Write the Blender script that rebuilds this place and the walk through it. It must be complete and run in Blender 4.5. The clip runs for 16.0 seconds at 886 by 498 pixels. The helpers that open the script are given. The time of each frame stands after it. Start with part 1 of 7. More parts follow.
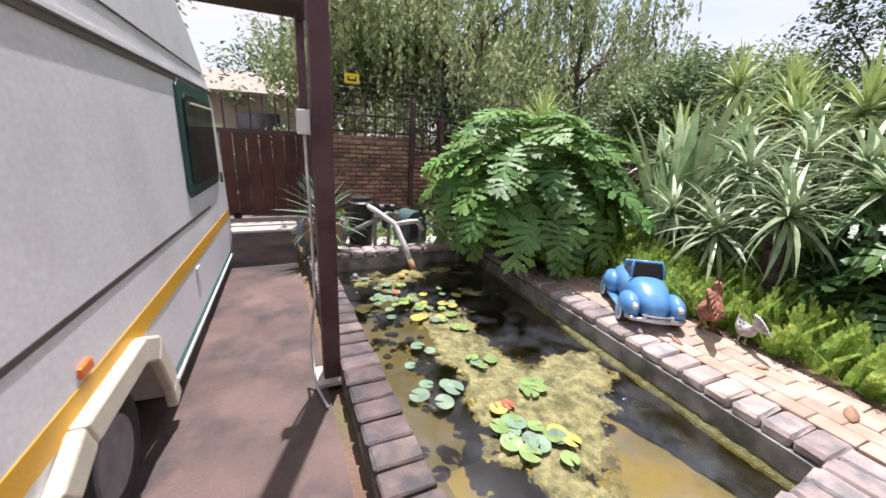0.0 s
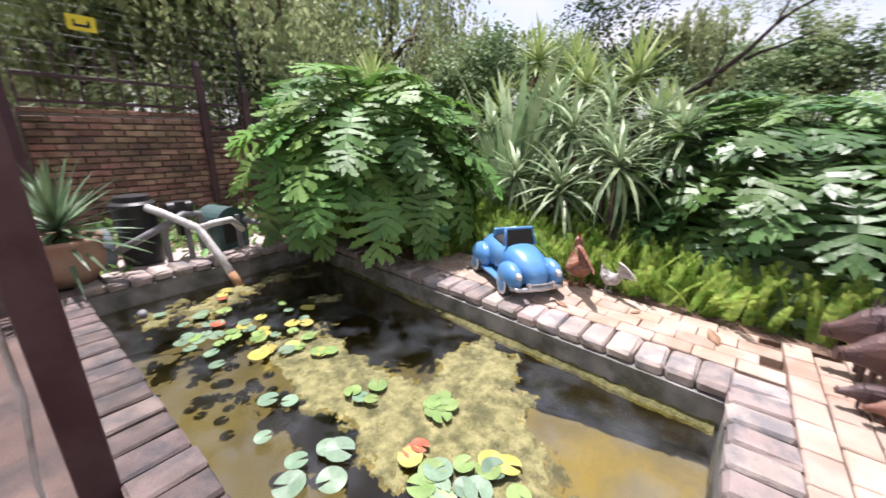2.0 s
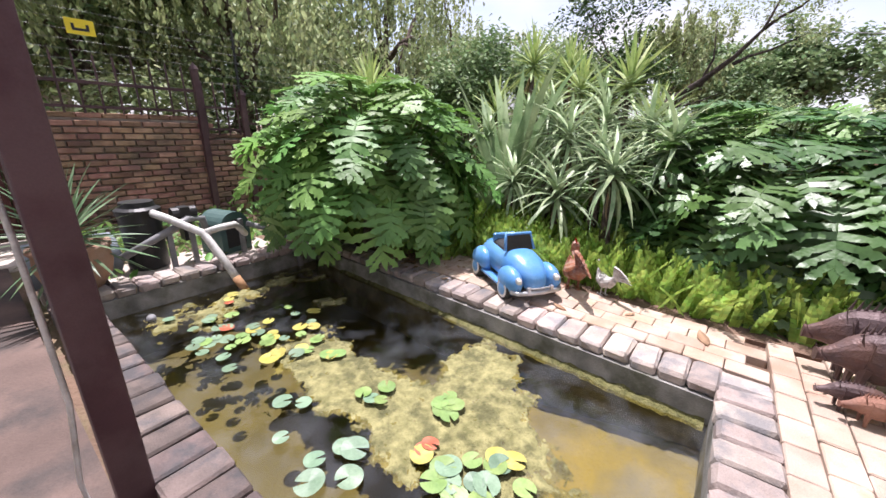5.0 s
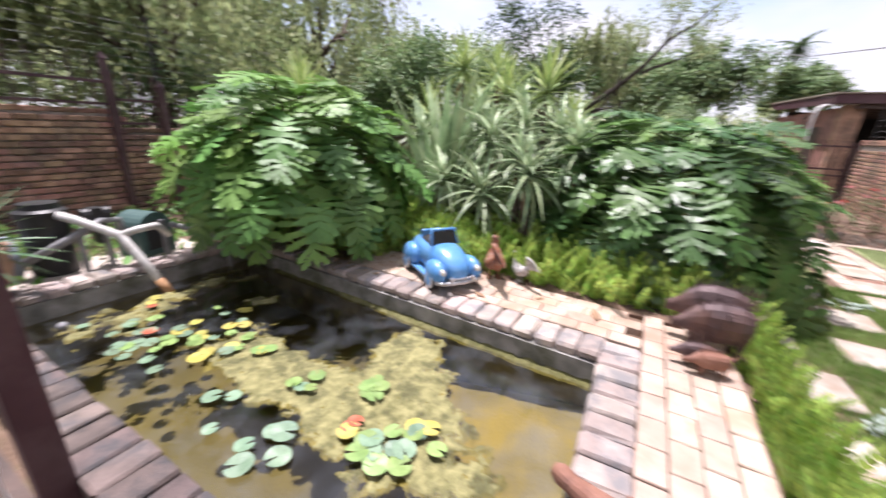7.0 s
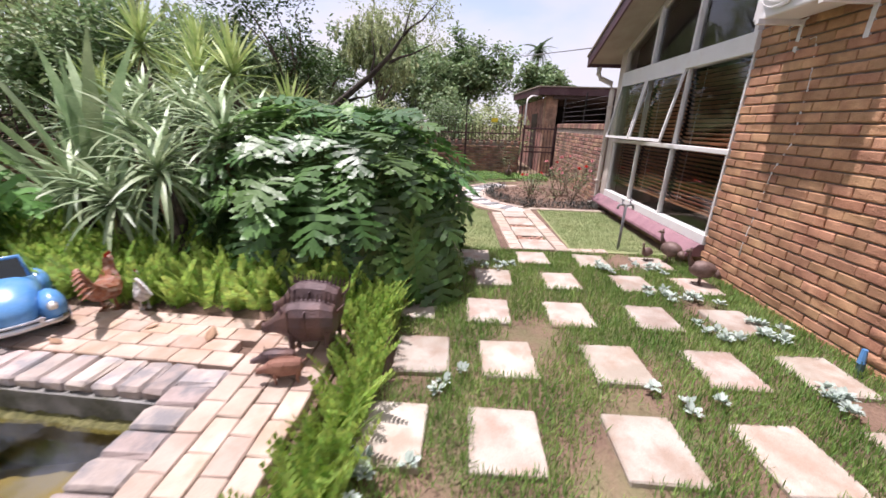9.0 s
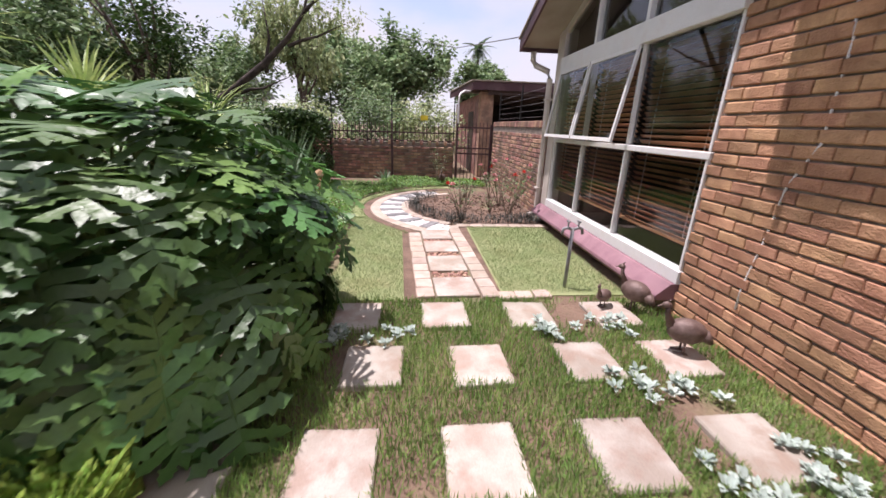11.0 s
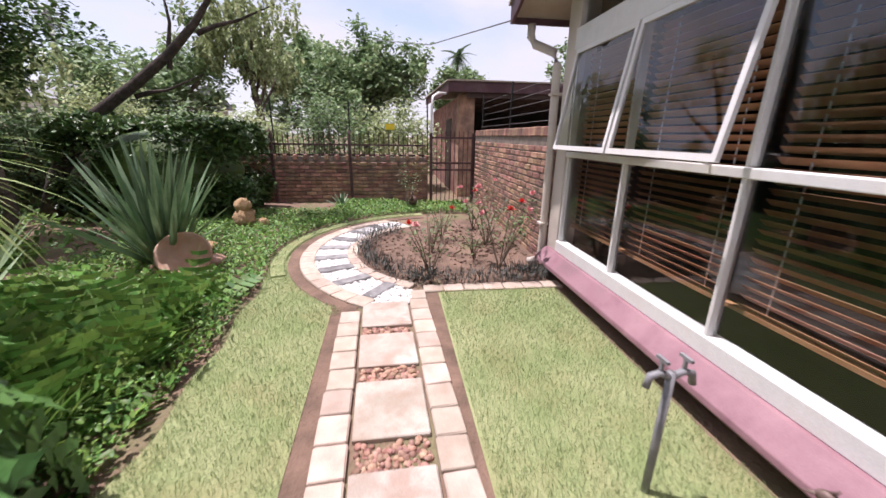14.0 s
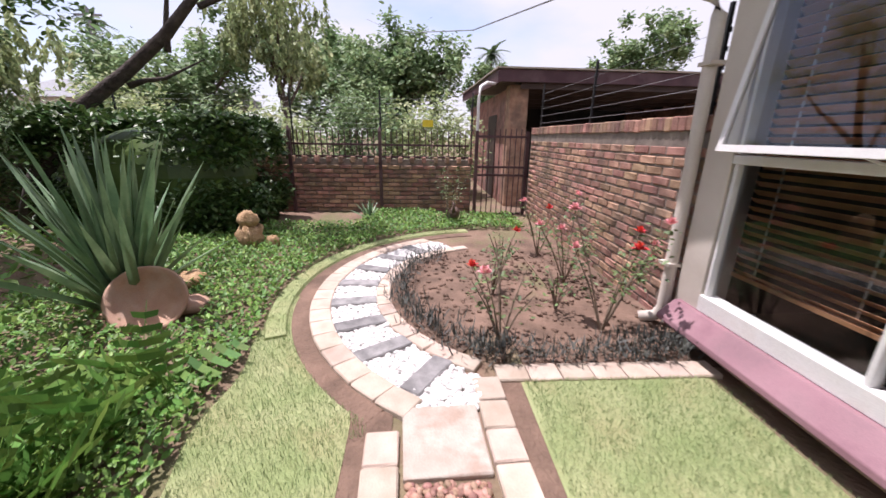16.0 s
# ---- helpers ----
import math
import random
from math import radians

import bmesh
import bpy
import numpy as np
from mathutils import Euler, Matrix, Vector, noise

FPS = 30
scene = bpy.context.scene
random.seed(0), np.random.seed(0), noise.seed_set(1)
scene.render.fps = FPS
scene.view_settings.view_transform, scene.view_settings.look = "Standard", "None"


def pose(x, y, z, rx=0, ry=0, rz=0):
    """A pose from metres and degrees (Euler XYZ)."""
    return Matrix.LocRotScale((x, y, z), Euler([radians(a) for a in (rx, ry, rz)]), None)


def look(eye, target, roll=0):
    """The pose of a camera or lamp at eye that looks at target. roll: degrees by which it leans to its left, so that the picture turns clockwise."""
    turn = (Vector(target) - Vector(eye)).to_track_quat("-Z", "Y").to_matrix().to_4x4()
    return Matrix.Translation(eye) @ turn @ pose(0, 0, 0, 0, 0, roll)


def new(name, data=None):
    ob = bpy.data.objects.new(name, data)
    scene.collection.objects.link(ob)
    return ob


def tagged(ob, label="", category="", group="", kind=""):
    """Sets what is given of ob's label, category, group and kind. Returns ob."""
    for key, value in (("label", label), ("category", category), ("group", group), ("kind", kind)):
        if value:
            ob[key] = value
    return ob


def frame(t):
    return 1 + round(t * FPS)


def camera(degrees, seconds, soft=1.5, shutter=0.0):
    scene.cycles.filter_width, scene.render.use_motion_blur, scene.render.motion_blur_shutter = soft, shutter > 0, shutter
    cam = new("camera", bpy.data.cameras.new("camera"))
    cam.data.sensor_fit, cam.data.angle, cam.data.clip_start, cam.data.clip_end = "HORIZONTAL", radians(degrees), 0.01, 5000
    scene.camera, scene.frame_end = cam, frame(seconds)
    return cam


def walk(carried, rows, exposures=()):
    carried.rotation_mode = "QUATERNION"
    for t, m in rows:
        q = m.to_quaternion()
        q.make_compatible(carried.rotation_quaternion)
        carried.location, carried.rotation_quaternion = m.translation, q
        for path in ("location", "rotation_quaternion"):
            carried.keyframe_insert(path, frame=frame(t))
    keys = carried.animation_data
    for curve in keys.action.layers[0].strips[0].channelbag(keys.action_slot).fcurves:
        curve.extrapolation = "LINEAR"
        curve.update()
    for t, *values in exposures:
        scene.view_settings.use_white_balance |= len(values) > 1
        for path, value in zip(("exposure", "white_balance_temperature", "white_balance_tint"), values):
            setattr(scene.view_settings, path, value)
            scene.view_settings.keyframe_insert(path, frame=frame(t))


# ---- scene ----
cam = camera(100.8, 16.0, 1.55, 0.4)
PATH = [
    (0, (-0.058, -0.06, 1.509), (0.765, 1.671, 0.939), 3.0),
    (0.5, (0.017, 0.213, 1.422), (0.953, 1.876, 0.824), 2.7),
    (1, (0.155, 0.406, 1.351), (1.203, 2.003, 0.758), 2.4),
    (1.5, (0.2, 0.509, 1.336), (1.409, 1.987, 0.74), 2.0),
    (2, (0.181, 0.571, 1.334), (1.677, 1.748, 0.722), 1.2),
    (2.5, (0.125, 0.587, 1.356), (1.732, 1.605, 0.738), 0.6),
    (3, (0.112, 0.582, 1.365), (1.745, 1.553, 0.74), 0.8),
    (3.5, (0.123, 0.568, 1.37), (1.742, 1.563, 0.746), 0.9),
    (4, (0.13, 0.567, 1.382), (1.726, 1.6, 0.76), 1.3),
    (4.5, (0.112, 0.572, 1.399), (1.672, 1.658, 0.777), 1.3),
    (4.7, (0.098, 0.582, 1.405), (1.615, 1.728, 0.784), 1.4),
    (6.8, (-0.01, 0.44, 1.471), (1.545, 1.508, 0.849), 2.6),
    (7, (-0.01, 0.34, 1.48), (1.653, 1.238, 0.85), 2.6),
    (7.5, (0.085, -0.123, 1.494), (1.911, 0.378, 0.851), 1.8),
    (8, (0.217, -0.454, 1.464), (2.083, -0.128, 0.824), 1.8),
    (8.5, (0.435, -0.78, 1.508), (2.323, -0.621, 0.867), 1.7),
    (9, (0.734, -1.067, 1.521), (2.624, -0.985, 0.871), 1.8),
    (9.5, (1.136, -1.37, 1.47), (3.028, -1.344, 0.82), 2.4),
    (9.7, (1.279, -1.461, 1.473), (3.169, -1.485, 0.818), 3.0),
    (11.8, (2.944, -1.711, 1.465), (4.832, -1.919, 0.839), 1.4),
    (12, (3.098, -1.721, 1.494), (4.988, -1.932, 0.872), 1.5),
    (12.5, (3.447, -1.807, 1.496), (5.343, -2.018, 0.893), 1.3),
    (13, (3.739, -1.955, 1.495), (5.636, -2.198, 0.91), 1.2),
    (13.5, (4.021, -2.12, 1.517), (5.917, -2.379, 0.936), 1.0),
    (14, (4.396, -2.145, 1.467), (6.292, -2.394, 0.88), 0.9),
    (14.5, (4.768, -2.11, 1.466), (6.662, -2.373, 0.879), 1.0),
    (15, (5.141, -2.078, 1.47), (7.035, -2.326, 0.879), 0.8),
    (15.5, (5.522, -2.038, 1.415), (7.424, -2.223, 0.822), 0.7),
    (16, (5.841, -1.933, 1.417), (7.75, -2.049, 0.833), 1.0),
]
walk(cam, [(t, look(eye, target, roll)) for t, eye, target, roll in PATH], [(0, 0.62, 6300, 22), (3, 0.68, 6300, 22), (7, 0.74, 6300, 23), (8.5, 0.56, 6350, 25), (12, 0.44, 6350, 26), (16, 0.54, 6300, 25)])

# ---- world, sun, exposure ----
SUN_DIR = Vector((0.12, 0.26, 1.0)).normalized()
sun = new("sun", bpy.data.lights.new("sun", "SUN"))
sun.data.energy, sun.data.angle, sun.data.color = 4.9, radians(0.7), (1.0, 0.97, 0.93)
sun.rotation_euler = SUN_DIR.to_track_quat("Z", "Y").to_euler()
world = bpy.data.worlds.new("world")
scene.world = world
world.use_nodes = True
wn, wl = world.node_tree.nodes, world.node_tree.links
wn.clear()
w_out, w_bg, w_sky = wn.new("ShaderNodeOutputWorld"), wn.new("ShaderNodeBackground"), wn.new("ShaderNodeTexSky")
w_sky.sky_type, w_sky.sun_disc = "NISHITA", False
w_sky.sun_elevation = math.asin(SUN_DIR.z)
w_sky.sun_rotation = math.atan2(SUN_DIR.x, SUN_DIR.y)
w_mix, w_noise, w_ramp, w_tc, w_map = (wn.new(k) for k in ("ShaderNodeMix", "ShaderNodeTexNoise", "ShaderNodeValToRGB", "ShaderNodeTexCoord", "ShaderNodeMapping"))
w_mix.data_type = "RGBA"
w_map.inputs["Scale"].default_value = (1.0, 1.0, 2.6)
w_noise.inputs["Scale"].default_value, w_noise.inputs["Detail"].default_value = 2.2, 7
w_ramp.color_ramp.elements[0].position, w_ramp.color_ramp.elements[1].position = 0.34, 0.56
w_ramp.color_ramp.elements[0].color = (0.35, 0.35, 0.35, 1)
w_mix.inputs["B"].default_value = (4.3, 4.4, 4.6, 1)
wl.new(w_tc.outputs["Generated"], w_map.inputs["Vector"])
wl.new(w_map.outputs["Vector"], w_noise.inputs["Vector"])
wl.new(w_noise.outputs["Fac"], w_ramp.inputs["Fac"])
wl.new(w_ramp.outputs["Color"], w_mix.inputs["Factor"])
wl.new(w_sky.outputs["Color"], w_mix.inputs["A"])
wl.new(w_mix.outputs["Result"], w_bg.inputs["Color"])
w_bg.inputs["Strength"].default_value = 0.146
wl.new(w_bg.outputs["Background"], w_out.inputs["Surface"])


# ---- materials ----
def mat(name, a, b, size=0.3, rough=0.8, bump=0.25, fine=0.015, metal=0.0, vary=0.0, island=False, stain=None, stain_size=1.2, stain_amt=0.5, spec=0.4, leaf=0.0, contrast=0.2):
    """Two tones at one scale, a fine grain with relief, and stains at a larger scale."""
    m = bpy.data.materials.new(name)
    m.use_nodes = True
    n, l = m.node_tree.nodes, m.node_tree.links
    p, out = n["Principled BSDF"], n["Material Output"]
    geo = n.new("ShaderNodeNewGeometry")
    n1, n2, r1 = n.new("ShaderNodeTexNoise"), n.new("ShaderNodeTexNoise"), n.new("ShaderNodeValToRGB")
    n1.inputs["Scale"].default_value, n1.inputs["Detail"].default_value = 1 / size, 6
    n2.inputs["Scale"].default_value, n2.inputs["Detail"].default_value = 1 / fine, 3
    l.new(geo.outputs["Position"], n1.inputs["Vector"])
    l.new(geo.outputs["Position"], n2.inputs["Vector"])
    r1.color_ramp.elements[0].color, r1.color_ramp.elements[1].color = (*a, 1), (*b, 1)
    r1.color_ramp.elements[0].position, r1.color_ramp.elements[1].position = 0.5 - contrast, 0.5 + contrast
    l.new(n1.outputs["Fac"], r1.inputs["Fac"])
    col = r1.outputs["Color"]
    if stain:
        n3, r3, mx = n.new("ShaderNodeTexNoise"), n.new("ShaderNodeValToRGB"), n.new("ShaderNodeMix")
        n3.inputs["Scale"].default_value, n3.inputs["Detail"].default_value, n3.inputs["Roughness"].default_value = 1 / stain_size, 8, 0.62
        l.new(geo.outputs["Position"], n3.inputs["Vector"])
        r3.color_ramp.elements[0].position, r3.color_ramp.elements[1].position = 0.47, 0.62
        mx.data_type = "RGBA"
        ml = n.new("ShaderNodeMath")
        ml.operation = "MULTIPLY"
        ml.inputs[1].default_value = stain_amt
        l.new(n3.outputs["Fac"], r3.inputs["Fac"])
        l.new(r3.outputs["Color"], ml.inputs[0])
        l.new(ml.outputs["Value"], mx.inputs["Factor"])
        l.new(col, mx.inputs["A"])
        mx.inputs["B"].default_value = (*stain, 1)
        col = mx.outputs["Result"]
    hsv = n.new("ShaderNodeHueSaturation")
    mr = n.new("ShaderNodeMapRange")
    mr.inputs["To Min"].default_value, mr.inputs["To Max"].default_value = 0.8, 1.2
    l.new(n2.outputs["Fac"], mr.inputs["Value"])
    val = mr.outputs["Result"]
    if vary:
        src = geo.outputs["Random Per Island"] if island else n.new("ShaderNodeObjectInfo").outputs["Random"]
        m2, mm = n.new("ShaderNodeMapRange"), n.new("ShaderNodeMath")
        m2.inputs["To Min"].default_value, m2.inputs["To Max"].default_value = 1 - vary, 1 + vary
        mm.operation = "MULTIPLY"
        l.new(src, m2.inputs["Value"])
        l.new(m2.outputs["Result"], mm.inputs[0])
        l.new(val, mm.inputs[1])
        val = mm.outputs["Value"]
        m3, wt = n.new("ShaderNodeMapRange"), n.new("ShaderNodeTexWhiteNoise")
        wt.noise_dimensions = "1D"
        l.new(src, wt.inputs["W"])
        m3.inputs["To Min"].default_value, m3.inputs["To Max"].default_value = 0.5 - vary * 0.06, 0.5 + vary * 0.06
        l.new(wt.outputs["Value"], m3.inputs["Value"])
        l.new(m3.outputs["Result"], hsv.inputs["Hue"])
    l.new(val, hsv.inputs["Value"])
    l.new(col, hsv.inputs["Color"])
    l.new(hsv.outputs["Color"], p.inputs["Base Color"])
    p.inputs["Roughness"].default_value, p.inputs["Metallic"].default_value = rough, metal
    p.inputs["Specular IOR Level"].default_value = spec
    if bump:
        bp = n.new("ShaderNodeBump")
        bp.inputs["Strength"].default_value, bp.inputs["Distance"].default_value = bump, fine
        l.new(n2.outputs["Fac"], bp.inputs["Height"])
        l.new(bp.outputs["Normal"], p.inputs["Normal"])
    if leaf:
        tr, ms = n.new("ShaderNodeBsdfTranslucent"), n.new("ShaderNodeMixShader")
        ms.inputs["Fac"].default_value = leaf
        l.new(hsv.outputs["Color"], tr.inputs["Color"])
        l.new(p.outputs["BSDF"], ms.inputs[1])
        l.new(tr.outputs["BSDF"], ms.inputs[2])
        l.new(ms.outputs["Shader"], out.inputs["Surface"])
    return m


def glass_mat(name, tint=(0.9, 0.95, 0.95)):
    m = bpy.data.materials.new(name)
    m.use_nodes = True
    n, l = m.node_tree.nodes, m.node_tree.links
    p, out = n["Principled BSDF"], n["Material Output"]
    tr, gl, ms, fr = n.new("ShaderNodeBsdfTransparent"), n.new("ShaderNodeBsdfGlossy"), n.new("ShaderNodeMixShader"), n.new("ShaderNodeFresnel")
    tr.inputs["Color"].default_value = (*tint, 1)
    gl.inputs["Roughness"].default_value = 0.02
    fr.inputs["IOR"].default_value = 1.75
    n.remove(p)
    l.new(fr.outputs["Fac"], ms.inputs["Fac"])
    l.new(tr.outputs["BSDF"], ms.inputs[1])
    l.new(gl.outputs["BSDF"], ms.inputs[2])
    l.new(ms.outputs["Shader"], out.inputs["Surface"])
    return m


M_SOIL = mat("soil", (0.10, 0.065, 0.045), (0.22, 0.14, 0.10), 0.25, 0.95, 0.8, 0.02)
M_GROUND = mat("garden_earth", (0.13, 0.085, 0.058), (0.23, 0.15, 0.105), 0.5, 0.95, 0.7, 0.03, stain=(0.13, 0.16, 0.06), stain_size=0.6)
M_TURF = mat("turf", (0.21, 0.265, 0.105), (0.32, 0.34, 0.17), 0.35, 0.95, 0.8, 0.012, stain=(0.30, 0.26, 0.13), stain_size=0.5, stain_amt=0.45)
M_DRIVE = mat("stained_concrete", (0.078, 0.052, 0.043), (0.175, 0.118, 0.098), 0.5, 0.7, 0.3, 0.012, stain=(0.04, 0.036, 0.035), stain_size=0.65, stain_amt=0.9)
M_APRON = mat("pale_concrete", (0.42, 0.36, 0.31), (0.55, 0.48, 0.42), 0.3, 0.85, 0.3, 0.01)
M_PLASTER = mat("pond_plaster", (0.13, 0.13, 0.12), (0.33, 0.32, 0.30), 0.16, 0.85, 0.6, 0.01, stain=(0.06, 0.065, 0.03), stain_size=0.3, stain_amt=0.7)
M_POND = mat("pond_floor", (0.09, 0.082, 0.05), (0.16, 0.145, 0.09), 0.5, 0.9, 0.3, 0.02, stain=(0.17, 0.145, 0.05), stain_size=0.9, stain_amt=0.7)
M_COPE = mat("coping_brick", (0.29, 0.235, 0.205), (0.43, 0.36, 0.32), 0.12, 0.8, 0.5, 0.008, vary=0.32, stain=(0.19, 0.185, 0.19), stain_size=0.17, stain_amt=0.85)
# worn west coping, with the shade on that side darkened into its colour
M_COPE_W = mat("weathered_shaded_coping_brick", (0.105, 0.083, 0.076), (0.20, 0.15, 0.135), 0.10, 0.85, 0.5, 0.008, vary=0.3, stain=(0.07, 0.07, 0.075), stain_size=0.16, stain_amt=0.8)
M_PAVER = mat("clay_paver", (0.385, 0.29, 0.225), (0.51, 0.405, 0.33), 0.16, 0.8, 0.35, 0.006, vary=0.14, stain=(0.36, 0.22, 0.14), stain_size=0.3, stain_amt=0.55)
M_SLAB = mat("sandstone_slab", (0.33, 0.28, 0.225), (0.455, 0.41, 0.35), 0.30, 0.85, 0.4, 0.008, vary=0.16, stain=(0.31, 0.215, 0.16), stain_size=0.22, stain_amt=0.7, contrast=0.13)
M_EDGE = mat("path_edging", (0.38, 0.29, 0.225), (0.50, 0.41, 0.335), 0.14, 0.85, 0.4, 0.007, vary=0.16)
M_BRICK = mat("rustic_brick", (0.36, 0.18, 0.10), (0.56, 0.32, 0.18), 0.12, 0.85, 0.7, 0.012, vary=0.17, stain=(0.24, 0.125, 0.075), stain_size=0.4, stain_amt=0.5)
M_BRICK2 = mat("old_brick", (0.25, 0.13, 0.09), (0.43, 0.26, 0.18), 0.14, 0.9, 0.6, 0.012, vary=0.38, stain=(0.11, 0.085, 0.07), stain_size=0.5, stain_amt=0.6)
M_MORTAR = mat("mortar", (0.16, 0.13, 0.11), (0.28, 0.23, 0.19), 0.1, 0.95, 0.5, 0.006)
M_WHITE = mat("white_paint", (0.66, 0.65, 0.63), (0.80, 0.79, 0.77), 0.25, 0.5, 0.12, 0.006, stain=(0.50, 0.42, 0.36), stain_size=0.25, stain_amt=0.3)
M_CREAM = mat("cream_render", (0.50, 0.44, 0.38), (0.62, 0.56, 0.49), 0.4, 0.8, 0.3, 0.006)
M_PURPLE = mat("plum_paint", (0.055, 0.022, 0.028), (0.095, 0.042, 0.05), 0.3, 0.5, 0.15, 0.006, stain=(0.16, 0.11, 0.11), stain_size=0.4, stain_amt=0.35)
M_MAUVE = mat("mauve_sill_paint", (0.21, 0.105, 0.125), (0.32, 0.18, 0.20), 0.2, 0.7, 0.25, 0.006, stain=(0.13, 0.075, 0.085), stain_size=0.4, stain_amt=0.5)
M_SOFFIT = mat("soffit_board", (0.30, 0.25, 0.20), (0.38, 0.33, 0.27), 0.3, 0.8, 0.1, 0.01)
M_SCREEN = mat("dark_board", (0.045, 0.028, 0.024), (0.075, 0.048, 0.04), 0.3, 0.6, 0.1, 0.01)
M_BLIND = mat("timber_blind", (0.36, 0.16, 0.08), (0.50, 0.25, 0.135), 0.2, 0.5, 0.15, 0.01, vary=0.15)
# near-black so that indoor surfaces look unlit; the shade is in the colour
M_DARKROOM = mat("shaded_interior", (0.03, 0.028, 0.027), (0.06, 0.055, 0.05), 0.6, 0.9, 0.1, 0.02)
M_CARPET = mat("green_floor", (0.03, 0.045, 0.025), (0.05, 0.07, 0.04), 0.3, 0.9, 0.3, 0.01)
M_IRON = mat("plum_steel", (0.05, 0.022, 0.026), (0.09, 0.045, 0.048), 0.25, 0.5, 0.2, 0.006, stain=(0.16, 0.10, 0.09), stain_size=0.3, stain_amt=0.35)
M_BLACK = mat("black_plastic", (0.018, 0.018, 0.019), (0.035, 0.035, 0.036), 0.2, 0.45, 0.1, 0.01)
M_GATE = mat("rusty_brown_gate", (0.055, 0.018, 0.012), (0.105, 0.036, 0.023), 0.3, 0.55, 0.2, 0.01, vary=0.2, stain=(0.035, 0.014, 0.012), stain_size=0.5, stain_amt=0.6)
M_RUST = mat("dark_scrap_metal", (0.075, 0.05, 0.05), (0.15, 0.105, 0.105), 0.12, 0.55, 0.4, 0.012, metal=0.3, stain=(0.19, 0.095, 0.065), stain_size=0.25, stain_amt=0.5)
M_RUST2 = mat("red_rust", (0.20, 0.09, 0.06), (0.34, 0.18, 0.13), 0.12, 0.8, 0.4, 0.01, stain=(0.14, 0.08, 0.07), stain_size=0.2, stain_amt=0.5)
M_PEBBLE = mat("white_pebble", (0.52, 0.50, 0.47), (0.74, 0.72, 0.69), 0.05, 0.7, 0.2, 0.005, vary=0.15, island=True)
M_REDSTONE = mat("red_stone", (0.26, 0.13, 0.09), (0.46, 0.29, 0.22), 0.05, 0.85, 0.3, 0.006, vary=0.35, island=True)
M_SLEEPER = mat("grey_sleeper", (0.14, 0.135, 0.13), (0.29, 0.28, 0.27), 0.10, 0.85, 0.5, 0.01, vary=0.2)
M_BARK = mat("bark", (0.07, 0.05, 0.04), (0.16, 0.12, 0.095), 0.10, 0.95, 0.9, 0.03)
M_GLASS = glass_mat("window_glass")


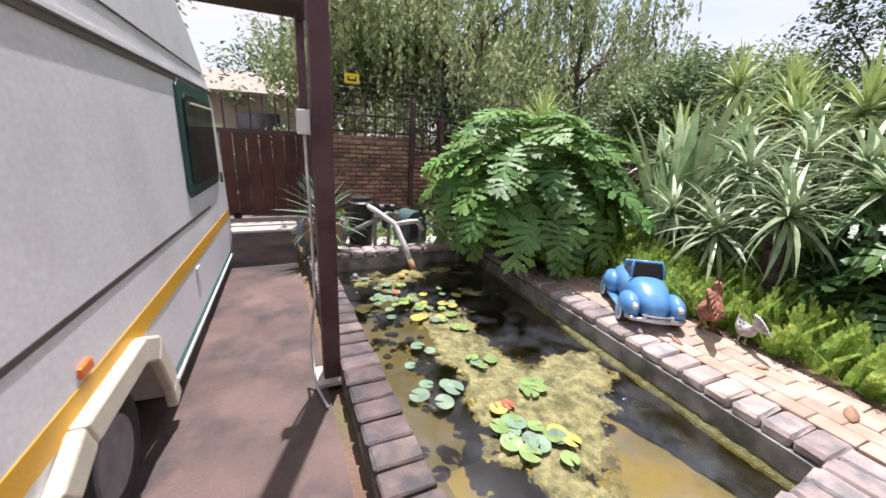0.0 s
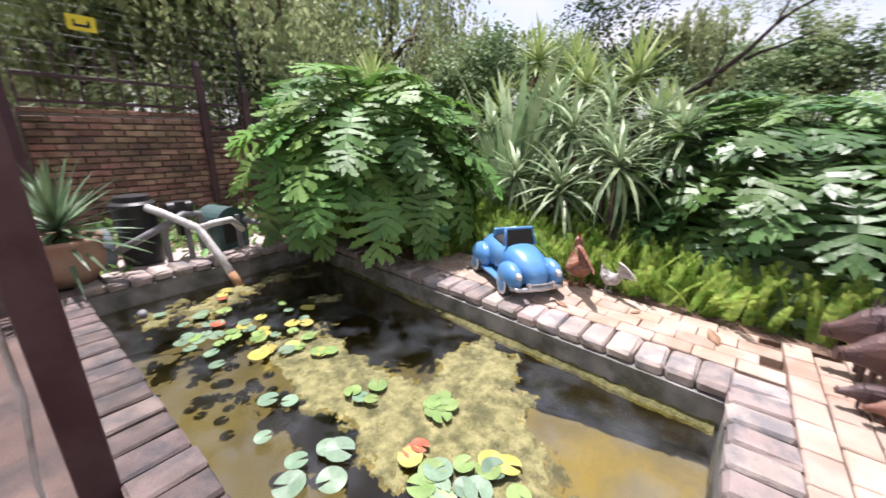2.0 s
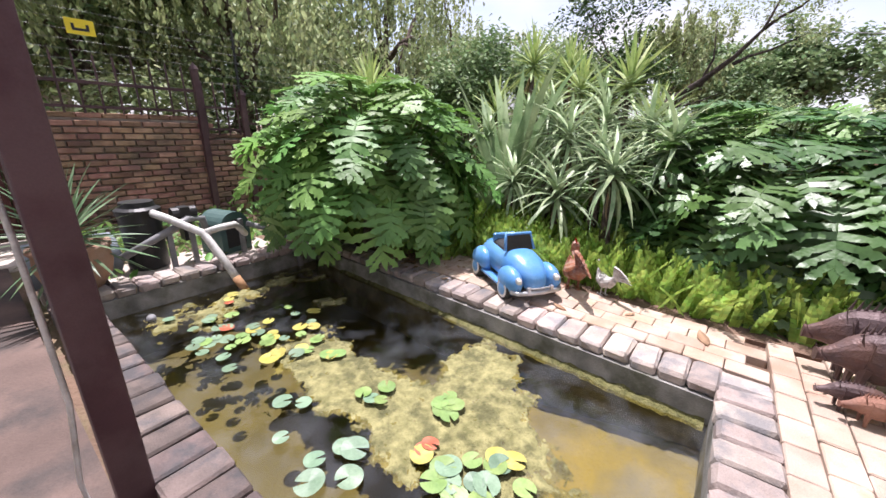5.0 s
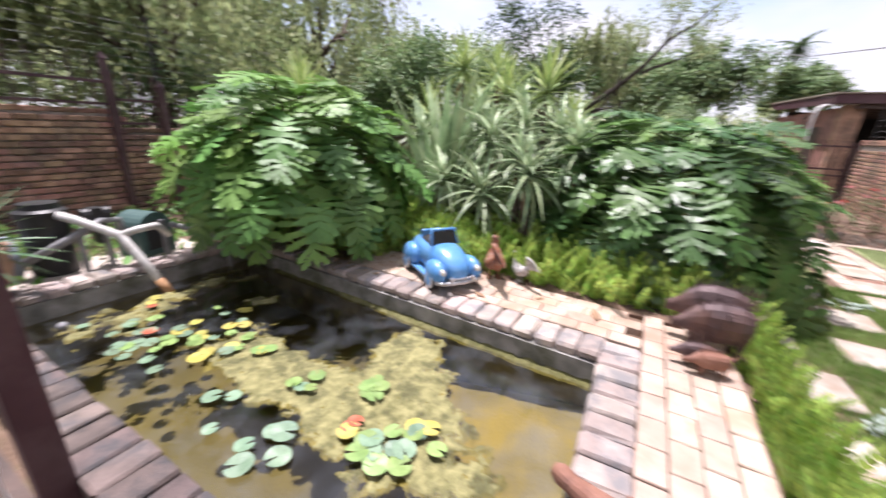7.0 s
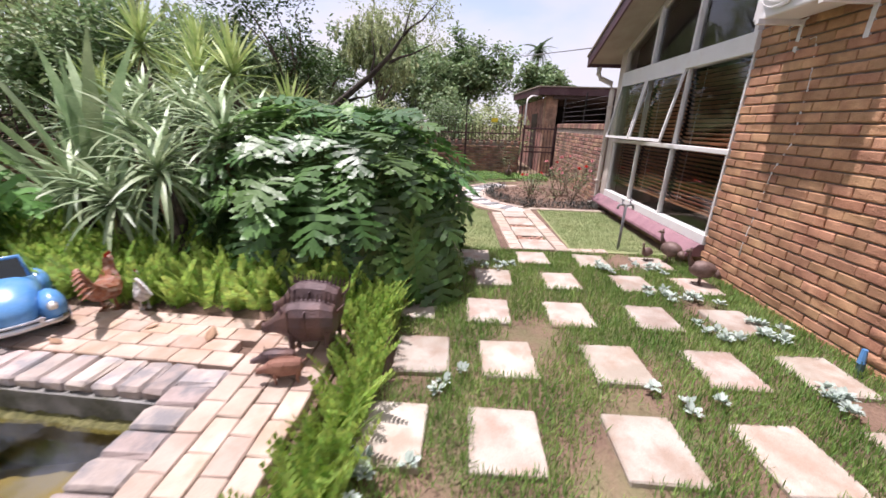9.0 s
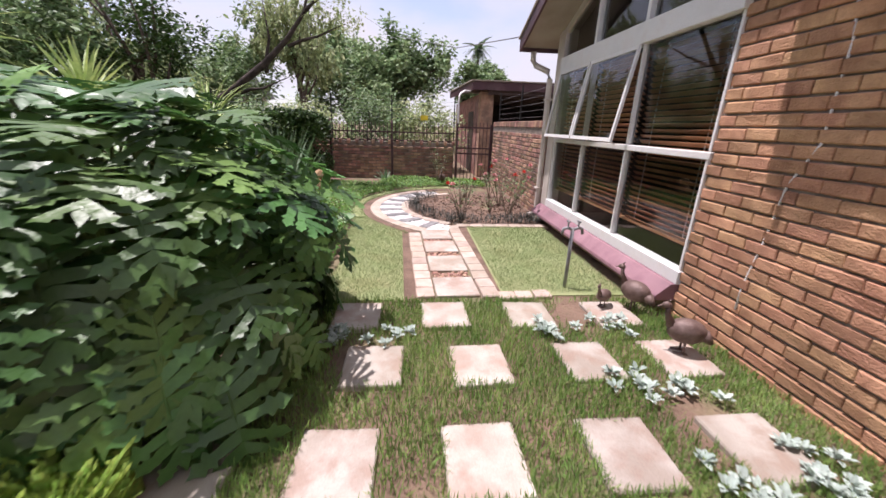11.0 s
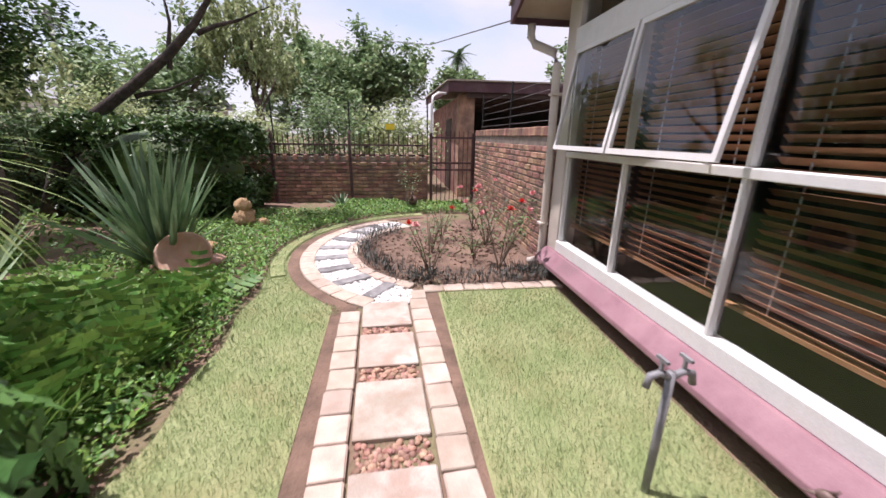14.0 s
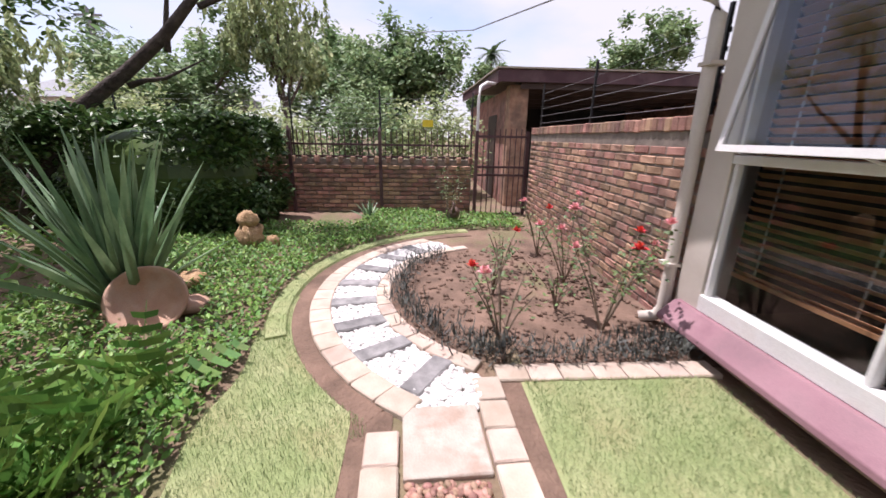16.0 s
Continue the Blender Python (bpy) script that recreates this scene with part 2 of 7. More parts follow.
# ---- builders ----
class MB:
    """Collects vertices and faces for one mesh."""
    def __init__(self):
        self.v, self.f = [], []

    def add(self, verts, faces):
        k = len(self.v)
        self.v += [tuple(p) for p in verts]
        self.f += [tuple(i + k for i in q) for q in faces]
        return self

    def box(self, x0, x1, y0, y1, z0, z1, m=None):
        vs = [Vector((x, y, z)) for z in (z0, z1) for y in (y0, y1) for x in (x0, x1)]
        if m:
            vs = [m @ p for p in vs]
        return self.add(vs, [(0, 2, 3, 1), (4, 5, 7, 6), (0, 1, 5, 4), (2, 6, 7, 3), (0, 4, 6, 2), (1, 3, 7, 5)])

    def bar(self, p0, p1, w, h=None, up=(0, 0, 1)):
        """A straight bar of rectangular section from p0 to p1."""
        p0, p1 = Vector(p0), Vector(p1)
        d = (p1 - p0).normalized()
        u = Vector(up)
        if abs(d.dot(u)) > 0.98:
            u = Vector((0, 1, 0))
        s = d.cross(u).normalized() * (w / 2)
        t = s.cross(d).normalized() * ((h or w) / 2)
        vs = [p + a * s + b * t for p in (p0, p1) for a, b in ((-1, -1), (1, -1), (1, 1), (-1, 1))]
        return self.add(vs, [(3, 2, 1, 0), (4, 5, 6, 7), (0, 1, 5, 4), (1, 2, 6, 5), (2, 3, 7, 6), (3, 0, 4, 7)])

    def tube(self, pts, r, n=8, cap=True):
        """A round tube along points; r a number or a list."""
        pts = [Vector(p) for p in pts]
        rs = r if isinstance(r, (list, tuple)) else [r] * len(pts)
        vs, fs = [], []
        ref = Vector((0.31, 0.17, 0.94)).normalized()
        for i, p in enumerate(pts):
            d = (pts[min(i + 1, len(pts) - 1)] - pts[max(i - 1, 0)]).normalized()
            s = d.cross(ref)
            if s.length < 0.05:
                s = d.cross(Vector((1, 0, 0)))
            s.normalize()
            t = d.cross(s)
            for k in range(n):
                a = 2 * math.pi * k / n
                vs.append(p + (s * math.cos(a) + t * math.sin(a)) * rs[i])
        for i in range(len(pts) - 1):
            for k in range(n):
                a, b = i * n + k, i * n + (k + 1) % n
                fs.append((a, b, b + n, a + n))
        if cap:
            fs += [tuple(range(n))[::-1], tuple(range((len(pts) - 1) * n, len(pts) * n))]
        return self.add(vs, fs)

    def lathe(self, prof, n=24, c=(0, 0, 0), closed=False):
        """A turned shape from (radius, height) pairs."""
        vs = [(c[0] + r * math.cos(2 * math.pi * k / n), c[1] + r * math.sin(2 * math.pi * k / n), c[2] + z) for r, z in prof for k in range(n)]
        fs = [(i * n + k, i * n + (k + 1) % n, (i + 1) * n + (k + 1) % n, (i + 1) * n + k) for i in range(len(prof) - 1) for k in range(n)]
        if closed:
            fs += [tuple(range(n))[::-1], tuple(range((len(prof) - 1) * n, len(prof) * n))]
        return self.add(vs, fs)

    def loft(self, rings, cap=True):
        n = len(rings[0])
        vs = [p for ring in rings for p in ring]
        fs = [(i * n + k, i * n + (k + 1) % n, (i + 1) * n + (k + 1) % n, (i + 1) * n + k) for i in range(len(rings) - 1) for k in range(n)]
        if cap:
            fs += [tuple(range(n))[::-1], tuple(range((len(rings) - 1) * n, len(rings) * n))]
        return self.add(vs, fs)

    def ball(self, c, r, n=12, m=8):
        rx, ry, rz = r if isinstance(r, (tuple, list)) else (r, r, r)
        vs, fs = [], []
        for i in range(m + 1):
            a = math.pi * i / m
            for k in range(n):
                b = 2 * math.pi * k / n
                vs.append((c[0] + rx * math.sin(a) * math.cos(b), c[1] + ry * math.sin(a) * math.sin(b), c[2] + rz * math.cos(a)))
        for i in range(m):
            for k in range(n):
                q = (i * n + k, (i + 1) * n + k, (i + 1) * n + (k + 1) % n, i * n + (k + 1) % n)
                fs.append(q)
        return self.add(vs, fs)

    def mesh(self, name, material=None, smooth=False):
        me = bpy.data.meshes.new(name)
        me.from_pydata(self.v, [], self.f)
        if material:
            me.materials.append(material)
        if smooth:
            me.polygons.foreach_set("use_smooth", [True] * len(me.polygons))
        me.update()
        return me


def thing(name, label, category, group="", at=None, kind=""):
    ob = new(name)
    ob.empty_display_size = 0.1
    tagged(ob, label, category, group, kind)
    if at is not None:
        ob.matrix_basis = at
    return ob


def part(name, mb, material, parent=None, label="", smooth=False, bevel=0.0):
    """One mesh object under a thing or under a part."""
    ob = new(name, mb.mesh(name, material, smooth))
    if bevel:
        md = ob.modifiers.new("bevel", "BEVEL")
        md.width, md.segments, md.limit_method = bevel, 2, "ANGLE"
    if parent:
        ob.parent = parent
    if label:
        tagged(ob, label)
    return ob


def struct(name, mb, material, label, category, smooth=False, bevel=0.0):
    return tagged(part(name, mb, material, None, "", smooth, bevel), label, category, kind="structure")


def scatter(name, tv, tf, mats, material, parent=None, smooth=False):
    """Many copies of a small template joined into one mesh; mats is an n x 4 x 4 array."""
    tv, mats = np.asarray(tv, float), np.asarray(mats, float)
    n, k = len(mats), len(tv)
    hv = np.c_[tv, np.ones(k)]
    vs = np.einsum("nij,kj->nki", mats[:, :3, :], hv).reshape(-1, 3)
    me = bpy.data.meshes.new(name)
    lens = np.array([len(q) for q in tf])
    loops = np.concatenate([np.array(q) for q in tf])
    al = (loops[None, :] + (np.arange(n) * k)[:, None]).ravel()
    tl = np.tile(lens, n)
    me.vertices.add(len(vs))
    me.vertices.foreach_set("co", vs.ravel())
    me.loops.add(len(al))
    me.loops.foreach_set("vertex_index", al)
    me.polygons.add(len(tl))
    me.polygons.foreach_set("loop_start", np.concatenate([[0], np.cumsum(tl)[:-1]]))
    me.polygons.foreach_set("loop_total", tl)
    me.materials.append(material)
    me.update(calc_edges=True)
    me.validate()
    if smooth:
        me.polygons.foreach_set("use_smooth", [True] * len(me.polygons))
    ob = new(name, me)
    if parent:
        ob.parent = parent
    return ob


def mats_of(pos, yaw, pitch, roll, size):
    """Arrays of place, turn and size to n x 4 x 4 matrices (roll about y first, then pitch about x, then yaw about z)."""
    pos = np.asarray(pos, float)
    n = len(pos)
    cy, sy, cp, sp, cr, sr = np.cos(yaw), np.sin(yaw), np.cos(pitch), np.sin(pitch), np.cos(roll), np.sin(roll)
    o, z = np.ones(n), np.zeros(n)
    rz = np.array([[cy, -sy, z], [sy, cy, z], [z, z, o]]).transpose(2, 0, 1)
    rx = np.array([[o, z, z], [z, cp, -sp], [z, sp, cp]]).transpose(2, 0, 1)
    ry = np.array([[cr, z, sr], [z, o, z], [-sr, z, cr]]).transpose(2, 0, 1)
    s = np.asarray(size, float)
    if s.ndim == 1:
        s = np.repeat(s[:, None], 3, 1)
    out = np.zeros((n, 4, 4))
    out[:, :3, :3] = (rz @ rx @ ry) * s[:, None, :]
    out[:, :3, 3] = pos
    out[:, 3, 3] = 1
    return out


def brick_mesh(name, a, b, c, material, worn=0.006, seed=1, centre=True):
    """A brick of size a x b x c with worn, bevelled edges, its base in the middle at the origin."""
    bm = bmesh.new()
    bmesh.ops.create_cube(bm, size=1)
    rnd = random.Random(seed)
    for v in bm.verts:
        v.co = Vector((v.co.x * a, v.co.y * b, v.co.z * c + c / 2))
    bmesh.ops.bevel(bm, geom=bm.edges[:], offset=worn, segments=1, profile=0.5, affect="EDGES")
    for v in bm.verts:
        v.co += Vector((rnd.uniform(-1, 1), rnd.uniform(-1, 1), rnd.uniform(-1, 1))) * worn * 0.35
    me = bpy.data.meshes.new(name)
    bm.to_mesh(me)
    bm.free()
    me.materials.append(material)
    return me


def piece(name, me, m, parent):
    ob = new(name, me)
    ob.parent = parent
    ob.matrix_basis = m
    return ob


# ---- large structure ----
WATER, PAVE = -0.03, 0.19
PX0, PX1, PY0, PY1 = 0.45, 2.18, 0.37, 4.1      # pond opening



def sk(y):
    """The east side of the pond runs slightly askew."""
    return 0.045 * (y - PY0)


# the ground, one sheet with the pond's opening in it
g = MB()
R_ = 600
xs, ys = [-R_, PX0 - 0.1, PX1 + 0.3, R_], [-R_, PY0 - 0.1, PY1 + 0.1, R_]
for i in range(3):
    for j in range(3):
        if (i, j) != (1, 1):
            g.add([(xs[i], ys[j], -0.02), (xs[i + 1], ys[j], -0.02), (xs[i + 1], ys[j + 1], -0.02), (xs[i], ys[j + 1], -0.02)], [(0, 1, 2, 3)])
struct("ground", g, M_GROUND, "brown garden earth with patches of low green growth", "ground")

struct("driveway", MB().box(-6, 0.16, -6, 5.95, -0.1, 0.03), M_DRIVE, "reddish concrete driveway with dark oil and damp stains", "driveway")
struct("threshold", MB().box(-6, 0.55, 5.95, 6.35, -0.1, 0.036).box(-6, 0.55, 6.36, 6.6, -0.1, 0.06), M_APRON, "pale concrete strip under the sliding gate", "concrete strip")

pw = MB()
pw.box(PX0 - 0.2, PX0 + 0.02, PY0 - 0.2, PY1 + 0.2, -0.7, 0.12)
pw.box(PX0 + 0.02, PX1 - 0.02, PY0 - 0.2, PY0 + 0.02, -0.7, 0.12).box(PX0 + 0.02, PX1 + 0.14, PY1 - 0.02, PY1 + 0.2, -0.7, 0.12)
pw.loft([[(PX1 - 0.02 + sk(y), y, -0.7), (PX1 + 0.2 + sk(y), y, -0.7), (PX1 + 0.2 + sk(y), y, 0.12), (PX1 - 0.02 + sk(y), y, 0.12)] for y in (PY0 - 0.2, PY1 + 0.2)])
struct("pond_wall", pw, M_PLASTER, "grey plastered pond wall with green algae stains", "pond wall")
struct("pond_floor", MB().box(PX0 - 0.1, PX1 + 0.3, PY0 - 0.1, PY1 + 0.1, -0.78, -0.42), M_POND, "muddy yellow-green bottom of the pond", "pond floor")
M_SEDIMENT = mat("yellow_sediment", (0.17, 0.15, 0.09), (0.25, 0.225, 0.135), 0.5, 0.9, 0.3, 0.02, stain=(0.32, 0.25, 0.04), stain_size=0.5, stain_amt=0.7)
struct("pond_sediment", MB().loft([[(x, PY0 + 0.02, -0.5), (x, PY0 + 0.02, -0.2 - 0.2 * k), (x, PY0 + 0.35, -0.26 - 0.16 * k), (x, PY0 + 1.1, -0.418), (x, PY0 + 1.1, -0.5)] for x, k in ((PX0 + 0.3, 1.0), (1.1, 0.5), (PX1 - 0.02, 0.0))]), M_SEDIMENT, "yellow silt bank at the shallow end of the pond", "sediment")
struct("paving_bed", MB().box(PX1 + 0.2, 3.02, PY0 - 0.75, 4.3, -0.1, 0.135).box(0.2, PX1 + 0.2, PY0 - 0.75, PY0 - 0.2, -0.1, 0.135), M_SOIL, "sandy bed under the brick paving", "paving bed")

# ---- house ----
YW = -3.92      # window plane
near = MB().box(0.6, 4.93, -4.35, -3.93, -0.1, 4.6)
wall_house = struct("wall_house", near, M_MORTAR, "brown rustic face-brick house wall with raked joints", "brick wall")
struct("wall_house_back", MB().box(0.6, 9.0, -7.6, -7.4, -0.1, 4.8).box(0.6, 0.75, -7.4, -4.35, -0.1, 4.8).box(8.32, 8.5, -7.4, -4.15, -0.1, 2.75), M_DARKROOM, "inner walls of the room behind the window, coloured dark for indoor shade", "wall")
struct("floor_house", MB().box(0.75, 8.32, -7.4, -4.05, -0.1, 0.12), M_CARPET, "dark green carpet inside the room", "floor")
struct("ceiling_house", MB().box(0.75, 8.32, -7.4, -4.1, 2.62, 2.7), M_DARKROOM, "ceiling inside the room, coloured dark for indoor shade", "ceiling")

# plinth, mauve sill and corner post
pl = MB().box(4.93, 8.33, -4.12, -3.93, -0.1, 0.12)
struct("plinth", pl, M_BRICK2, "brown brick plinth under the window sill", "plinth")
sl = MB()
sl.loft([[(x, -4.1, 0.12), (x, -3.74, 0.12), (x, -3.735, 0.135), (x, -3.74, 0.165), (x, -3.86, 0.27), (x, -4.1, 0.27)] for x in (4.94, 8.3)])
struct("window_sill", sl, M_MAUVE, "sloping mauve-painted concrete window sill", "window sill", bevel=0.006)
struct("corner_post", MB().box(8.12, 8.36, -4.1, -3.9, 0.2, 2.84), M_CREAM, "cream rendered corner post beside the window", "post", bevel=0.008)

window = thing("window_1", "large white steel-framed window with open top-hung sashes and timber blinds", "window", kind="structure")
fr = MB()
fr.box(4.93, 8.12, -4.0, YW + 0.03, 0.27, 0.385)
part("bottom_rail", fr, M_WHITE, window, "peeling white painted rail", bevel=0.006)
part("transom", MB().box(4.93, 8.12, -3.985, YW + 0.02, 1.285, 1.34), M_WHITE, window, "", bevel=0.006)
part("head_board", MB().box(4.93, 8.12, -4.0, YW + 0.045, 2.27, 2.46), M_WHITE, window, "broad white head board", bevel=0.006)
MULL = [4.955, 6.08, 7.12, 8.09]
for x in MULL:
    part("mullion", MB().box(x - 0.013, x + 0.013, -3.975, YW + 0.012, 0.36, 1.285), M_WHITE, window, "", bevel=0.005)
    part("mullion", MB().box(x - 0.013, x + 0.013, -3.975, YW + 0.012, 1.345, 2.27), M_WHITE, window, "", bevel=0.005)
for i in range(3):
    a, b = MULL[i] + 0.014, MULL[i + 1] - 0.014
    low = part("pane", MB().add([(a, -3.95, 0.36), (a, -3.95, 1.285), (b, -3.95, 1.285), (b, -3.95, 0.36)], [(0, 1, 2, 3)]), M_GLASS, window, "clear lower pane")
    low.visible_shadow = False
    # upper lights: the two far ones are sashes hung at the top and swung outwards
    if i == 0:
        up = part("pane", MB().add([(a, -3.95, 1.345), (a, -3.95, 2.27), (b, -3.95, 2.27), (b, -3.95, 1.345)], [(0, 1, 2, 3)]), M_GLASS, window, "fixed upper pane")
        up.visible_shadow = False
    else:
        sash = part("sash", MB(), M_WHITE, window, "white sash swung outwards at its foot")
        sash.matrix_basis = Matrix.Translation((0, YW + 0.03, 2.27)) @ Euler((radians(9), 0, 0)).to_matrix().to_4x4()
        f = MB()
        f.box(a, b, -0.014, 0.014, -0.04, 0).box(a, b, -0.014, 0.014, -0.92, -0.88)
        f.box(a, a + 0.035, -0.014, 0.014, -0.88, -0.04).box(b - 0.035, b, -0.014, 0.014, -0.88, -0.04)
        me = f.mesh("sash", M_WHITE)
        sash.data = me
        pn = part("pane", MB().add([(a + 0.035, 0, -0.88), (a + 0.035, 0, -0.04), (b - 0.035, 0, -0.04), (b - 0.035, 0, -0.88)], [(0, 1, 2, 3)]), M_GLASS, sash)
        pn.visible_shadow = False
        part("stay", MB().bar((a + 0.2, 0.0, -0.9), (a + 0.2, -0.22, -0.93), 0.012), M_WHITE, sash)


def rake(x):
    return 2.80 + 0.40 * (8.2 - x)


# raking lights above the head board
for i in range(4):
    b, a = (8.09, 7.12, 6.08, 5.0)[i], (7.12, 6.08, 5.0, 3.9)[i]
    z = 2.46
    q = MB().add([(a, -3.95, z), (a, -3.95, rake(a)), (b, -3.95, rake(b)), (b, -3.95, z)], [(0, 1, 2, 3)])
    if i < 3:
        pn = part("pane", q, M_GLASS, window, "dark raking pane under the gable")
        pn.visible_shadow = False
        part("mullion", MB().box(a - 0.025, a + 0.025, -3.98, YW + 0.025, 2.46, rake(a)), M_WHITE, window, "")
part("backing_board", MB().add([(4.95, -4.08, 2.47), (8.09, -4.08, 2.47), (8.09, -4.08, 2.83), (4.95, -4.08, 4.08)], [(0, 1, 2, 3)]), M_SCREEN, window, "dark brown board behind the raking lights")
part("raking_frame", MB().bar((8.36, -3.95, rake(8.36) + 0.02), (0.7, -3.95, rake(0.7) + 0.02), 0.06, 0.12), M_CREAM, window, "cream raking frame")

blind = thing("venetian_blind", "reddish-brown timber venetian blind inside the window", "blind")
rs = random.Random(5)
slat = MB().box(-0.5, 0.5, -0.027, 0.027, -0.0015, 0.0015)
for i in range(3):
    a, b = MULL[i] + 0.05, MULL[i + 1] - 0.05
    for k in range(32):
        z = 0.60 + k * 0.052
        me = bpy.data.meshes.get("slat_shared") or slat.mesh("slat_shared", M_BLIND)
        piece("slat", me, pose((a + b) / 2, -4.03, z, 38 + rs.uniform(-3, 3), rs.uniform(-0.15, 0.15), 0) @ Matrix.Diagonal((b - a, 1, 1, 1)), blind)
    for x in (a + 0.15, b - 0.15):
        part("cord", MB().bar((x, -4.03, 0.6), (x, -4.03, 2.25), 0.006), M_WHITE, blind)
part("bottom_bar", MB().box(5.05, 8.04, -4.05, -4.01, 0.56, 0.585), M_BLIND, blind)

# roof: rake boards, soffit and sheeting over the room
roof = thing("roof", "low-pitched house roof with plum fascia boards", "roof", kind="structure")


def slab_along(x0, x1, y0, y1, d0, d1):
    return [[(x, y0, rake(x) + d0), (x, y1, rake(x) + d0), (x, y1, rake(x) + d1), (x, y0, rake(x) + d1)] for x in (x0, x1)]


part("fascia", MB().loft(slab_along(8.66, 0.6, -3.42, -3.39, 0.0, 0.2)), M_PURPLE, roof, "weathered plum rake fascia")
part("soffit", MB().loft(slab_along(8.66, 0.6, -7.6, -3.42, 0.06, 0.09)), M_SOFFIT, roof, "cream soffit boards")
part("roof_sheet", MB().loft(slab_along(8.72, 0.5, -7.7, -3.37, 0.2, 0.23)), M_SOFFIT, roof)
part("eave_fascia", MB().box(8.66, 8.69, -7.6, -3.39, rake(8.66), rake(8.66) + 0.2), M_PURPLE, roof)

downpipe = thing("downpipe", "cream rectangular downpipe with a swan neck at the corner", "downpipe")
part("pipe", MB().tube([(8.66, -3.62, 2.62), (8.66, -3.62, 2.5), (8.62, -3.66, 2.42), (8.47, -3.82, 2.32), (8.44, -3.85, 2.2), (8.42, -3.86, 1.2), (8.41, -3.86, 0.15), (8.44, -3.83, 0.06), (8.5, -3.74, 0.02)], 0.045, 10), M_CREAM, downpipe, "", smooth=True)
for z in (0.5, 1.9):
    part("bracket", MB().box(8.36, 8.48, -3.92, -3.8, z, z + 0.025), M_CREAM, downpipe)

carport_pipe = thing("downpipe", "thin white downpipe from the carport roof beside the gate", "downpipe")
part("pipe", MB().tube([(13.5, -3.35, 2.42), (13.2, -3.15, 2.4), (12.98, -3.0, 2.3), (12.95, -2.97, 2.1), (12.95, -2.97, 0.0)], 0.028, 8), M_WHITE, carport_pipe, "", smooth=True)

# air conditioner on the wall
ac = thing("air_conditioner", "white outdoor air conditioner unit on wall brackets", "air conditioner", at=pose(4.17, -3.73, 2.44))
part("case", MB().box(-0.42, 0.42, -0.14, 0.16, 0, 0.56), M_WHITE, ac, "", bevel=0.015)
part("grille", MB().lathe([(0.235, 0.0), (0.24, 0.02), (0.2, 0.03), (0.05, 0.035)], 28), M_WHITE, ac).matrix_basis = pose(0.12, 0.16, 0.28, -90, 0, 0)
gr = MB()
for r in (0.07, 0.11, 0.15, 0.19, 0.23):
    gr.tube([(r * math.cos(a), r * math.sin(a), 0.04) for a in [k * math.pi / 16 for k in range(33)]], 0.003, 4, False)
part("guard", gr, M_WHITE, ac).matrix_basis = pose(0.12, 0.165, 0.28, -90, 0, 0)
for x in (-0.3, 0.3):
    part("bracket", MB().box(x - 0.02, x + 0.02, -0.2, 0.2, -0.04, 0).box(x - 0.02, x + 0.02, -0.21, -0.18, -0.25, -0.04), M_WHITE, ac, "white steel bracket")
part("cable", MB().tube([(0.15, -0.1, -0.02), (0.43, -0.18, -0.03), (0.38, -0.19, -0.18), (0.12, -0.19, -0.16), (0.05, -0.19, -0.5), (0.03, -0.19, -1.0), (0.14, -0.19, -1.25), (0.17, -0.19, -1.6), (0.22, -0.19, -1.95), (0.2, -0.17, -2.1)], 0.007, 6), M_WHITE, ac, "thin white drain hose hanging on the wall", smooth=True)

# ---- garden walls ----
wall_side = struct("wall_side", MB().box(8.36, 12.72, -4.14, -3.93, -0.15, 1.5), M_MORTAR, "brown brick garden wall with a header course on top", "brick wall")
wall_street = struct("wall_street", MB().box(13.12, 13.3, -2.9, 7.0, -0.15, 0.99), M_MORTAR, "low brown brick boundary wall below a steel fence", "brick wall")
wall_north = struct("wall_north", MB().box(0.62, 2.62, 7.16, 7.38, -0.1, 1.45).box(2.62, 4.2, 7.17, 7.38, -0.1, 1.2).box(4.2, 13.3, 7.17, 7.38, -0.1, 0.98), M_MORTAR, "weathered brown brick boundary wall stepping down", "brick wall")

# ---- far carport building ----
cp = thing("carport", "open brick carport with plum fascia and dark rafters", "carport")
part("side_wall", MB().box(14.15, 20, -3.95, -3.72, -0.2, 2.4), M_BRICK2, cp, "brown brick side wall")
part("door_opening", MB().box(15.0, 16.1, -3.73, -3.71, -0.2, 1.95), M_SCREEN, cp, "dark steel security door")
part("pillar", MB().box(13.75, 14.15, -4.1, -3.72, -0.2, 2.45), M_BRICK2, cp, "brown brick pillar", bevel=0.01)
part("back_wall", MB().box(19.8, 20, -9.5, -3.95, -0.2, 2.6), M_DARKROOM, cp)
part("far_wall", MB().box(13.9, 20, -9.6, -9.4, -0.2, 2.6), M_BRICK2, cp)
part("fascia", MB().box(13.5, 13.54, -9.6, -3.45, 2.47, 2.69), M_PURPLE, cp)
part("side_fascia", MB().loft([[(x, -3.45, 2.45 + d), (x, -3.41, 2.45 + d), (x, -3.41, 2.67 + d), (x, -3.45, 2.67 + d)] for x, d in ((13.5, 0), (20, 0.2))]), M_PURPLE, cp)
part("roof_sheet", MB().loft([[(x, -9.7, 2.7 + d), (x, -3.38, 2.7 + d), (x, -3.38, 2.73 + d), (x, -9.7, 2.73 + d)] for x, d in ((13.45, 0), (20.2, 0.2))]), M_SOFFIT, cp)
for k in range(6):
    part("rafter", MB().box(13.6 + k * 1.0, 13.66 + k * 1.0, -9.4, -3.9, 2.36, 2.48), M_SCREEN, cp)
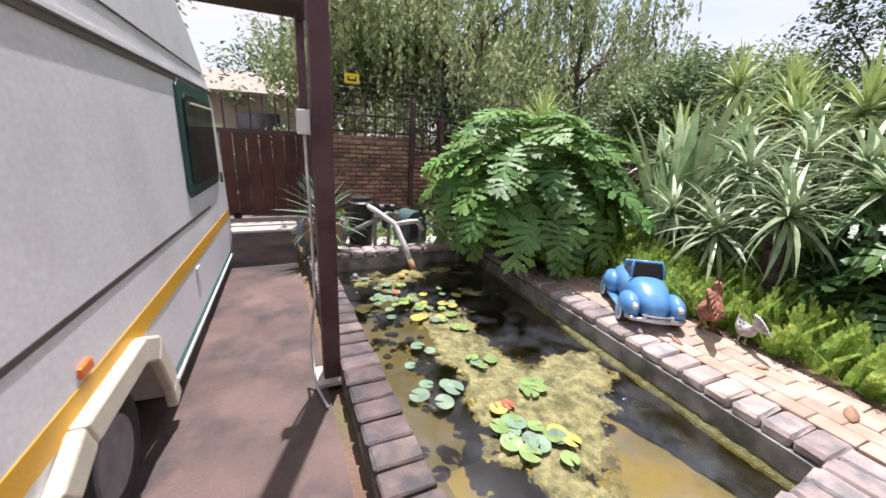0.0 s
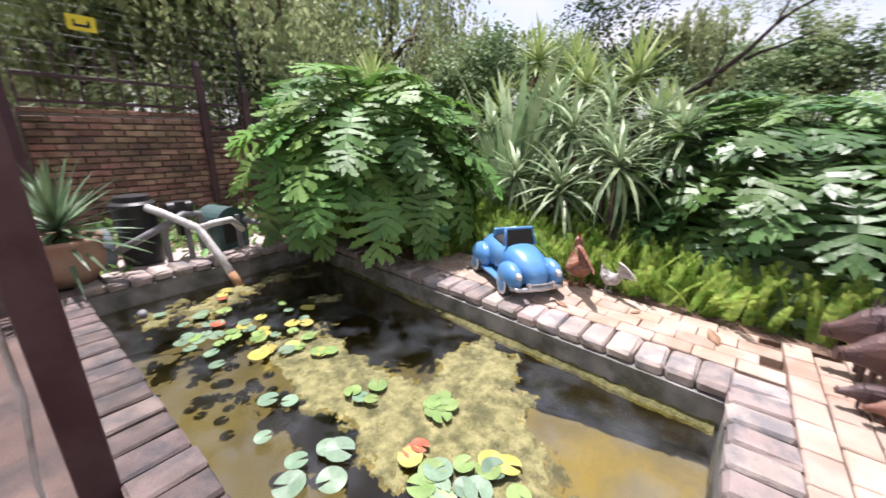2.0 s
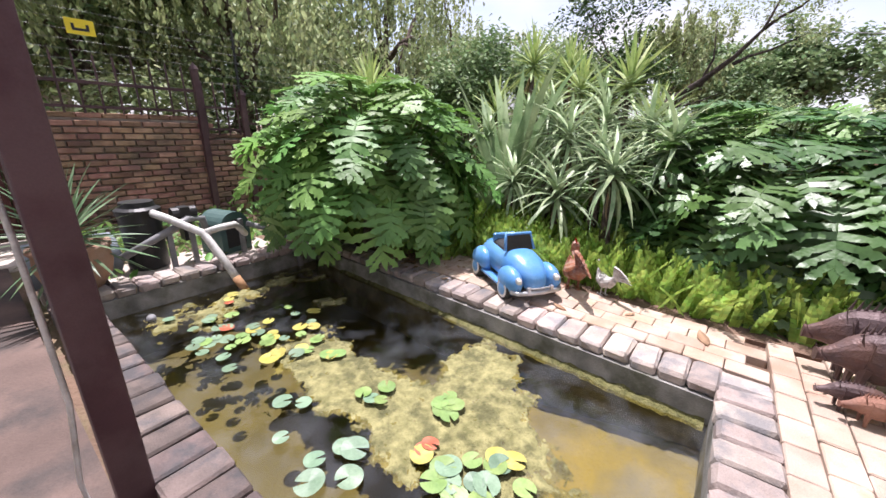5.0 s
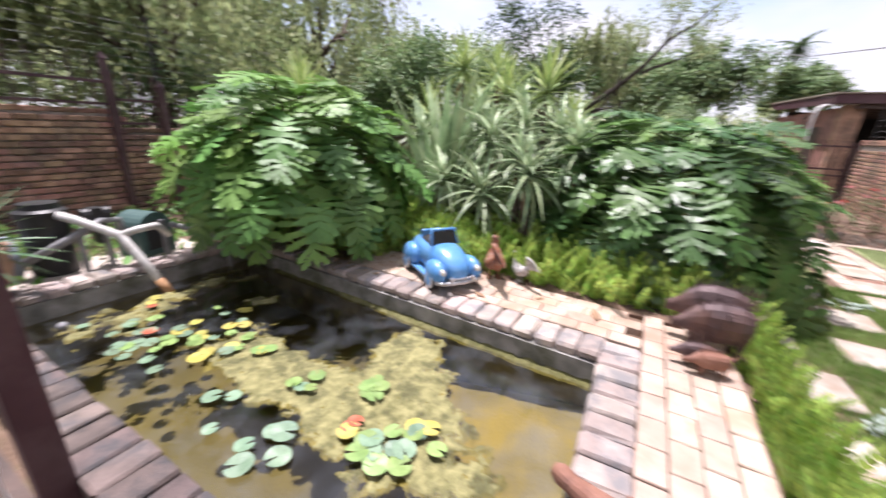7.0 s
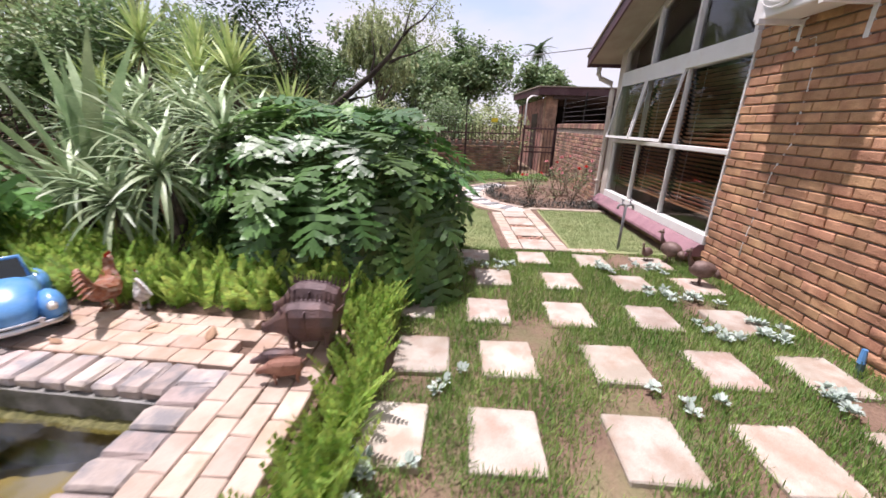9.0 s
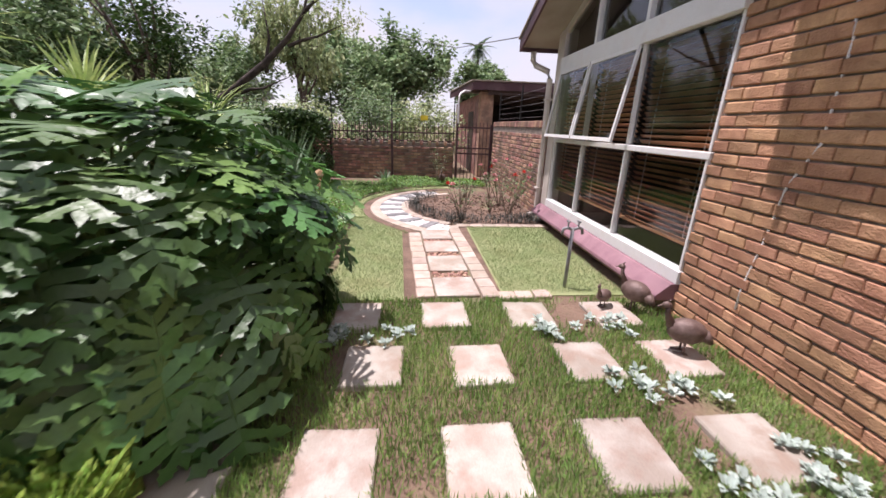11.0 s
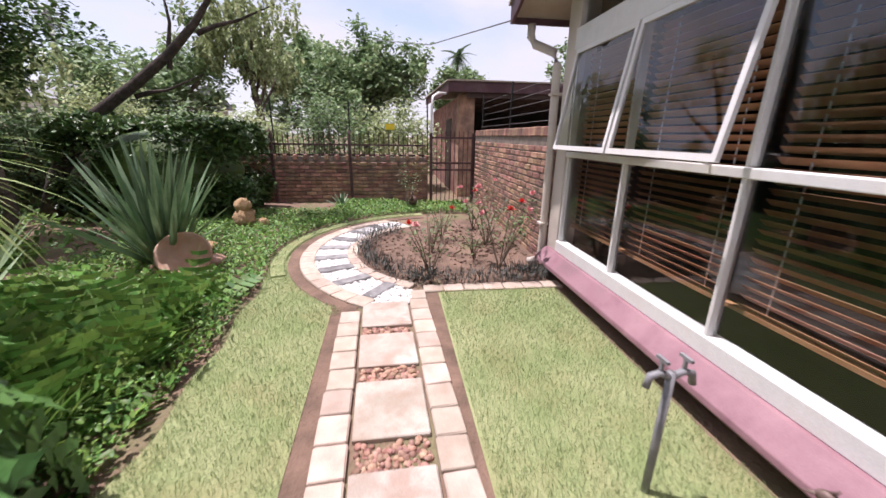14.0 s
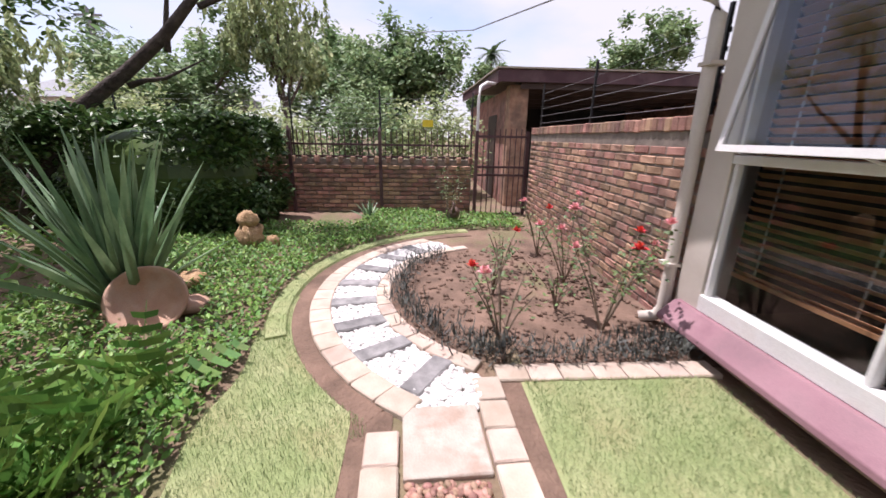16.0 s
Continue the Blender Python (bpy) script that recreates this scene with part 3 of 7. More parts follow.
part("floor_slab", MB().box(12.75, 20, -9.4, -2.9, -0.2, -0.05), M_PAVER, cp)


# ---- fences and gates ----
def fence(name, label, p0, p1, z0, h, gap, bar=0.02, post_every=1.95, post_h=None, rails=(0.12, 0.55)):
    f = thing(name, label, "fence", at=pose(*p0, z0, 0, 0, math.degrees(math.atan2(p1[1] - p0[1], p1[0] - p0[0]))))
    length = math.hypot(p1[0] - p0[0], p1[1] - p0[1])
    spike = MB().box(-bar / 2, bar / 2, -bar / 2, bar / 2, 0, h)
    spike.add([(-bar / 2, -bar / 2, h), (bar / 2, -bar / 2, h), (bar / 2, bar / 2, h), (-bar / 2, bar / 2, h), (0, 0, h + 0.05)], [(0, 1, 4), (1, 2, 4), (2, 3, 4), (3, 0, 4)])
    sm = spike.mesh("bar", M_IRON)
    for k in range(int(length / gap) + 1):
        piece("bar", sm, pose(k * gap, 0, 0), f)
    for r in rails:
        part("rail", MB().box(0, length, -0.02, 0.02, r * h - 0.018, r * h + 0.018), M_IRON, f)
    return f


def fence_post(x, y, z0, z1, w=0.085):
    p = thing("fence_post", "plum-painted square steel fence post with a pointed cap", "post", "fence posts", pose(x, y, 0))
    part("shaft", MB().box(-w / 2, w / 2, -w / 2, w / 2, z0, z1), M_IRON, p, "", bevel=0.004)
    c = w * 0.62
    part("cap", MB().add([(-c, -c, z1), (c, -c, z1), (c, c, z1), (-c, c, z1), (0, 0, z1 + 0.1)], [(0, 1, 4), (1, 2, 4), (2, 3, 4), (3, 0, 4), (3, 2, 1, 0)]), M_IRON, p, "weathered pointed cap")
    return p


fence("north_fence", "plum steel palisade fence on the boundary wall", (0.66, 7.1), (2.5, 7.1), 1.5, 0.66, 0.19)
fence("north_fence", "plum steel palisade fence on the boundary wall", (2.6, 7.1), (3.1, 7.1), 1.24, 0.74, 0.16)
fence("north_fence", "plum steel palisade fence on the boundary wall", (3.2, 7.1), (13.1, 7.1), 1.03, 0.72, 0.19)
fence_post(2.53, 7.08, 0, 2.16)
fence_post(3.17, 7.08, 0, 1.86)
fence("street_fence", "dark steel palisade fence on the street wall", (13.2, 6.9), (13.2, -2.85), 0.97, 0.52, 0.11, 0.018)
for y in (0.52, -1.15):
    fence_post(13.05, y, 0, 1.5, 0.06)

struct("gate_track", MB().box(-4.5, 0.7, 6.9, 7.0, -0.05, 0.055), M_APRON, "concrete gate track", "gate track")
sg = thing("sliding_gate", "brown steel sliding gate with vertical boards and spikes", "gate", at=pose(0.58, 6.95, 0))
bd = MB().box(-0.088, 0.088, -0.012, 0.012, 0.16, 1.46)
bdm = bd.mesh("board", M_GATE)
for k in range(24):
    piece("board", bdm, pose(-0.11 - k * 0.19, 0.004 if k % 2 else -0.004, 0), sg)
    part("spike", MB().bar((-0.11 - k * 0.19, 0, 1.46), (-0.11 - k * 0.19, 0, 2.05), 0.028), M_IRON, sg)
part("frame", MB().box(-4.7, 0, -0.03, 0.03, 1.45, 1.52).box(-4.7, 0, -0.03, 0.03, 0.11, 0.17).box(-0.05, 0, -0.03, 0.03, 0.17, 1.45), M_IRON, sg)
for x in (-1.2, -3.8):
    part("roller", MB().tube([(x, -0.03, 0.1), (x, 0.03, 0.1)], 0.05, 14).box(x - 0.06, x + 0.06, -0.025, 0.025, 0.06, 0.12), M_BLACK, sg)

pg = thing("pedestrian_gate", "plum steel pedestrian gate with thin vertical bars", "gate", at=pose(12.85, -3.9, -0.08))
for y in (0.0, 0.95):
    part("stile", MB().box(-0.03, 0.03, y - 0.03, y + 0.03, 0, 1.62), M_IRON, pg)
for z in (0.06, 0.8, 0.95, 1.5):
    part("rail", MB().box(-0.015, 0.015, 0.03, 0.92, z, z + 0.04), M_IRON, pg)
for k in range(8):
    part("bar", MB().bar((0, 0.12 + k * 0.1, 0.06), (0, 0.12 + k * 0.1, 1.66), 0.016), M_IRON, pg)

# carport post at the pond, with its roof beam over the driveway
post = thing("carport_post", "plum-painted square steel carport post", "post", at=pose(0.2, 2.03, 0.03))
part("shaft", MB().box(-0.05, 0.05, -0.05, 0.05, 0, 3.1), M_PURPLE, post, "", bevel=0.006)
part("foot", MB().box(-0.1, 0.09, -0.1, 0.1, 0, 0.025), M_APRON, post, "broken mortar round the foot")
lean = thing("carport_roof", "dark carport roof over the driveway on plum beams", "carport roof")
part("beam", MB().box(-4.5, 0.58, 5.55, 5.65, 3.1, 3.22), M_PURPLE, lean)
part("side_beam", MB().box(0.44, 0.56, 5.65, 6.66, 3.1, 3.22), M_PURPLE, lean)
part("sheet", MB().box(-4.6, 0.62, 5.2, 6.9, 3.22, 3.25), M_SCREEN, lean)
p2 = thing("carport_post", "plum-painted square steel post by the gate", "post", at=pose(0.5, 6.6, 0.03))
part("shaft", MB().box(-0.06, 0.06, -0.06, 0.06, 0, 3.07), M_PURPLE, p2, "", bevel=0.006)

# ==== THINGS ====

M_PHIL = mat("philodendron_leaf", (0.095, 0.205, 0.05), (0.185, 0.345, 0.085), 0.3, 0.47, 0.15, 0.02, vary=0.35, leaf=0.24, spec=0.4)
M_PHIL_N = mat("young_philodendron_leaf", (0.12, 0.26, 0.045), (0.2, 0.37, 0.07), 0.3, 0.45, 0.15, 0.02, vary=0.25, leaf=0.3, spec=0.4)
# darker copy of the philodendron leaf, for the plant seen from its shaded side
M_PHIL_D = mat("shaded_philodendron_leaf", (0.045, 0.108, 0.026), (0.10, 0.20, 0.048), 0.3, 0.4, 0.15, 0.02, vary=0.4, leaf=0.16, spec=0.5)
M_STALK = mat("green_stalk", (0.09, 0.13, 0.04), (0.15, 0.18, 0.06), 0.2, 0.5, 0.1, 0.02)
M_YUCCA = mat("variegated_leaf", (0.23, 0.34, 0.11), (0.47, 0.55, 0.21), 0.10, 0.45, 0.1, 0.02, vary=0.3, island=True, leaf=0.22)
M_DRAC = mat("grey_green_strap_leaf", (0.21, 0.31, 0.155), (0.43, 0.52, 0.30), 0.12, 0.42, 0.1, 0.02, vary=0.35, island=True, leaf=0.2)
M_SWORD = mat("blue_green_sword_leaf", (0.084, 0.154, 0.077), (0.182, 0.266, 0.140), 0.2, 0.42, 0.1, 0.02, vary=0.35, island=True, leaf=0.15)
M_FURC = mat("pale_sword_leaf", (0.21, 0.31, 0.15), (0.39, 0.49, 0.27), 0.2, 0.4, 0.1, 0.02, vary=0.35, island=True, leaf=0.2)
M_DRY = mat("dry_leaf", (0.22, 0.13, 0.07), (0.36, 0.25, 0.15), 0.1, 0.9, 0.2, 0.02, vary=0.25, island=True)
M_FERN = mat("fern_leaf", (0.25, 0.39, 0.07), (0.44, 0.58, 0.15), 0.25, 0.5, 0.1, 0.01, vary=0.4, island=True, leaf=0.5)
M_COVER = mat("groundcover_leaf", (0.090, 0.188, 0.038), (0.180, 0.315, 0.068), 0.3, 0.5, 0.1, 0.01, vary=0.45, island=True, leaf=0.25)
M_GRASS = mat("grass_blade", (0.13, 0.24, 0.05), (0.25, 0.36, 0.10), 0.5, 0.6, 0.0, 0.01, vary=0.4, island=True, leaf=0.3)
M_LAWN = mat("clipped_grass", (0.20, 0.28, 0.11), (0.33, 0.385, 0.19), 0.4, 0.6, 0.0, 0.01, vary=0.35, island=True, leaf=0.3)
M_WILLOW = mat("feathery_foliage", (0.24, 0.30, 0.13), (0.42, 0.47, 0.24), 1.2, 0.6, 0.0, 0.02, vary=0.4, island=True, leaf=0.35)
M_TREE = mat("tree_foliage", (0.13, 0.21, 0.09), (0.25, 0.34, 0.16), 1.0, 0.55, 0.0, 0.02, vary=0.4, island=True, leaf=0.3)
M_HEDGE = mat("hedge_leaf", (0.042, 0.084, 0.024), (0.090, 0.156, 0.042), 0.4, 0.4, 0.0, 0.02, vary=0.45, island=True, leaf=0.15)
M_SILVER = mat("silver_succulent_leaf", (0.34, 0.42, 0.36), (0.50, 0.57, 0.50), 0.1, 0.6, 0.0, 0.01, vary=0.2, island=True, leaf=0.1)
rng = np.random.default_rng(7)
U = rng.uniform


# ---- leaf shapes ----
def phil_leaf(name, material, seed, lobes=8):
    """A broad, deeply lobed leaf, 1 long, growing along +y from its stalk; the lobes are toothed and wavy."""
    r = random.Random(seed)
    mb = MB()
    def zz(x, y):
        return 0.10 * y - 0.24 * y * y - 0.34 * x * x + 0.10 * abs(x)
    for sgn in (-1, 1):
        for i in range(lobes):
            t0, t1 = -0.03 + 0.95 * i / lobes, -0.03 + 0.95 * (i + 1) / lobes
            tm = (t0 + t1) / 2
            ang = radians(-58 + 112 * (i + 0.5) / lobes + r.uniform(-7, 7))
            ln = (0.52 * math.sin(math.pi * min(0.93, 0.27 + 0.58 * tm)) ** 1.1) * r.uniform(0.84, 1.12)
            dx, dy = math.cos(ang) * sgn, math.sin(ang)
            nx, ny = (dy, -dx) if sgn < 0 else (-dy, dx)
            w = 0.047 * r.uniform(0.85, 1.15)
            wave, twist = r.uniform(-0.03, 0.03), r.uniform(-0.035, 0.035)
            outline = [(0.38, -1.0), (0.5, -0.85), (0.58, -1.75), (0.68, -0.95), (0.78, -1.45), (0.9, -0.5), (1.0, 0.0), (0.88, 0.55), (0.76, 1.5), (0.66, 0.9), (0.56, 1.7), (0.48, 0.85), (0.36, 1.0)]
            vs = [(0, t0, zz(0, t0))]
            for a, b in outline:
                b *= r.uniform(0.8, 1.2)
                x, y = dx * ln * a + nx * w * b, tm + dy * ln * a + ny * w * b
                vs.append((x, y, zz(x, y) + wave * a + twist * b * 0.5 + 0.02 * (1 - abs(b))))
            vs.append((0, t1, zz(0, t1)))
            for a in (0.37, 0.6, 0.8):
                x, y = dx * ln * a, tm + dy * ln * a
                vs.append((x, y, zz(x, y) + wave * a - 0.016))
            fs = [(0, 1, 15, 13, 14), (1, 2, 16, 12, 15), (12, 13, 15), (2, 3, 4, 16), (4, 5, 17, 10, 16), (10, 11, 12, 16), (5, 6, 17), (6, 7, 8, 17), (8, 9, 10, 17)]
            mb.add(vs, fs if sgn > 0 else [q[::-1] for q in fs])
    mb.add([(-0.07, 0.86, zz(0.05, 0.86)), (0.0, 0.9, zz(0, 0.9)), (0.07, 0.86, zz(0.05, 0.86)), (0.05, 1.0, zz(0.05, 1.0)), (0, 1.12, zz(0, 1.12)), (-0.05, 1.0, zz(0.05, 1.0))], [(0, 1, 4, 5), (1, 2, 3, 4)])
    mb.tube([(0, -0.05, zz(0, 0) + 0.004), (0, 0.4, zz(0, 0.4) + 0.006), (0, 0.95, zz(0, 0.95) + 0.004)], [0.014, 0.01, 0.003], 4, False)
    return mb.mesh(name, material, True)


def strap(n=5, droop=0.35, w=0.06, fold=0.25):
    """A strap leaf 1 long along +y, folded on its midrib and drooping."""
    vs, fs = [], []
    for i in range(n + 1):
        t = i / n
        ww = w * (0.55 + 1.2 * t - 1.75 * t * t) if t < 1 else 0.0
        y, z = t * (1 - 0.25 * droop * t), -droop * t * t
        vs += [(-ww, y, z + fold * ww), (0, y, z), (ww, y, z + fold * ww)]
    for i in range(n):
        k = i * 3
        fs += [(k, k + 1, k + 4, k + 3), (k + 1, k + 2, k + 5, k + 4)]
    return vs, fs


def frond(pairs=13, arch=0.28, w=0.10):
    """A sword-fern frond 1 long along +y with paired leaflets."""
    vs, fs = [], []
    for i in range(pairs):
        t = 0.06 + 0.92 * i / pairs
        y, z = t * (1 - 0.18 * arch * t), -arch * t * t
        ln = w * (0.55 + 1.5 * t - 2.0 * t * t) + 0.012
        for s in (-1, 1):
            k = len(vs)
            vs += [(0, y - 0.01, z), (0, y + 0.062, z), (s * ln, y + 0.075, z - 0.018), (s * ln * 0.85, y + 0.012, z - 0.01)]
            fs.append((k, k + 3, k + 2, k + 1) if s > 0 else (k, k + 1, k + 2, k + 3))
    k = len(vs)
    vs += [(-0.006, 0, 0), (0.006, 0, 0), (0.003, 0.95, -arch * 0.9), (-0.003, 0.95, -arch * 0.9)]
    fs.append((k, k + 1, k + 2, k + 3))
    return vs, fs


LEAF = ([(0, 0, 0), (0.26, 0.35, 0.06), (0.2, 0.75, 0.03), (0, 1, -0.08), (-0.2, 0.75, 0.03), (-0.26, 0.35, 0.06)], [(0, 1, 2, 3), (0, 3, 4, 5)])
BLADE = ([(-0.05, 0, 0), (0.05, 0, 0), (0.035, 0.6, 0.03), (-0.035, 0.6, 0.03), (0, 1, 0.12)], [(0, 1, 2, 3), (3, 2, 4)])
PHIL = [phil_leaf("philodendron_blade", M_PHIL, s) for s in (1, 2, 3)] + [phil_leaf("young_blade", M_PHIL_N, 4)]
PHIL_D = [phil_leaf("shaded_philodendron_blade", M_PHIL_D, s) for s in (5, 6, 7)] + [phil_leaf("light_blade", M_PHIL, 8)]


def philodendron(label, x, y, z, spread, height, count, size, seed, stem=0.35, keep=None, low=0.24, blades=PHIL):
    r = random.Random(seed)
    root = thing("philodendron", label, "plant", at=pose(x, y, z))
    part("stem", MB().tube([(0, 0, -0.05), (0.03, 0.02, stem * 0.5), (-0.02, 0.03, stem)], [0.13, 0.11, 0.09], 10), M_BARK, root, "knobbly brown stem", smooth=True)
    for k in range(count):
        f = (k + 0.5) / count
        az = k * 2.39996 + r.uniform(-0.3, 0.3)
        e = math.asin(min(0.99, -0.12 + 1.1 * f)) + r.uniform(-0.08, 0.08)
        rad = spread * r.uniform(0.72, 1.0)
        tip = Vector((math.cos(e) * math.cos(az) * rad, math.cos(e) * math.sin(az) * rad, stem + math.sin(e) * (height - stem) * r.uniform(0.86, 1.0)))
        tip.z = max(tip.z, low + r.uniform(0, 0.12))
        if keep and not keep(tip.x + x + math.cos(az) * size * 0.7, tip.y + y + math.sin(az) * size * 0.7):
            continue
        mid = tip * 0.5 + Vector((0, 0, 0.12 + 0.1 * f))
        part("stalk", MB().tube([(0, 0, stem * 0.9), mid, tip], [0.014, 0.011, 0.009], 5), M_STALK, root)
        down = radians(-76 + 74 * f + r.uniform(-16, 16))
        s = size * r.uniform(0.78, 1.12)
        m = Matrix.Translation(tip) @ Matrix.Rotation(az - math.pi / 2 + r.uniform(-0.35, 0.35), 4, "Z") @ Matrix.Rotation(down, 4, "X") @ Matrix.Rotation(r.uniform(-0.35, 0.35), 4, "Y") @ Matrix.Scale(s, 4)
        piece("leaf", blades[3] if (f > 0.55 and r.random() < 0.22) else blades[r.randrange(3)], m, root)
    return root


philodendron("large green philodendron with glossy split leaves beside the pond", 2.78, 3.62, 0.14, 1.1, 1.8, 190, 0.48, 3, 0.6, low=0.62)
philodendron("broad green philodendron with drooping split leaves by the slabs, coloured darker for shade", 4.62, 0.2, 0.0, 1.36, 1.74, 290, 0.46, 8, 0.4, keep=lambda px, py: py > -1.3, blades=PHIL_D)


def rosette(root, x, y, z, n, length, wd, droop, up, material, dry=0):
    """Strap leaves round one growing point, as one crown."""
    tv, tf = strap(5, droop, wd)
    f = (np.arange(n) + 0.5) / n
    yaw = np.arange(n) * 2.39996 + U(-0.2, 0.2, n)
    pit = np.radians(-38 + (up + 38) * f) + U(-0.12, 0.12, n)
    m = mats_of(np.c_[np.full(n, x), np.full(n, y), z + 0.16 * f * length], yaw, pit, U(-0.3, 0.3, n), length * U(0.8, 1.08, n))
    c = scatter("crown", tv, tf, m, material, root)
    if dry:
        m = mats_of(np.c_[np.full(dry, x), np.full(dry, y), np.full(dry, z - 0.05)], U(0, 6.3, dry), np.radians(U(-85, -50, dry)), U(-0.3, 0.3, dry), length * U(0.5, 0.8, dry))
        scatter("dry_leaves", tv, tf, m, M_DRY, root)
    return c


def yucca(label, heads, group, n=46, length=0.62, wd=0.045, droop=0.3, up=82, material=None, trunk=True, dry=6):
    for i, (x, y, z) in enumerate(heads):
        root = thing("yucca", label, "plant", group, pose(x, y, 0))
        if trunk:
            part("trunk", MB().tube([(U(-0.15, 0.15), U(-0.15, 0.15), -0.05), (0.03, 0, z * 0.5), (0, 0, z)], [0.06, 0.05, 0.035], 7), M_BARK, root, "thin grey-brown trunk", smooth=True)
        rosette(root, 0, 0, z, n, length, wd, droop, up, material, dry)


yucca("tall yucca with pale yellow-green spiky leaves", [(6.3, 3.5, 2.4), (6.9, 3.1, 2.35), (5.55, 1.8, 1.95), (6.1, 2.6, 1.95), (7.1, 3.7, 1.8), (5.9, 3.9, 1.6), (3.7, 4.6, 1.75), (6.6, 1.6, 1.5)], "tall yuccas", 54, 0.66, 0.05, 0.12, 86, M_YUCCA)
yucca("low dracaena with arching grey-green strap leaves", [(3.62, 1.38, 1.02), (3.95, 1.0, 1.25), (4.0, 1.6, 1.1), (4.37, 2.16, 0.85), (4.15, 2.0, 1.3), (4.4, 1.3, 1.4), (4.7, 1.8, 1.45), (4.9, 2.4, 1.4), (5.1, 2.6, 1.6), (4.0, 2.55, 0.8), (4.9, 1.2, 1.35), (5.0, 3.5, 1.3), (5.6, 3.2, 1.6), (5.2, 2.0, 1.7), (5.9, 0.9, 0.9), (3.7, 1.9, 0.75), (5.4, 2.9, 1.2)], "arching dracaenas", 46, 0.6, 0.046, 0.5, 76, M_DRAC)


def swords(name, label, x, y, n, length, wd, lean, material, spread=0.22, droop=0.08):
    root = thing(name, label, "plant", at=pose(x, y, 0))
    tv, tf = strap(6, droop, wd, 0.5)
    az = U(0, 6.283, n)
    m = mats_of(np.c_[np.cos(az) * U(0, spread, n), np.sin(az) * U(0, spread, n), np.zeros(n)], az - math.pi / 2, np.radians(90 - np.abs(rng.normal(0, lean, n))), U(-0.5, 0.5, n), length * U(0.55, 1.05, n))
    scatter("leaves", tv, tf, m, material, root)


swords("furcraea", "large blue-green plant with broad upright sword leaves", 4.62, 2.98, 44, 2.5, 0.05, 26, M_FURC, 0.2, 0.25)
swords("flax_plant", "upright dark green flax with long sword leaves", 8.85, 0.55, 95, 1.5, 0.036, 24, M_SWORD)
swords("flax_plant", "upright dark green flax with long sword leaves", 7.3, 1.3, 40, 1.1, 0.033, 26, M_DRAC)
yucca("yucca with a fountain of narrow arching leaves beside the ferns", [(6.62, 0.45, 1.2)], "", 120, 0.82, 0.018, 0.55, 84, M_YUCCA)
swords("aloe", "small spiky green aloe by the street wall", 12.3, -1.0, 26, 0.42, 0.05, 45, M_SWORD, 0.05)


# ---- ferns, groundcover, grass ----
def fern_patch(name, label, boxes, density, size, lean, material, cover=False):
    pos = []
    for x0, x1, y0, y1, z in boxes:
        n = int((x1 - x0) * (y1 - y0) * density)
        pos.append(np.c_[U(x0, x1, n), U(y0, y1, n), np.full(n, z)])
    pos = np.concatenate(pos)
    n = len(pos)
    tv, tf = frond() if not cover else frond(7, 0.5, 0.3)
    m = mats_of(pos, U(0, 6.283, n), np.radians(90 - np.abs(rng.normal(0, lean, n))), U(-0.4, 0.4, n), size * U(0.55, 1.1, n))
    return tagged(scatter(name, tv, tf, m, material), label, "ferns", kind="stuff")


fern_patch("sword_ferns", "dense bright green sword ferns along the paving", [(3.08, 3.75, -0.25, 2.6, 0.1), (2.8, 3.9, 2.6, 4.3, 0.1), (3.6, 4.4, 0.9, 3.6, 0.05)], 470, 0.50, 13, M_FERN)
fern_patch("fern_border", "narrow bright green fern border between paving and slabs", [(1.2, 3.5, -0.62, -0.42, 0.0), (2.9, 3.7, -0.55, -0.2, 0.05)], 1000, 0.36, 15, M_FERN)
fern_patch("dark_ferns", "broad dark green fern foliage beside the lawn", [(5.2, 7.6, 0.1, 2.0, 0.0), (5.6, 7.4, -0.45, 0.1, 0.0), (6.3, 7.7, -0.6, -0.2, 0.0), (3.0, 5.6, 4.0, 6.4, 0.0), (5.6, 9.0, 2.0, 6.4, 0.0)], 130, 0.55, 38, M_COVER, True)


def leaf_patch(name, label, boxes, density, size, material, h=0.1, test=None, category="groundcover", tmpl=LEAF, pit=(5, 60)):
    pos = []
    for x0, x1, y0, y1 in boxes:
        n = int((x1 - x0) * (y1 - y0) * density)
        pos.append(np.c_[U(x0, x1, n), U(y0, y1, n), U(0, h, n)])
    pos = np.concatenate(pos)
    if test is not None:
        pos = pos[test(pos[:, 0], pos[:, 1])]
    n = len(pos)
    m = mats_of(pos, U(0, 6.283, n), np.radians(U(pit[0], pit[1], n)), U(-0.5, 0.5, n), size * U(0.6, 1.2, n))
    return tagged(scatter(name, tmpl[0], tmpl[1], m, material), label, category, kind="stuff")


def ring_d(px, py):
    return np.hypot(px - 9.15, py + 3.05)


leaf_patch("groundcover", "low leafy green groundcover between lawn and flax", [(5.3, 7.2, -0.95, 0.2), (7.2, 11.8, -0.95, 1.6), (10.4, 12.9, -2.2, -0.9), (11.4, 12.6, -3.6, -2.2)], 1500, 0.055, M_COVER, 0.09, lambda px, py: (ring_d(px, py) > 2.44) & ((py > -0.84 + 0.07 * np.clip(px - 6.5, 0, 3)) | (px > 9.1)) & ~((np.hypot(px - 8.6, py - 0.1) < 0.3)))
leaf_patch("verge_plants", "mixed low green plants behind the pond", [(9.0, 13.0, 1.6, 6.9), (0.5, 3.4, 4.4, 7.0)], 120, 0.11, M_COVER, 0.16)


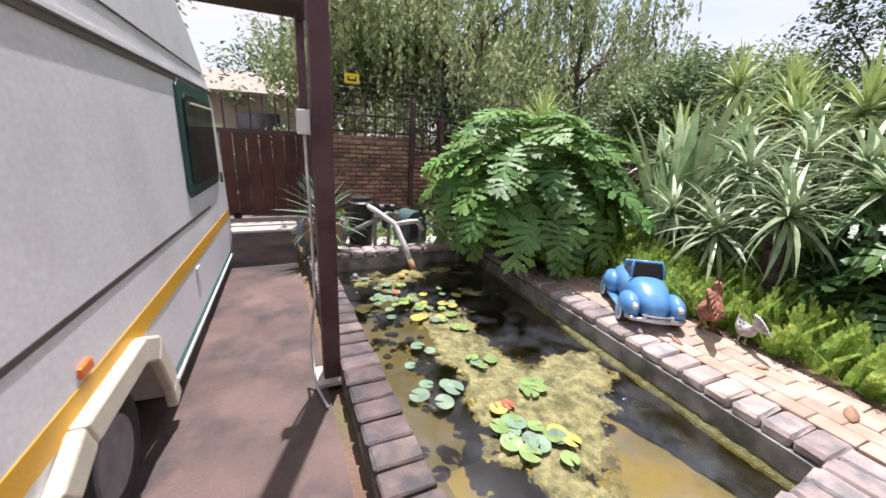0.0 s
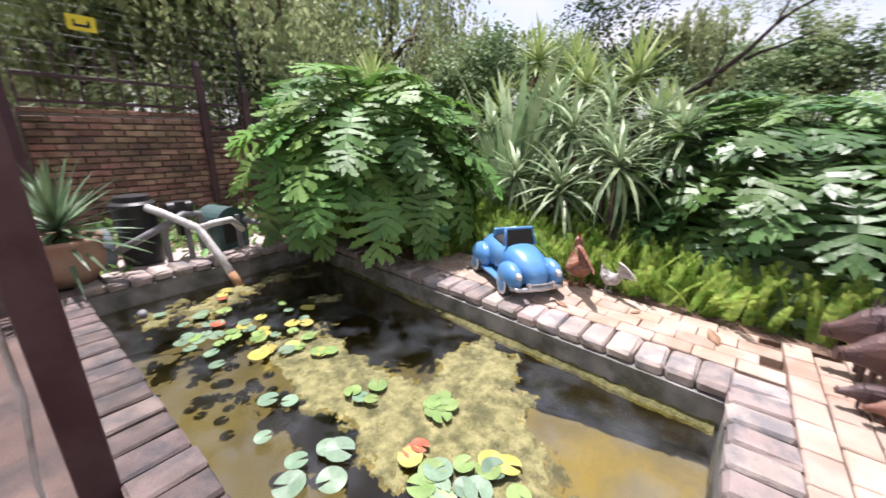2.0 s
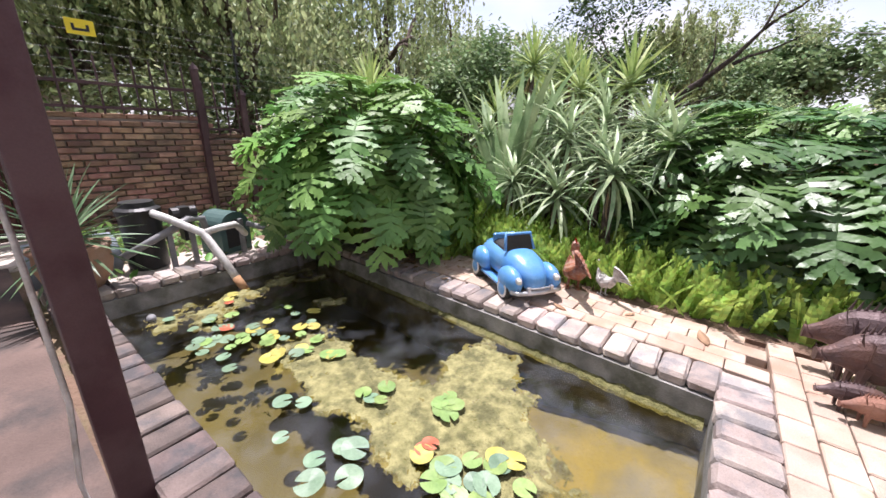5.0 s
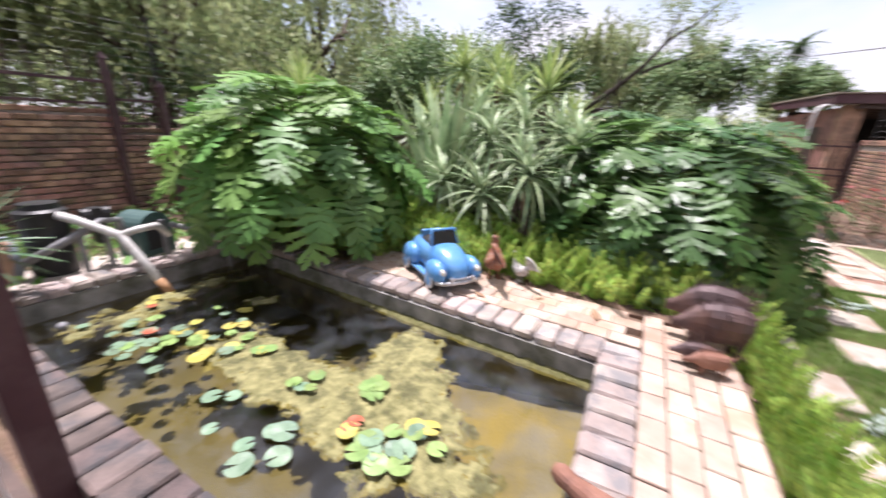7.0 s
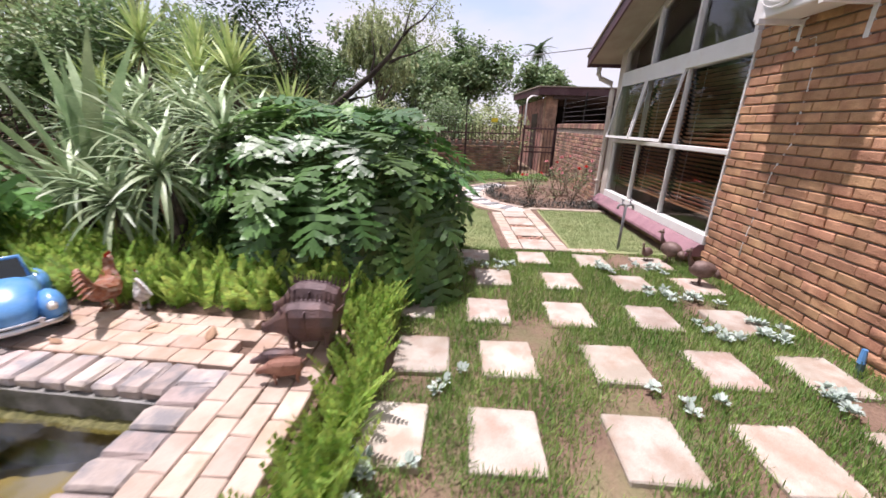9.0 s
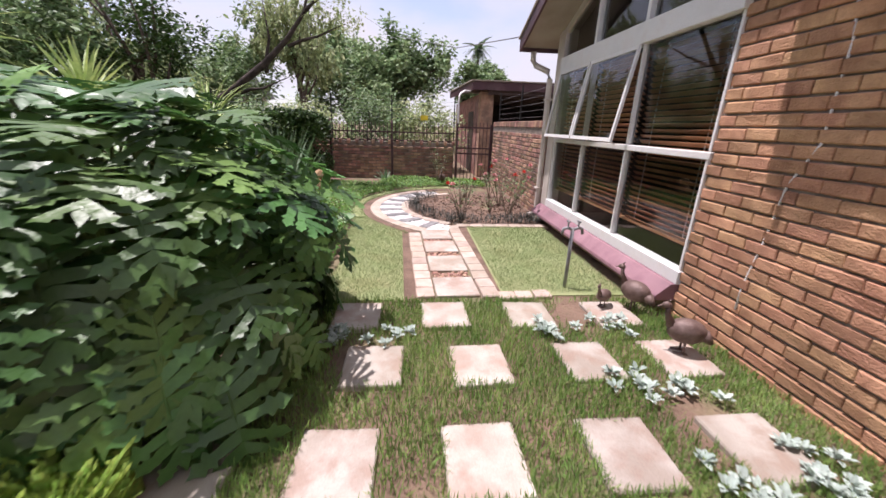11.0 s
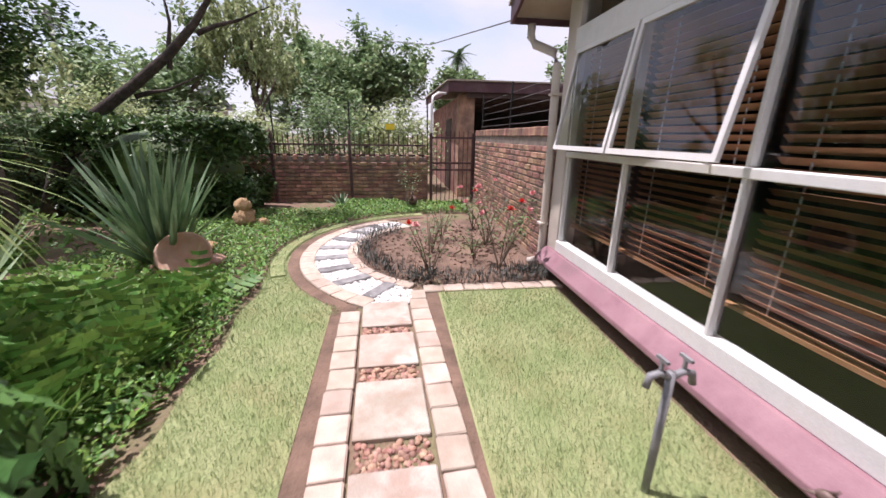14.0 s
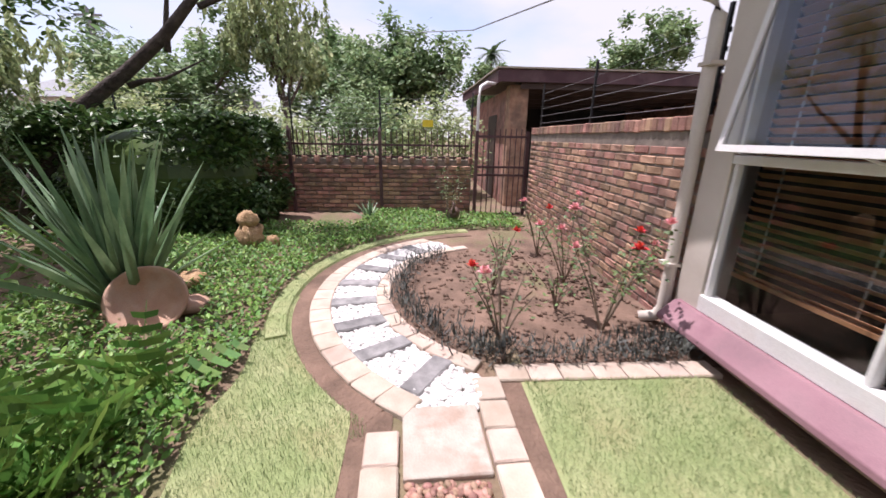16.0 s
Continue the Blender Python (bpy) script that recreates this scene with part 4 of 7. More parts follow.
def lawn_test(px, py):
    d = ring_d(px, py)
    left = (py > -1.6 + 0.03 * (px - 6.2)) & (py < -0.88 + 0.07 * np.clip(px - 6.5, 0, 3) + 0.03 * np.sin(px * 7)) & (px > 5.25) & (d > 2.24) & (px < 9.15)
    right = (py < -2.55) & (py > -3.74) & (px > 5.35) & (px < 7.72)
    rim = (d > 2.24) & (d < 2.44) & (px > 7.3) & (py > -2.5)
    return left | right | rim


leaf_patch("lawn", "short clipped pale green lawn beside the path", [(5.2, 7.8, -1.65, -0.6), (5.3, 7.75, -3.75, -2.5), (7.8, 11.7, -2.5, -0.55)], 12500, 0.026, M_LAWN, 0.004, lawn_test, "lawn", BLADE, (40, 85))
SLAB_XY = [(x, y) for x, ys_ in ((1.47, (-0.74, -1.37, -2.1, -2.78, -3.5)), (2.21, (-0.76, -1.36, -2.08, -2.77, -3.47)), (2.9, (-0.86, -1.43, -2.18, -2.88, -3.52)), (3.58, (-0.72, -1.35, -2.03, -2.74, -3.41)), (4.3, (-0.78, -1.45, -2.14, -2.87, -3.52)), (4.94, (-1.27, -1.96, -2.66, -3.38))) for y in ys_]


def tuft_test(px, py):
    ok = np.ones(len(px), bool)
    for sx, sy in SLAB_XY:
        ok &= ~((np.abs(px - sx) < 0.195) & (np.abs(py - sy) < 0.175))
    bare = np.sin(px * 3.1 + 1.3 * np.sin(py * 2.7)) * np.sin(py * 4.3 + px * 1.7)
    return ok & (bare < U(0.12, 0.85, len(px)))


leaf_patch("slab_grass", "tufty green grass growing between the stepping slabs", [(1.0, 5.22, -3.9, -0.62)], 8000, 0.056, M_GRASS, 0.004, tuft_test, "grass", BLADE, (35, 88))

# trimmed turf under the blades
tl = MB()
tl.box(5.32, 7.72, -3.74, -2.54, -0.05, -0.008)
strip = []
for k in range(48):
    x = 5.25 + k * 0.08
    lo = -1.6 + 0.03 * (x - 6.2)
    if abs(x - 9.15) < 2.24:
        lo = max(lo, -3.05 + math.sqrt(2.24 ** 2 - (x - 9.15) ** 2))
    hi = max(lo + 0.02, -0.88 + 0.07 * max(0, x - 6.5) + 0.03 * math.sin(x * 7))
    strip.append([(x, lo, -0.05), (x, hi, -0.05), (x, hi, -0.008), (x, lo, -0.008)])
tl.loft(strip)
struct("turf", tl, M_TURF, "pale green turf of the two lawns", "lawn")


def sector(mb, prof, a0, a1, n=44):
    """A ring sector round the rose bed with the given (radius, height) profile."""
    mb.loft([[(9.15 + r * math.cos(a), -3.05 + r * math.sin(a), z) for r, z in prof] for a in [radians(a0 + (a1 - a0) * k / n) for k in range(n + 1)]])
    return mb


so = MB().box(5.22, 7.5, -1.78, -1.54, -0.06, -0.012).box(5.22, 7.74, -2.58, -2.4, -0.06, -0.012).box(7.84, 8.9, -3.93, -2.6, -0.06, -0.007).box(8.9, 11.0, -3.93, -3.2, -0.06, -0.009)
sector(so, [(0.05, -0.06), (0.05, -0.006), (1.42, -0.006), (1.42, -0.06)], 5, 143)
sector(so, [(2.08, -0.06), (2.08, -0.01), (2.26, -0.01), (2.26, -0.06)], 10, 141)
struct("bed_soil", so, M_SOIL, "bare brown soil of the rose bed and path edges", "soil")
st = sector(MB(), [(2.24, -0.05), (2.28, 0.01), (2.42, 0.012), (2.46, -0.05)], 10, 112)
struct("grass_rim", st, M_TURF, "narrow clipped grass rim round the curved path", "lawn")


# ---- trees ----
def limb_pts(p0, p1, bend, n=6):
    p0, p1 = Vector(p0), Vector(p1)
    return [p0.lerp(p1, k / n) + Vector((math.sin(k * 1.9) * bend, math.cos(k * 1.3) * bend, math.sin(math.pi * k / n) * bend * 2)) for k in range(n + 1)]


def tree(label, x, y, h, crown, leaves, size, material, trunk=0.22, weep=0.0, seed=1, limbs=7, trunk_top=0.5, lean=(0, 0), group="", low=0.6):
    """Tapered trunk with limbs; the crown is many small leaves in clumps, or in hanging strands when weep is set."""
    r = np.random.default_rng(seed)
    rr = random.Random(seed)
    root = thing("tree", label, "tree", group, pose(x, y, -0.05))
    top = Vector((lean[0], lean[1], h * trunk_top))
    pts = limb_pts((0, 0, 0), top, 0.12)
    part("trunk", MB().tube(pts, [trunk * (1 - 0.55 * k / 6) for k in range(7)], 9), M_BARK, root, "", smooth=True)
    cents = []
    for k in range(limbs):
        az = k * 2.4 + rr.uniform(-0.4, 0.4)
        a = rr.uniform(0.35, 1.0)
        end = Vector((lean[0] * 1.3 + math.cos(az) * crown * a, lean[1] * 1.3 + math.sin(az) * crown * a, h * rr.uniform(low, 0.97)))
        lp = limb_pts(pts[rr.choice((3, 4, 5, 6))], end, 0.15)
        part("limb", MB().tube(lp, [trunk * 0.42 * (1 - 0.85 * j / 6) for j in range(7)], 6), M_BARK, root, "", smooth=True)
        cents += [lp[4], lp[5], lp[6], lp[6] + Vector((rr.uniform(-1, 1), rr.uniform(-1, 1), rr.uniform(-0.5, 0.5))) * crown * 0.3]
    cents = np.array([tuple(c) for c in cents])
    if weep:
        ns = leaves // 26
        c = cents[r.integers(0, len(cents), ns)] + r.normal(0, crown * 0.2, (ns, 3)) * (1, 1, 0.7)
        ln = weep * r.uniform(0.4, 1.0, ns)
        t = r.uniform(0, 1, (ns, 26))
        sway = r.normal(0, 0.10, (ns, 2))
        pos = np.stack([c[:, None, 0] + sway[:, None, 0] * t, c[:, None, 1] + sway[:, None, 1] * t, c[:, None, 2] - ln[:, None] * t], 2).reshape(-1, 3) + r.normal(0, 0.025, (ns * 26, 3))
        pit = np.radians(r.uniform(-85, -30, len(pos)))
    else:
        nc = max(30, leaves // 90)
        cc = cents[r.integers(0, len(cents), nc)] + r.normal(0, crown * 0.22, (nc, 3)) * (1, 1, 0.8)
        pos = cc[r.integers(0, nc, leaves)] + r.normal(0, 0.07 + crown * 0.055, (leaves, 3))
        pit = np.radians(r.uniform(-50, 40, len(pos)))
    pit = pit[pos[:, 2] > 0.5]
    pos = pos[pos[:, 2] > 0.5]
    n = len(pos)
    m = mats_of(pos, r.uniform(0, 6.283, n), pit, r.uniform(-0.8, 0.8, n), size * r.uniform(0.6, 1.25, n))
    sc = scatter("crown", LEAF[0], LEAF[1], m, material, root)
    return root


M_DKBARK = mat("dark_bark", (0.035, 0.026, 0.022), (0.085, 0.065, 0.055), 0.08, 0.95, 0.9, 0.03)
PEP = "weeping pepper tree with feathery hanging foliage beyond the fence"
tree(PEP, 4.4, 9.6, 6.6, 2.6, 22000, 0.115, M_WILLOW, 0.26, 1.7, 1, 10, group="pepper trees", low=0.48)
tree(PEP, 2.0, 10.6, 6.2, 2.1, 17000, 0.115, M_WILLOW, 0.2, 1.6, 2, 9, group="pepper trees", low=0.48)
tree(PEP, 8.4, 9.2, 6.4, 2.6, 21000, 0.115, M_WILLOW, 0.24, 1.5, 3, 10, group="pepper trees", low=0.48)
tree(PEP, -3.9, 11.2, 6.0, 2.4, 12000, 0.12, M_WILLOW, 0.2, 1.4, 4, 8, group="pepper trees", low=0.48)
tree(PEP, 12.2, 9.5, 6.0, 2.6, 17000, 0.12, M_WILLOW, 0.22, 1.4, 5, 9, group="pepper trees", low=0.48)
tree("leafy green tree behind the boundary fence", 2.6, 12.5, 5.2, 2.6, 16000, 0.16, M_TREE, 0.2, 0, 6)
tree("leafy green tree behind the boundary fence", 6.6, 12.8, 5.4, 2.8, 16000, 0.16, M_TREE, 0.2, 0, 7)
tree("leafy green tree behind the boundary fence", -5.4, 13.5, 5.2, 2.6, 14000, 0.16, M_TREE, 0.2, 0, 16)
tree("low bushy tree behind the yuccas", 8.2, 4.8, 3.4, 1.5, 14000, 0.11, M_TREE, 0.1, 0, 17, 8, 0.35)
tree("dark leafy garden tree behind the flax", 9.9, 3.0, 4.7, 1.15, 6000, 0.09, M_HEDGE, 0.085, 0, 41, 10, 0.5, low=0.52)
lt_ = thing("tree", "garden tree with a dark crooked trunk leaning over the hedge", "tree", at=pose(11.2, 3.6, 0.05))
tk = [(0, 0, 0), (0.1, -0.2, 0.7), (0.3, -0.75, 1.6), (0.5, -1.4, 2.15), (0.45, -2.05, 2.62), (0.35, -2.6, 3.1), (0.3, -3.0, 3.6), (0.35, -3.2, 4.3)]
part("trunk", MB().tube(tk, [0.15, 0.12, 0.1, 0.085, 0.075, 0.055, 0.035, 0.015], 10), M_DKBARK, lt_, "dark rough leaning trunk", smooth=True)
lb = [((0.5, -1.4, 1.98), (0.55, -1.9, 2.1), (0.5, -2.5, 2.35)), ((0.45, -2.05, 2.42), (0.4, -2.2, 3.1), (0.5, -2.1, 3.9)), ((0.35, -2.6, 2.95), (0.5, -3.2, 3.2), (0.6, -3.8, 3.5)), ((0.3, -3.0, 3.6), (0.1, -3.5, 3.9), (0.0, -3.9, 4.3))]
for a, b, c in lb:
    part("limb", MB().tube([a, Vector(a).lerp(Vector(b), 0.5) + Vector((0.05, 0.04, 0.03)), b, c], [0.045, 0.035, 0.025, 0.008], 7), M_DKBARK, lt_, "", smooth=True)
fr_ = np.random.default_rng(31)
for name_, cc_, n_, sd_, sz_, mt_ in (("feathery_crown", [(0.5, -2.1, 3.9), (0.6, -3.7, 3.5), (0.0, -3.8, 4.2), (0.35, -3.2, 4.4), (0.4, -2.7, 4.1)], 2600, 0.3, 0.07, M_WILLOW),):
    cs_ = np.array(cc_)[fr_.integers(0, len(cc_), 90)] + fr_.normal(0, sd_, (90, 3))
    ps_ = cs_[fr_.integers(0, 90, n_)] + fr_.normal(0, 0.1, (n_, 3))
    scatter(name_, LEAF[0], LEAF[1], mats_of(ps_, fr_.uniform(0, 6.28, n_), np.radians(fr_.uniform(-70, 30, n_)), fr_.uniform(-0.8, 0.8, n_), sz_ * fr_.uniform(0.6, 1.25, n_)), mt_, lt_)
tree("olive-green tree with airy foliage", 12.4, 5.4, 4.1, 1.6, 9000, 0.11, M_WILLOW, 0.15, 0.5, 9, 8)
tree("broad green tree across the street", 26.5, -0.6, 6.6, 3.0, 22000, 0.26, M_TREE, 0.3, 0, 10, 12, 0.4, group="street trees", low=0.28)
tree("broad green tree across the street", 29.5, 2.6, 7.0, 3.0, 20000, 0.28, M_TREE, 0.3, 0, 11, 12, 0.4, group="street trees", low=0.28)
tree("thin feathery tree across the street", 21.5, 3.4, 6.6, 1.8, 9000, 0.17, M_WILLOW, 0.16, 1.0, 12, 9, 0.6)
tree("dense low green tree across the street", 22, 7.5, 5.4, 3.0, 14000, 0.24, M_TREE, 0.25, 0, 13, 10, 0.35, low=0.3)
tree("green tree behind the carport", 33, -7.0, 6.2, 2.2, 8000, 0.3, M_TREE, 0.25, 0, 14, 9, 0.5)
tree("flat-topped dark tree behind the roof", 34, -17.5, 9.0, 3.2, 6000, 0.35, M_TREE, 0.25, 0, 15, 8, 0.75)

hedge = thing("hedge", "clipped dark green rounded hedge", "hedge", at=pose(11.95, 2.0, 0) @ Matrix.Diagonal((1, 1, 1.1, 1)))
nh = 21000
v = rng.normal(0, 1, (nh, 3))
v /= np.linalg.norm(v, axis=1)[:, None]
v = np.sign(v) * np.abs(v) ** 0.42
rr_ = U(0.86, 1.02, nh) + 0.05 * np.sin(v[:, 0] * 6 + v[:, 1] * 9)
hp = np.c_[v[:, 0] * 0.95 * rr_, v[:, 1] * 1.55 * rr_, 0.78 + v[:, 2] * 0.78 * rr_]
scatter("foliage", LEAF[0], LEAF[1], mats_of(hp[hp[:, 2] > 0.02], U(0, 6.28, nh)[hp[:, 2] > 0.02], np.radians(U(-40, 50, nh))[hp[:, 2] > 0.02], U(-0.7, 0.7, nh)[hp[:, 2] > 0.02], 0.10 * U(0.6, 1.2, nh)[hp[:, 2] > 0.02]), M_HEDGE, hedge)
part("inner_growth", MB().ball((0, 0, 0.72), (0.74, 1.28, 0.66), 20, 12), M_HEDGE, hedge, "dense dark inner twigs")

# ---- pond ----
def water_mat():
    m = bpy.data.materials.new("pond_water")
    m.use_nodes = True
    n, l = m.node_tree.nodes, m.node_tree.links
    n.remove(n["Principled BSDF"])
    tr, gl, ms, fr, nz, bp, geo = (n.new(k) for k in ("ShaderNodeBsdfTransparent", "ShaderNodeBsdfGlossy", "ShaderNodeMixShader", "ShaderNodeFresnel", "ShaderNodeTexNoise", "ShaderNodeBump", "ShaderNodeNewGeometry"))
    tr.inputs["Color"].default_value = (0.72, 0.65, 0.40, 1)
    gl.inputs["Roughness"].default_value = 0.04
    fr.inputs["IOR"].default_value = 1.62
    nz.inputs["Scale"].default_value, nz.inputs["Detail"].default_value = 14, 3
    bp.inputs["Strength"].default_value, bp.inputs["Distance"].default_value = 0.06, 0.02
    l.new(geo.outputs["Position"], nz.inputs["Vector"])
    l.new(nz.outputs["Fac"], bp.inputs["Height"])
    l.new(bp.outputs["Normal"], gl.inputs["Normal"])
    l.new(bp.outputs["Normal"], fr.inputs["Normal"])
    # thin surface scum; its diffuse blue-grey also stands in for reflected sky
    df, mf, nf, rf = n.new("ShaderNodeBsdfDiffuse"), n.new("ShaderNodeMixShader"), n.new("ShaderNodeTexNoise"), n.new("ShaderNodeMapRange")
    df.inputs["Color"].default_value = (0.27, 0.30, 0.34, 1)
    nf.inputs["Scale"].default_value, nf.inputs["Detail"].default_value, nf.inputs["Distortion"].default_value = 4.5, 9, 0.3
    rf.inputs["From Min"].default_value, rf.inputs["From Max"].default_value, rf.inputs["To Max"].default_value = 0.42, 0.7, 0.14
    l.new(geo.outputs["Position"], nf.inputs["Vector"])
    l.new(nf.outputs["Fac"], rf.inputs["Value"])
    l.new(rf.outputs["Result"], mf.inputs["Fac"])
    l.new(tr.outputs["BSDF"], mf.inputs[1])
    l.new(df.outputs["BSDF"], mf.inputs[2])
    l.new(fr.outputs["Fac"], ms.inputs["Fac"])
    l.new(mf.outputs["Shader"], ms.inputs[1])
    l.new(gl.outputs["BSDF"], ms.inputs[2])
    l.new(ms.outputs["Shader"], n["Material Output"].inputs["Surface"])
    return m


wtr = struct("water", MB().add([(PX0 + 0.02, PY0 + 0.02, WATER), (PX1 - 0.01, PY0 + 0.02, WATER), (PX1 - 0.01 + sk(PY1), PY1 - 0.02, WATER), (PX0 + 0.02, PY1 - 0.02, WATER)], [(0, 1, 2, 3)]), water_mat(), "still murky olive-green pond water", "water")
wtr.visible_shadow = False
M_ALGAE = mat("algae", (0.15, 0.145, 0.055), (0.34, 0.315, 0.14), 0.05, 0.85, 1.0, 0.012, stain=(0.075, 0.075, 0.03), stain_size=0.13, stain_amt=0.8)
BLOBS = [(1.25, 2.4, 0.28, 0.5, 1.0), (1.18, 1.8, 0.24, 0.42, 1.0), (1.55, 1.4, 0.32, 0.32, 1.0), (1.92, 1.62, 0.24, 0.26, 0.95), (1.22, 1.1, 0.3, 0.36, 1.0), (1.25, 3.75, 0.3, 0.25, 0.75), (1.9, 3.8, 0.32, 0.2, 0.7), (1.85, 3.1, 0.2, 0.15, 0.5), (1.75, 2.2, 0.25, 0.33, -1.3), (0.62, 1.8, 0.2, 0.9, -0.7), (1.95, 0.7, 0.38, 0.34, -1.2), (0.8, 3.55, 0.22, 0.25, 0.5)]


def algae_field(x, y):
    f = sum(k * math.exp(-((x - a) / p) ** 2 - ((y - b) / q) ** 2) for a, b, p, q, k in BLOBS)
    return f + 0.5 * noise.fractal(Vector((x * 4.6, y * 4.6, 4.2)), 0.55, 2.2, 7) - 0.42


am, st_ = MB(), 0.0095
nx_, ny_ = int((PX1 - PX0 - 0.06) / st_), int((PY1 - PY0 - 0.06) / st_)
idx = {}
for i in range(nx_ + 1):
    for j in range(ny_ + 1):
        x, y = PX0 + 0.03 + i * st_, PY0 + 0.03 + j * st_
        f = algae_field(x, y)
        if f > -0.06:
            idx[i, j] = len(am.v)
            am.v.append((x, y, WATER - 0.008 + max(-0.06, min(f, 0.22)) * 0.06 + 0.009 * noise.noise(Vector((x * 26, y * 26, 0))) + 0.004 * noise.noise(Vector((x * 70, y * 70, 5)))))
for i, j in idx:
    q = [(i, j), (i + 1, j), (i + 1, j + 1), (i, j + 1)]
    if all(k in idx for k in q):
        am.f.append(tuple(idx[k] for k in q))
tagged(part("algae", am, M_ALGAE, None, "", True), "yellow-green floating algae mats on the pond", "algae", kind="stuff")

M_MOSS = mat("waterline_moss", (0.065, 0.065, 0.022), (0.15, 0.145, 0.05), 0.04, 0.9, 0.9, 0.012, stain=(0.22, 0.205, 0.09), stain_size=0.06, stain_amt=0.6)
ms_ = MB()
rings = []
for k in range(121):
    y = PY0 + 0.04 + k * 0.0265
    w_ = (0.045 + 0.03 * noise.noise(Vector((y * 5, 1.7, 0))) + 0.014 * noise.noise(Vector((y * 31, 4.7, 0)))) * (1 if y < 2.2 else max(0.25, 1 - (y - 2.2)))
    xw = PX1 - 0.02 + sk(y)
    rings.append([(xw + 0.01, y, WATER + 0.03 + 0.03 * noise.noise(Vector((y * 13, 9, 0)))), (xw - w_ * 0.5, y, WATER + 0.014 + 0.008 * noise.noise(Vector((y * 40, 3, 0)))), (xw - w_ - 0.02, y, WATER - 0.01), (xw + 0.01, y, WATER - 0.05)])
ms_.loft(rings)
struct("moss", ms_, M_MOSS, "olive moss and slime along the pond wall at the waterline", "moss")

M_PADS = [mat("lily_pad_green", (0.15, 0.25, 0.07), (0.25, 0.36, 0.12), 0.08, 0.4, 0.1, 0.01, vary=0.2), mat("lily_pad_blue", (0.12, 0.20, 0.12), (0.20, 0.29, 0.19), 0.08, 0.4, 0.1, 0.01, vary=0.2),
          mat("lily_pad_yellow", (0.33, 0.29, 0.05), (0.44, 0.40, 0.11), 0.08, 0.45, 0.1, 0.01, vary=0.15), mat("lily_pad_red", (0.35, 0.07, 0.03), (0.45, 0.15, 0.08), 0.05, 0.5, 0.1, 0.01)]
pad_me = []
for k, mm in enumerate(M_PADS):
    pb = MB()
    ang = [radians(12 + 336 * i / 17) for i in range(18)]
    pb.add([(0, 0, 0)] + [(math.cos(a), math.sin(a), 0.03 + 0.03 * math.sin(a * 3)) for a in ang] + [(math.cos(a) * 0.97, math.sin(a) * 0.97, 0.0) for a in ang], [(0, i + 1, i + 2) for i in range(17)] + [(i + 1, i + 19, i + 20, i + 2) for i in range(17)])
    pad_me.append(pb.mesh("lily_pad_shape", mm))
lily = thing("water_lilies", "floating round water lily pads, green, yellow and red", "water lilies")
rl = random.Random(21)
for cx, cy, sx, sy, cnt, mix, big in [(0.9, 3.2, 0.09, 0.2, 20, (1, 1, 1, 0), 1.0), (1.1, 2.9, 0.07, 0.2, 13, (0, 2, 0, 1), 1.0), (1.05, 2.62, 0.04, 0.05, 3, (2, 2), 1.35), (1.33, 2.6, 0.08, 0.14, 9, (0, 0, 0, 2), 1.1), (0.98, 3.25, 0.03, 0.06, 2, (3, 3), 1.1), (1.27, 3.72, 0.05, 0.06, 3, (3, 2), 0.9), (1.38, 3.0, 0.12, 0.12, 7, (0, 1, 2), 0.8), (1.2, 1.88, 0.05, 0.05, 4, (0, 0, 1), 1.0), (1.4, 1.58, 0.06, 0.1, 8, (0, 0, 0, 0), 1.1), (1.1, 1.42, 0.04, 0.04, 3, (2, 2, 3), 1.1), (1.04, 1.22, 0.06, 0.06, 6, (0, 0, 1), 1.35), (0.78, 1.7, 0.07, 0.09, 5, (1, 2, 1), 1.5), (1.29, 1.2, 0.05, 0.05, 4, (2, 0), 1.2), (1.15, 1.06, 0.07, 0.07, 5, (0, 1, 2), 1.3), (0.72, 2.2, 0.08, 0.3, 3, (1, 1), 1.0)]:
    for _ in range(cnt):
        x, y = rl.gauss(cx, sx), rl.gauss(cy, sy)
        if PX0 + 0.1 < x < PX1 - 0.1 and PY0 + 0.1 < y < PY1 - 0.1:
            piece("pad", pad_me[rl.choice(mix)], pose(x, y, WATER + 0.028 + rl.uniform(0, 0.008), rl.uniform(-4, 4), rl.uniform(-4, 4), rl.uniform(0, 360)) @ Matrix.Scale(big ** 0.5 * rl.uniform(0.036, 0.054), 4), lily)

M_GREY = mat("grey_pipe", (0.16, 0.16, 0.165), (0.27, 0.27, 0.275), 0.1, 0.5, 0.15, 0.01)
M_PVC = mat("white_pipe", (0.55, 0.54, 0.51), (0.72, 0.70, 0.67), 0.15, 0.45, 0.1, 0.01, stain=(0.35, 0.32, 0.28), stain_size=0.1, stain_amt=0.6)
M_GREENP = mat("green_plastic", (0.05, 0.10, 0.095), (0.08, 0.14, 0.13), 0.2, 0.5, 0.1, 0.01)
pump = thing("pump_filter", "pond pump pipework in grey and white plastic", "pipework")
part("spout_pipe", MB().tube([(1.05, 4.6, 0.64), (1.12, 4.5, 0.6), (1.33, 4.3, 0.45), (1.39, 4.12, 0.22), (1.455, 3.94, -0.04)], 0.036, 10), M_PVC, pump, "weathered white outlet pipe over the water", smooth=True)
part("spout_end", MB().tube([(1.43, 4.01, 0.06), (1.462, 3.92, -0.06)], 0.038, 10), mat("rusty_stain", (0.33, 0.17, 0.08), (0.42, 0.25, 0.13), 0.05, 0.8, 0.2, 0.01), pump, "rust-stained pipe end", smooth=True)
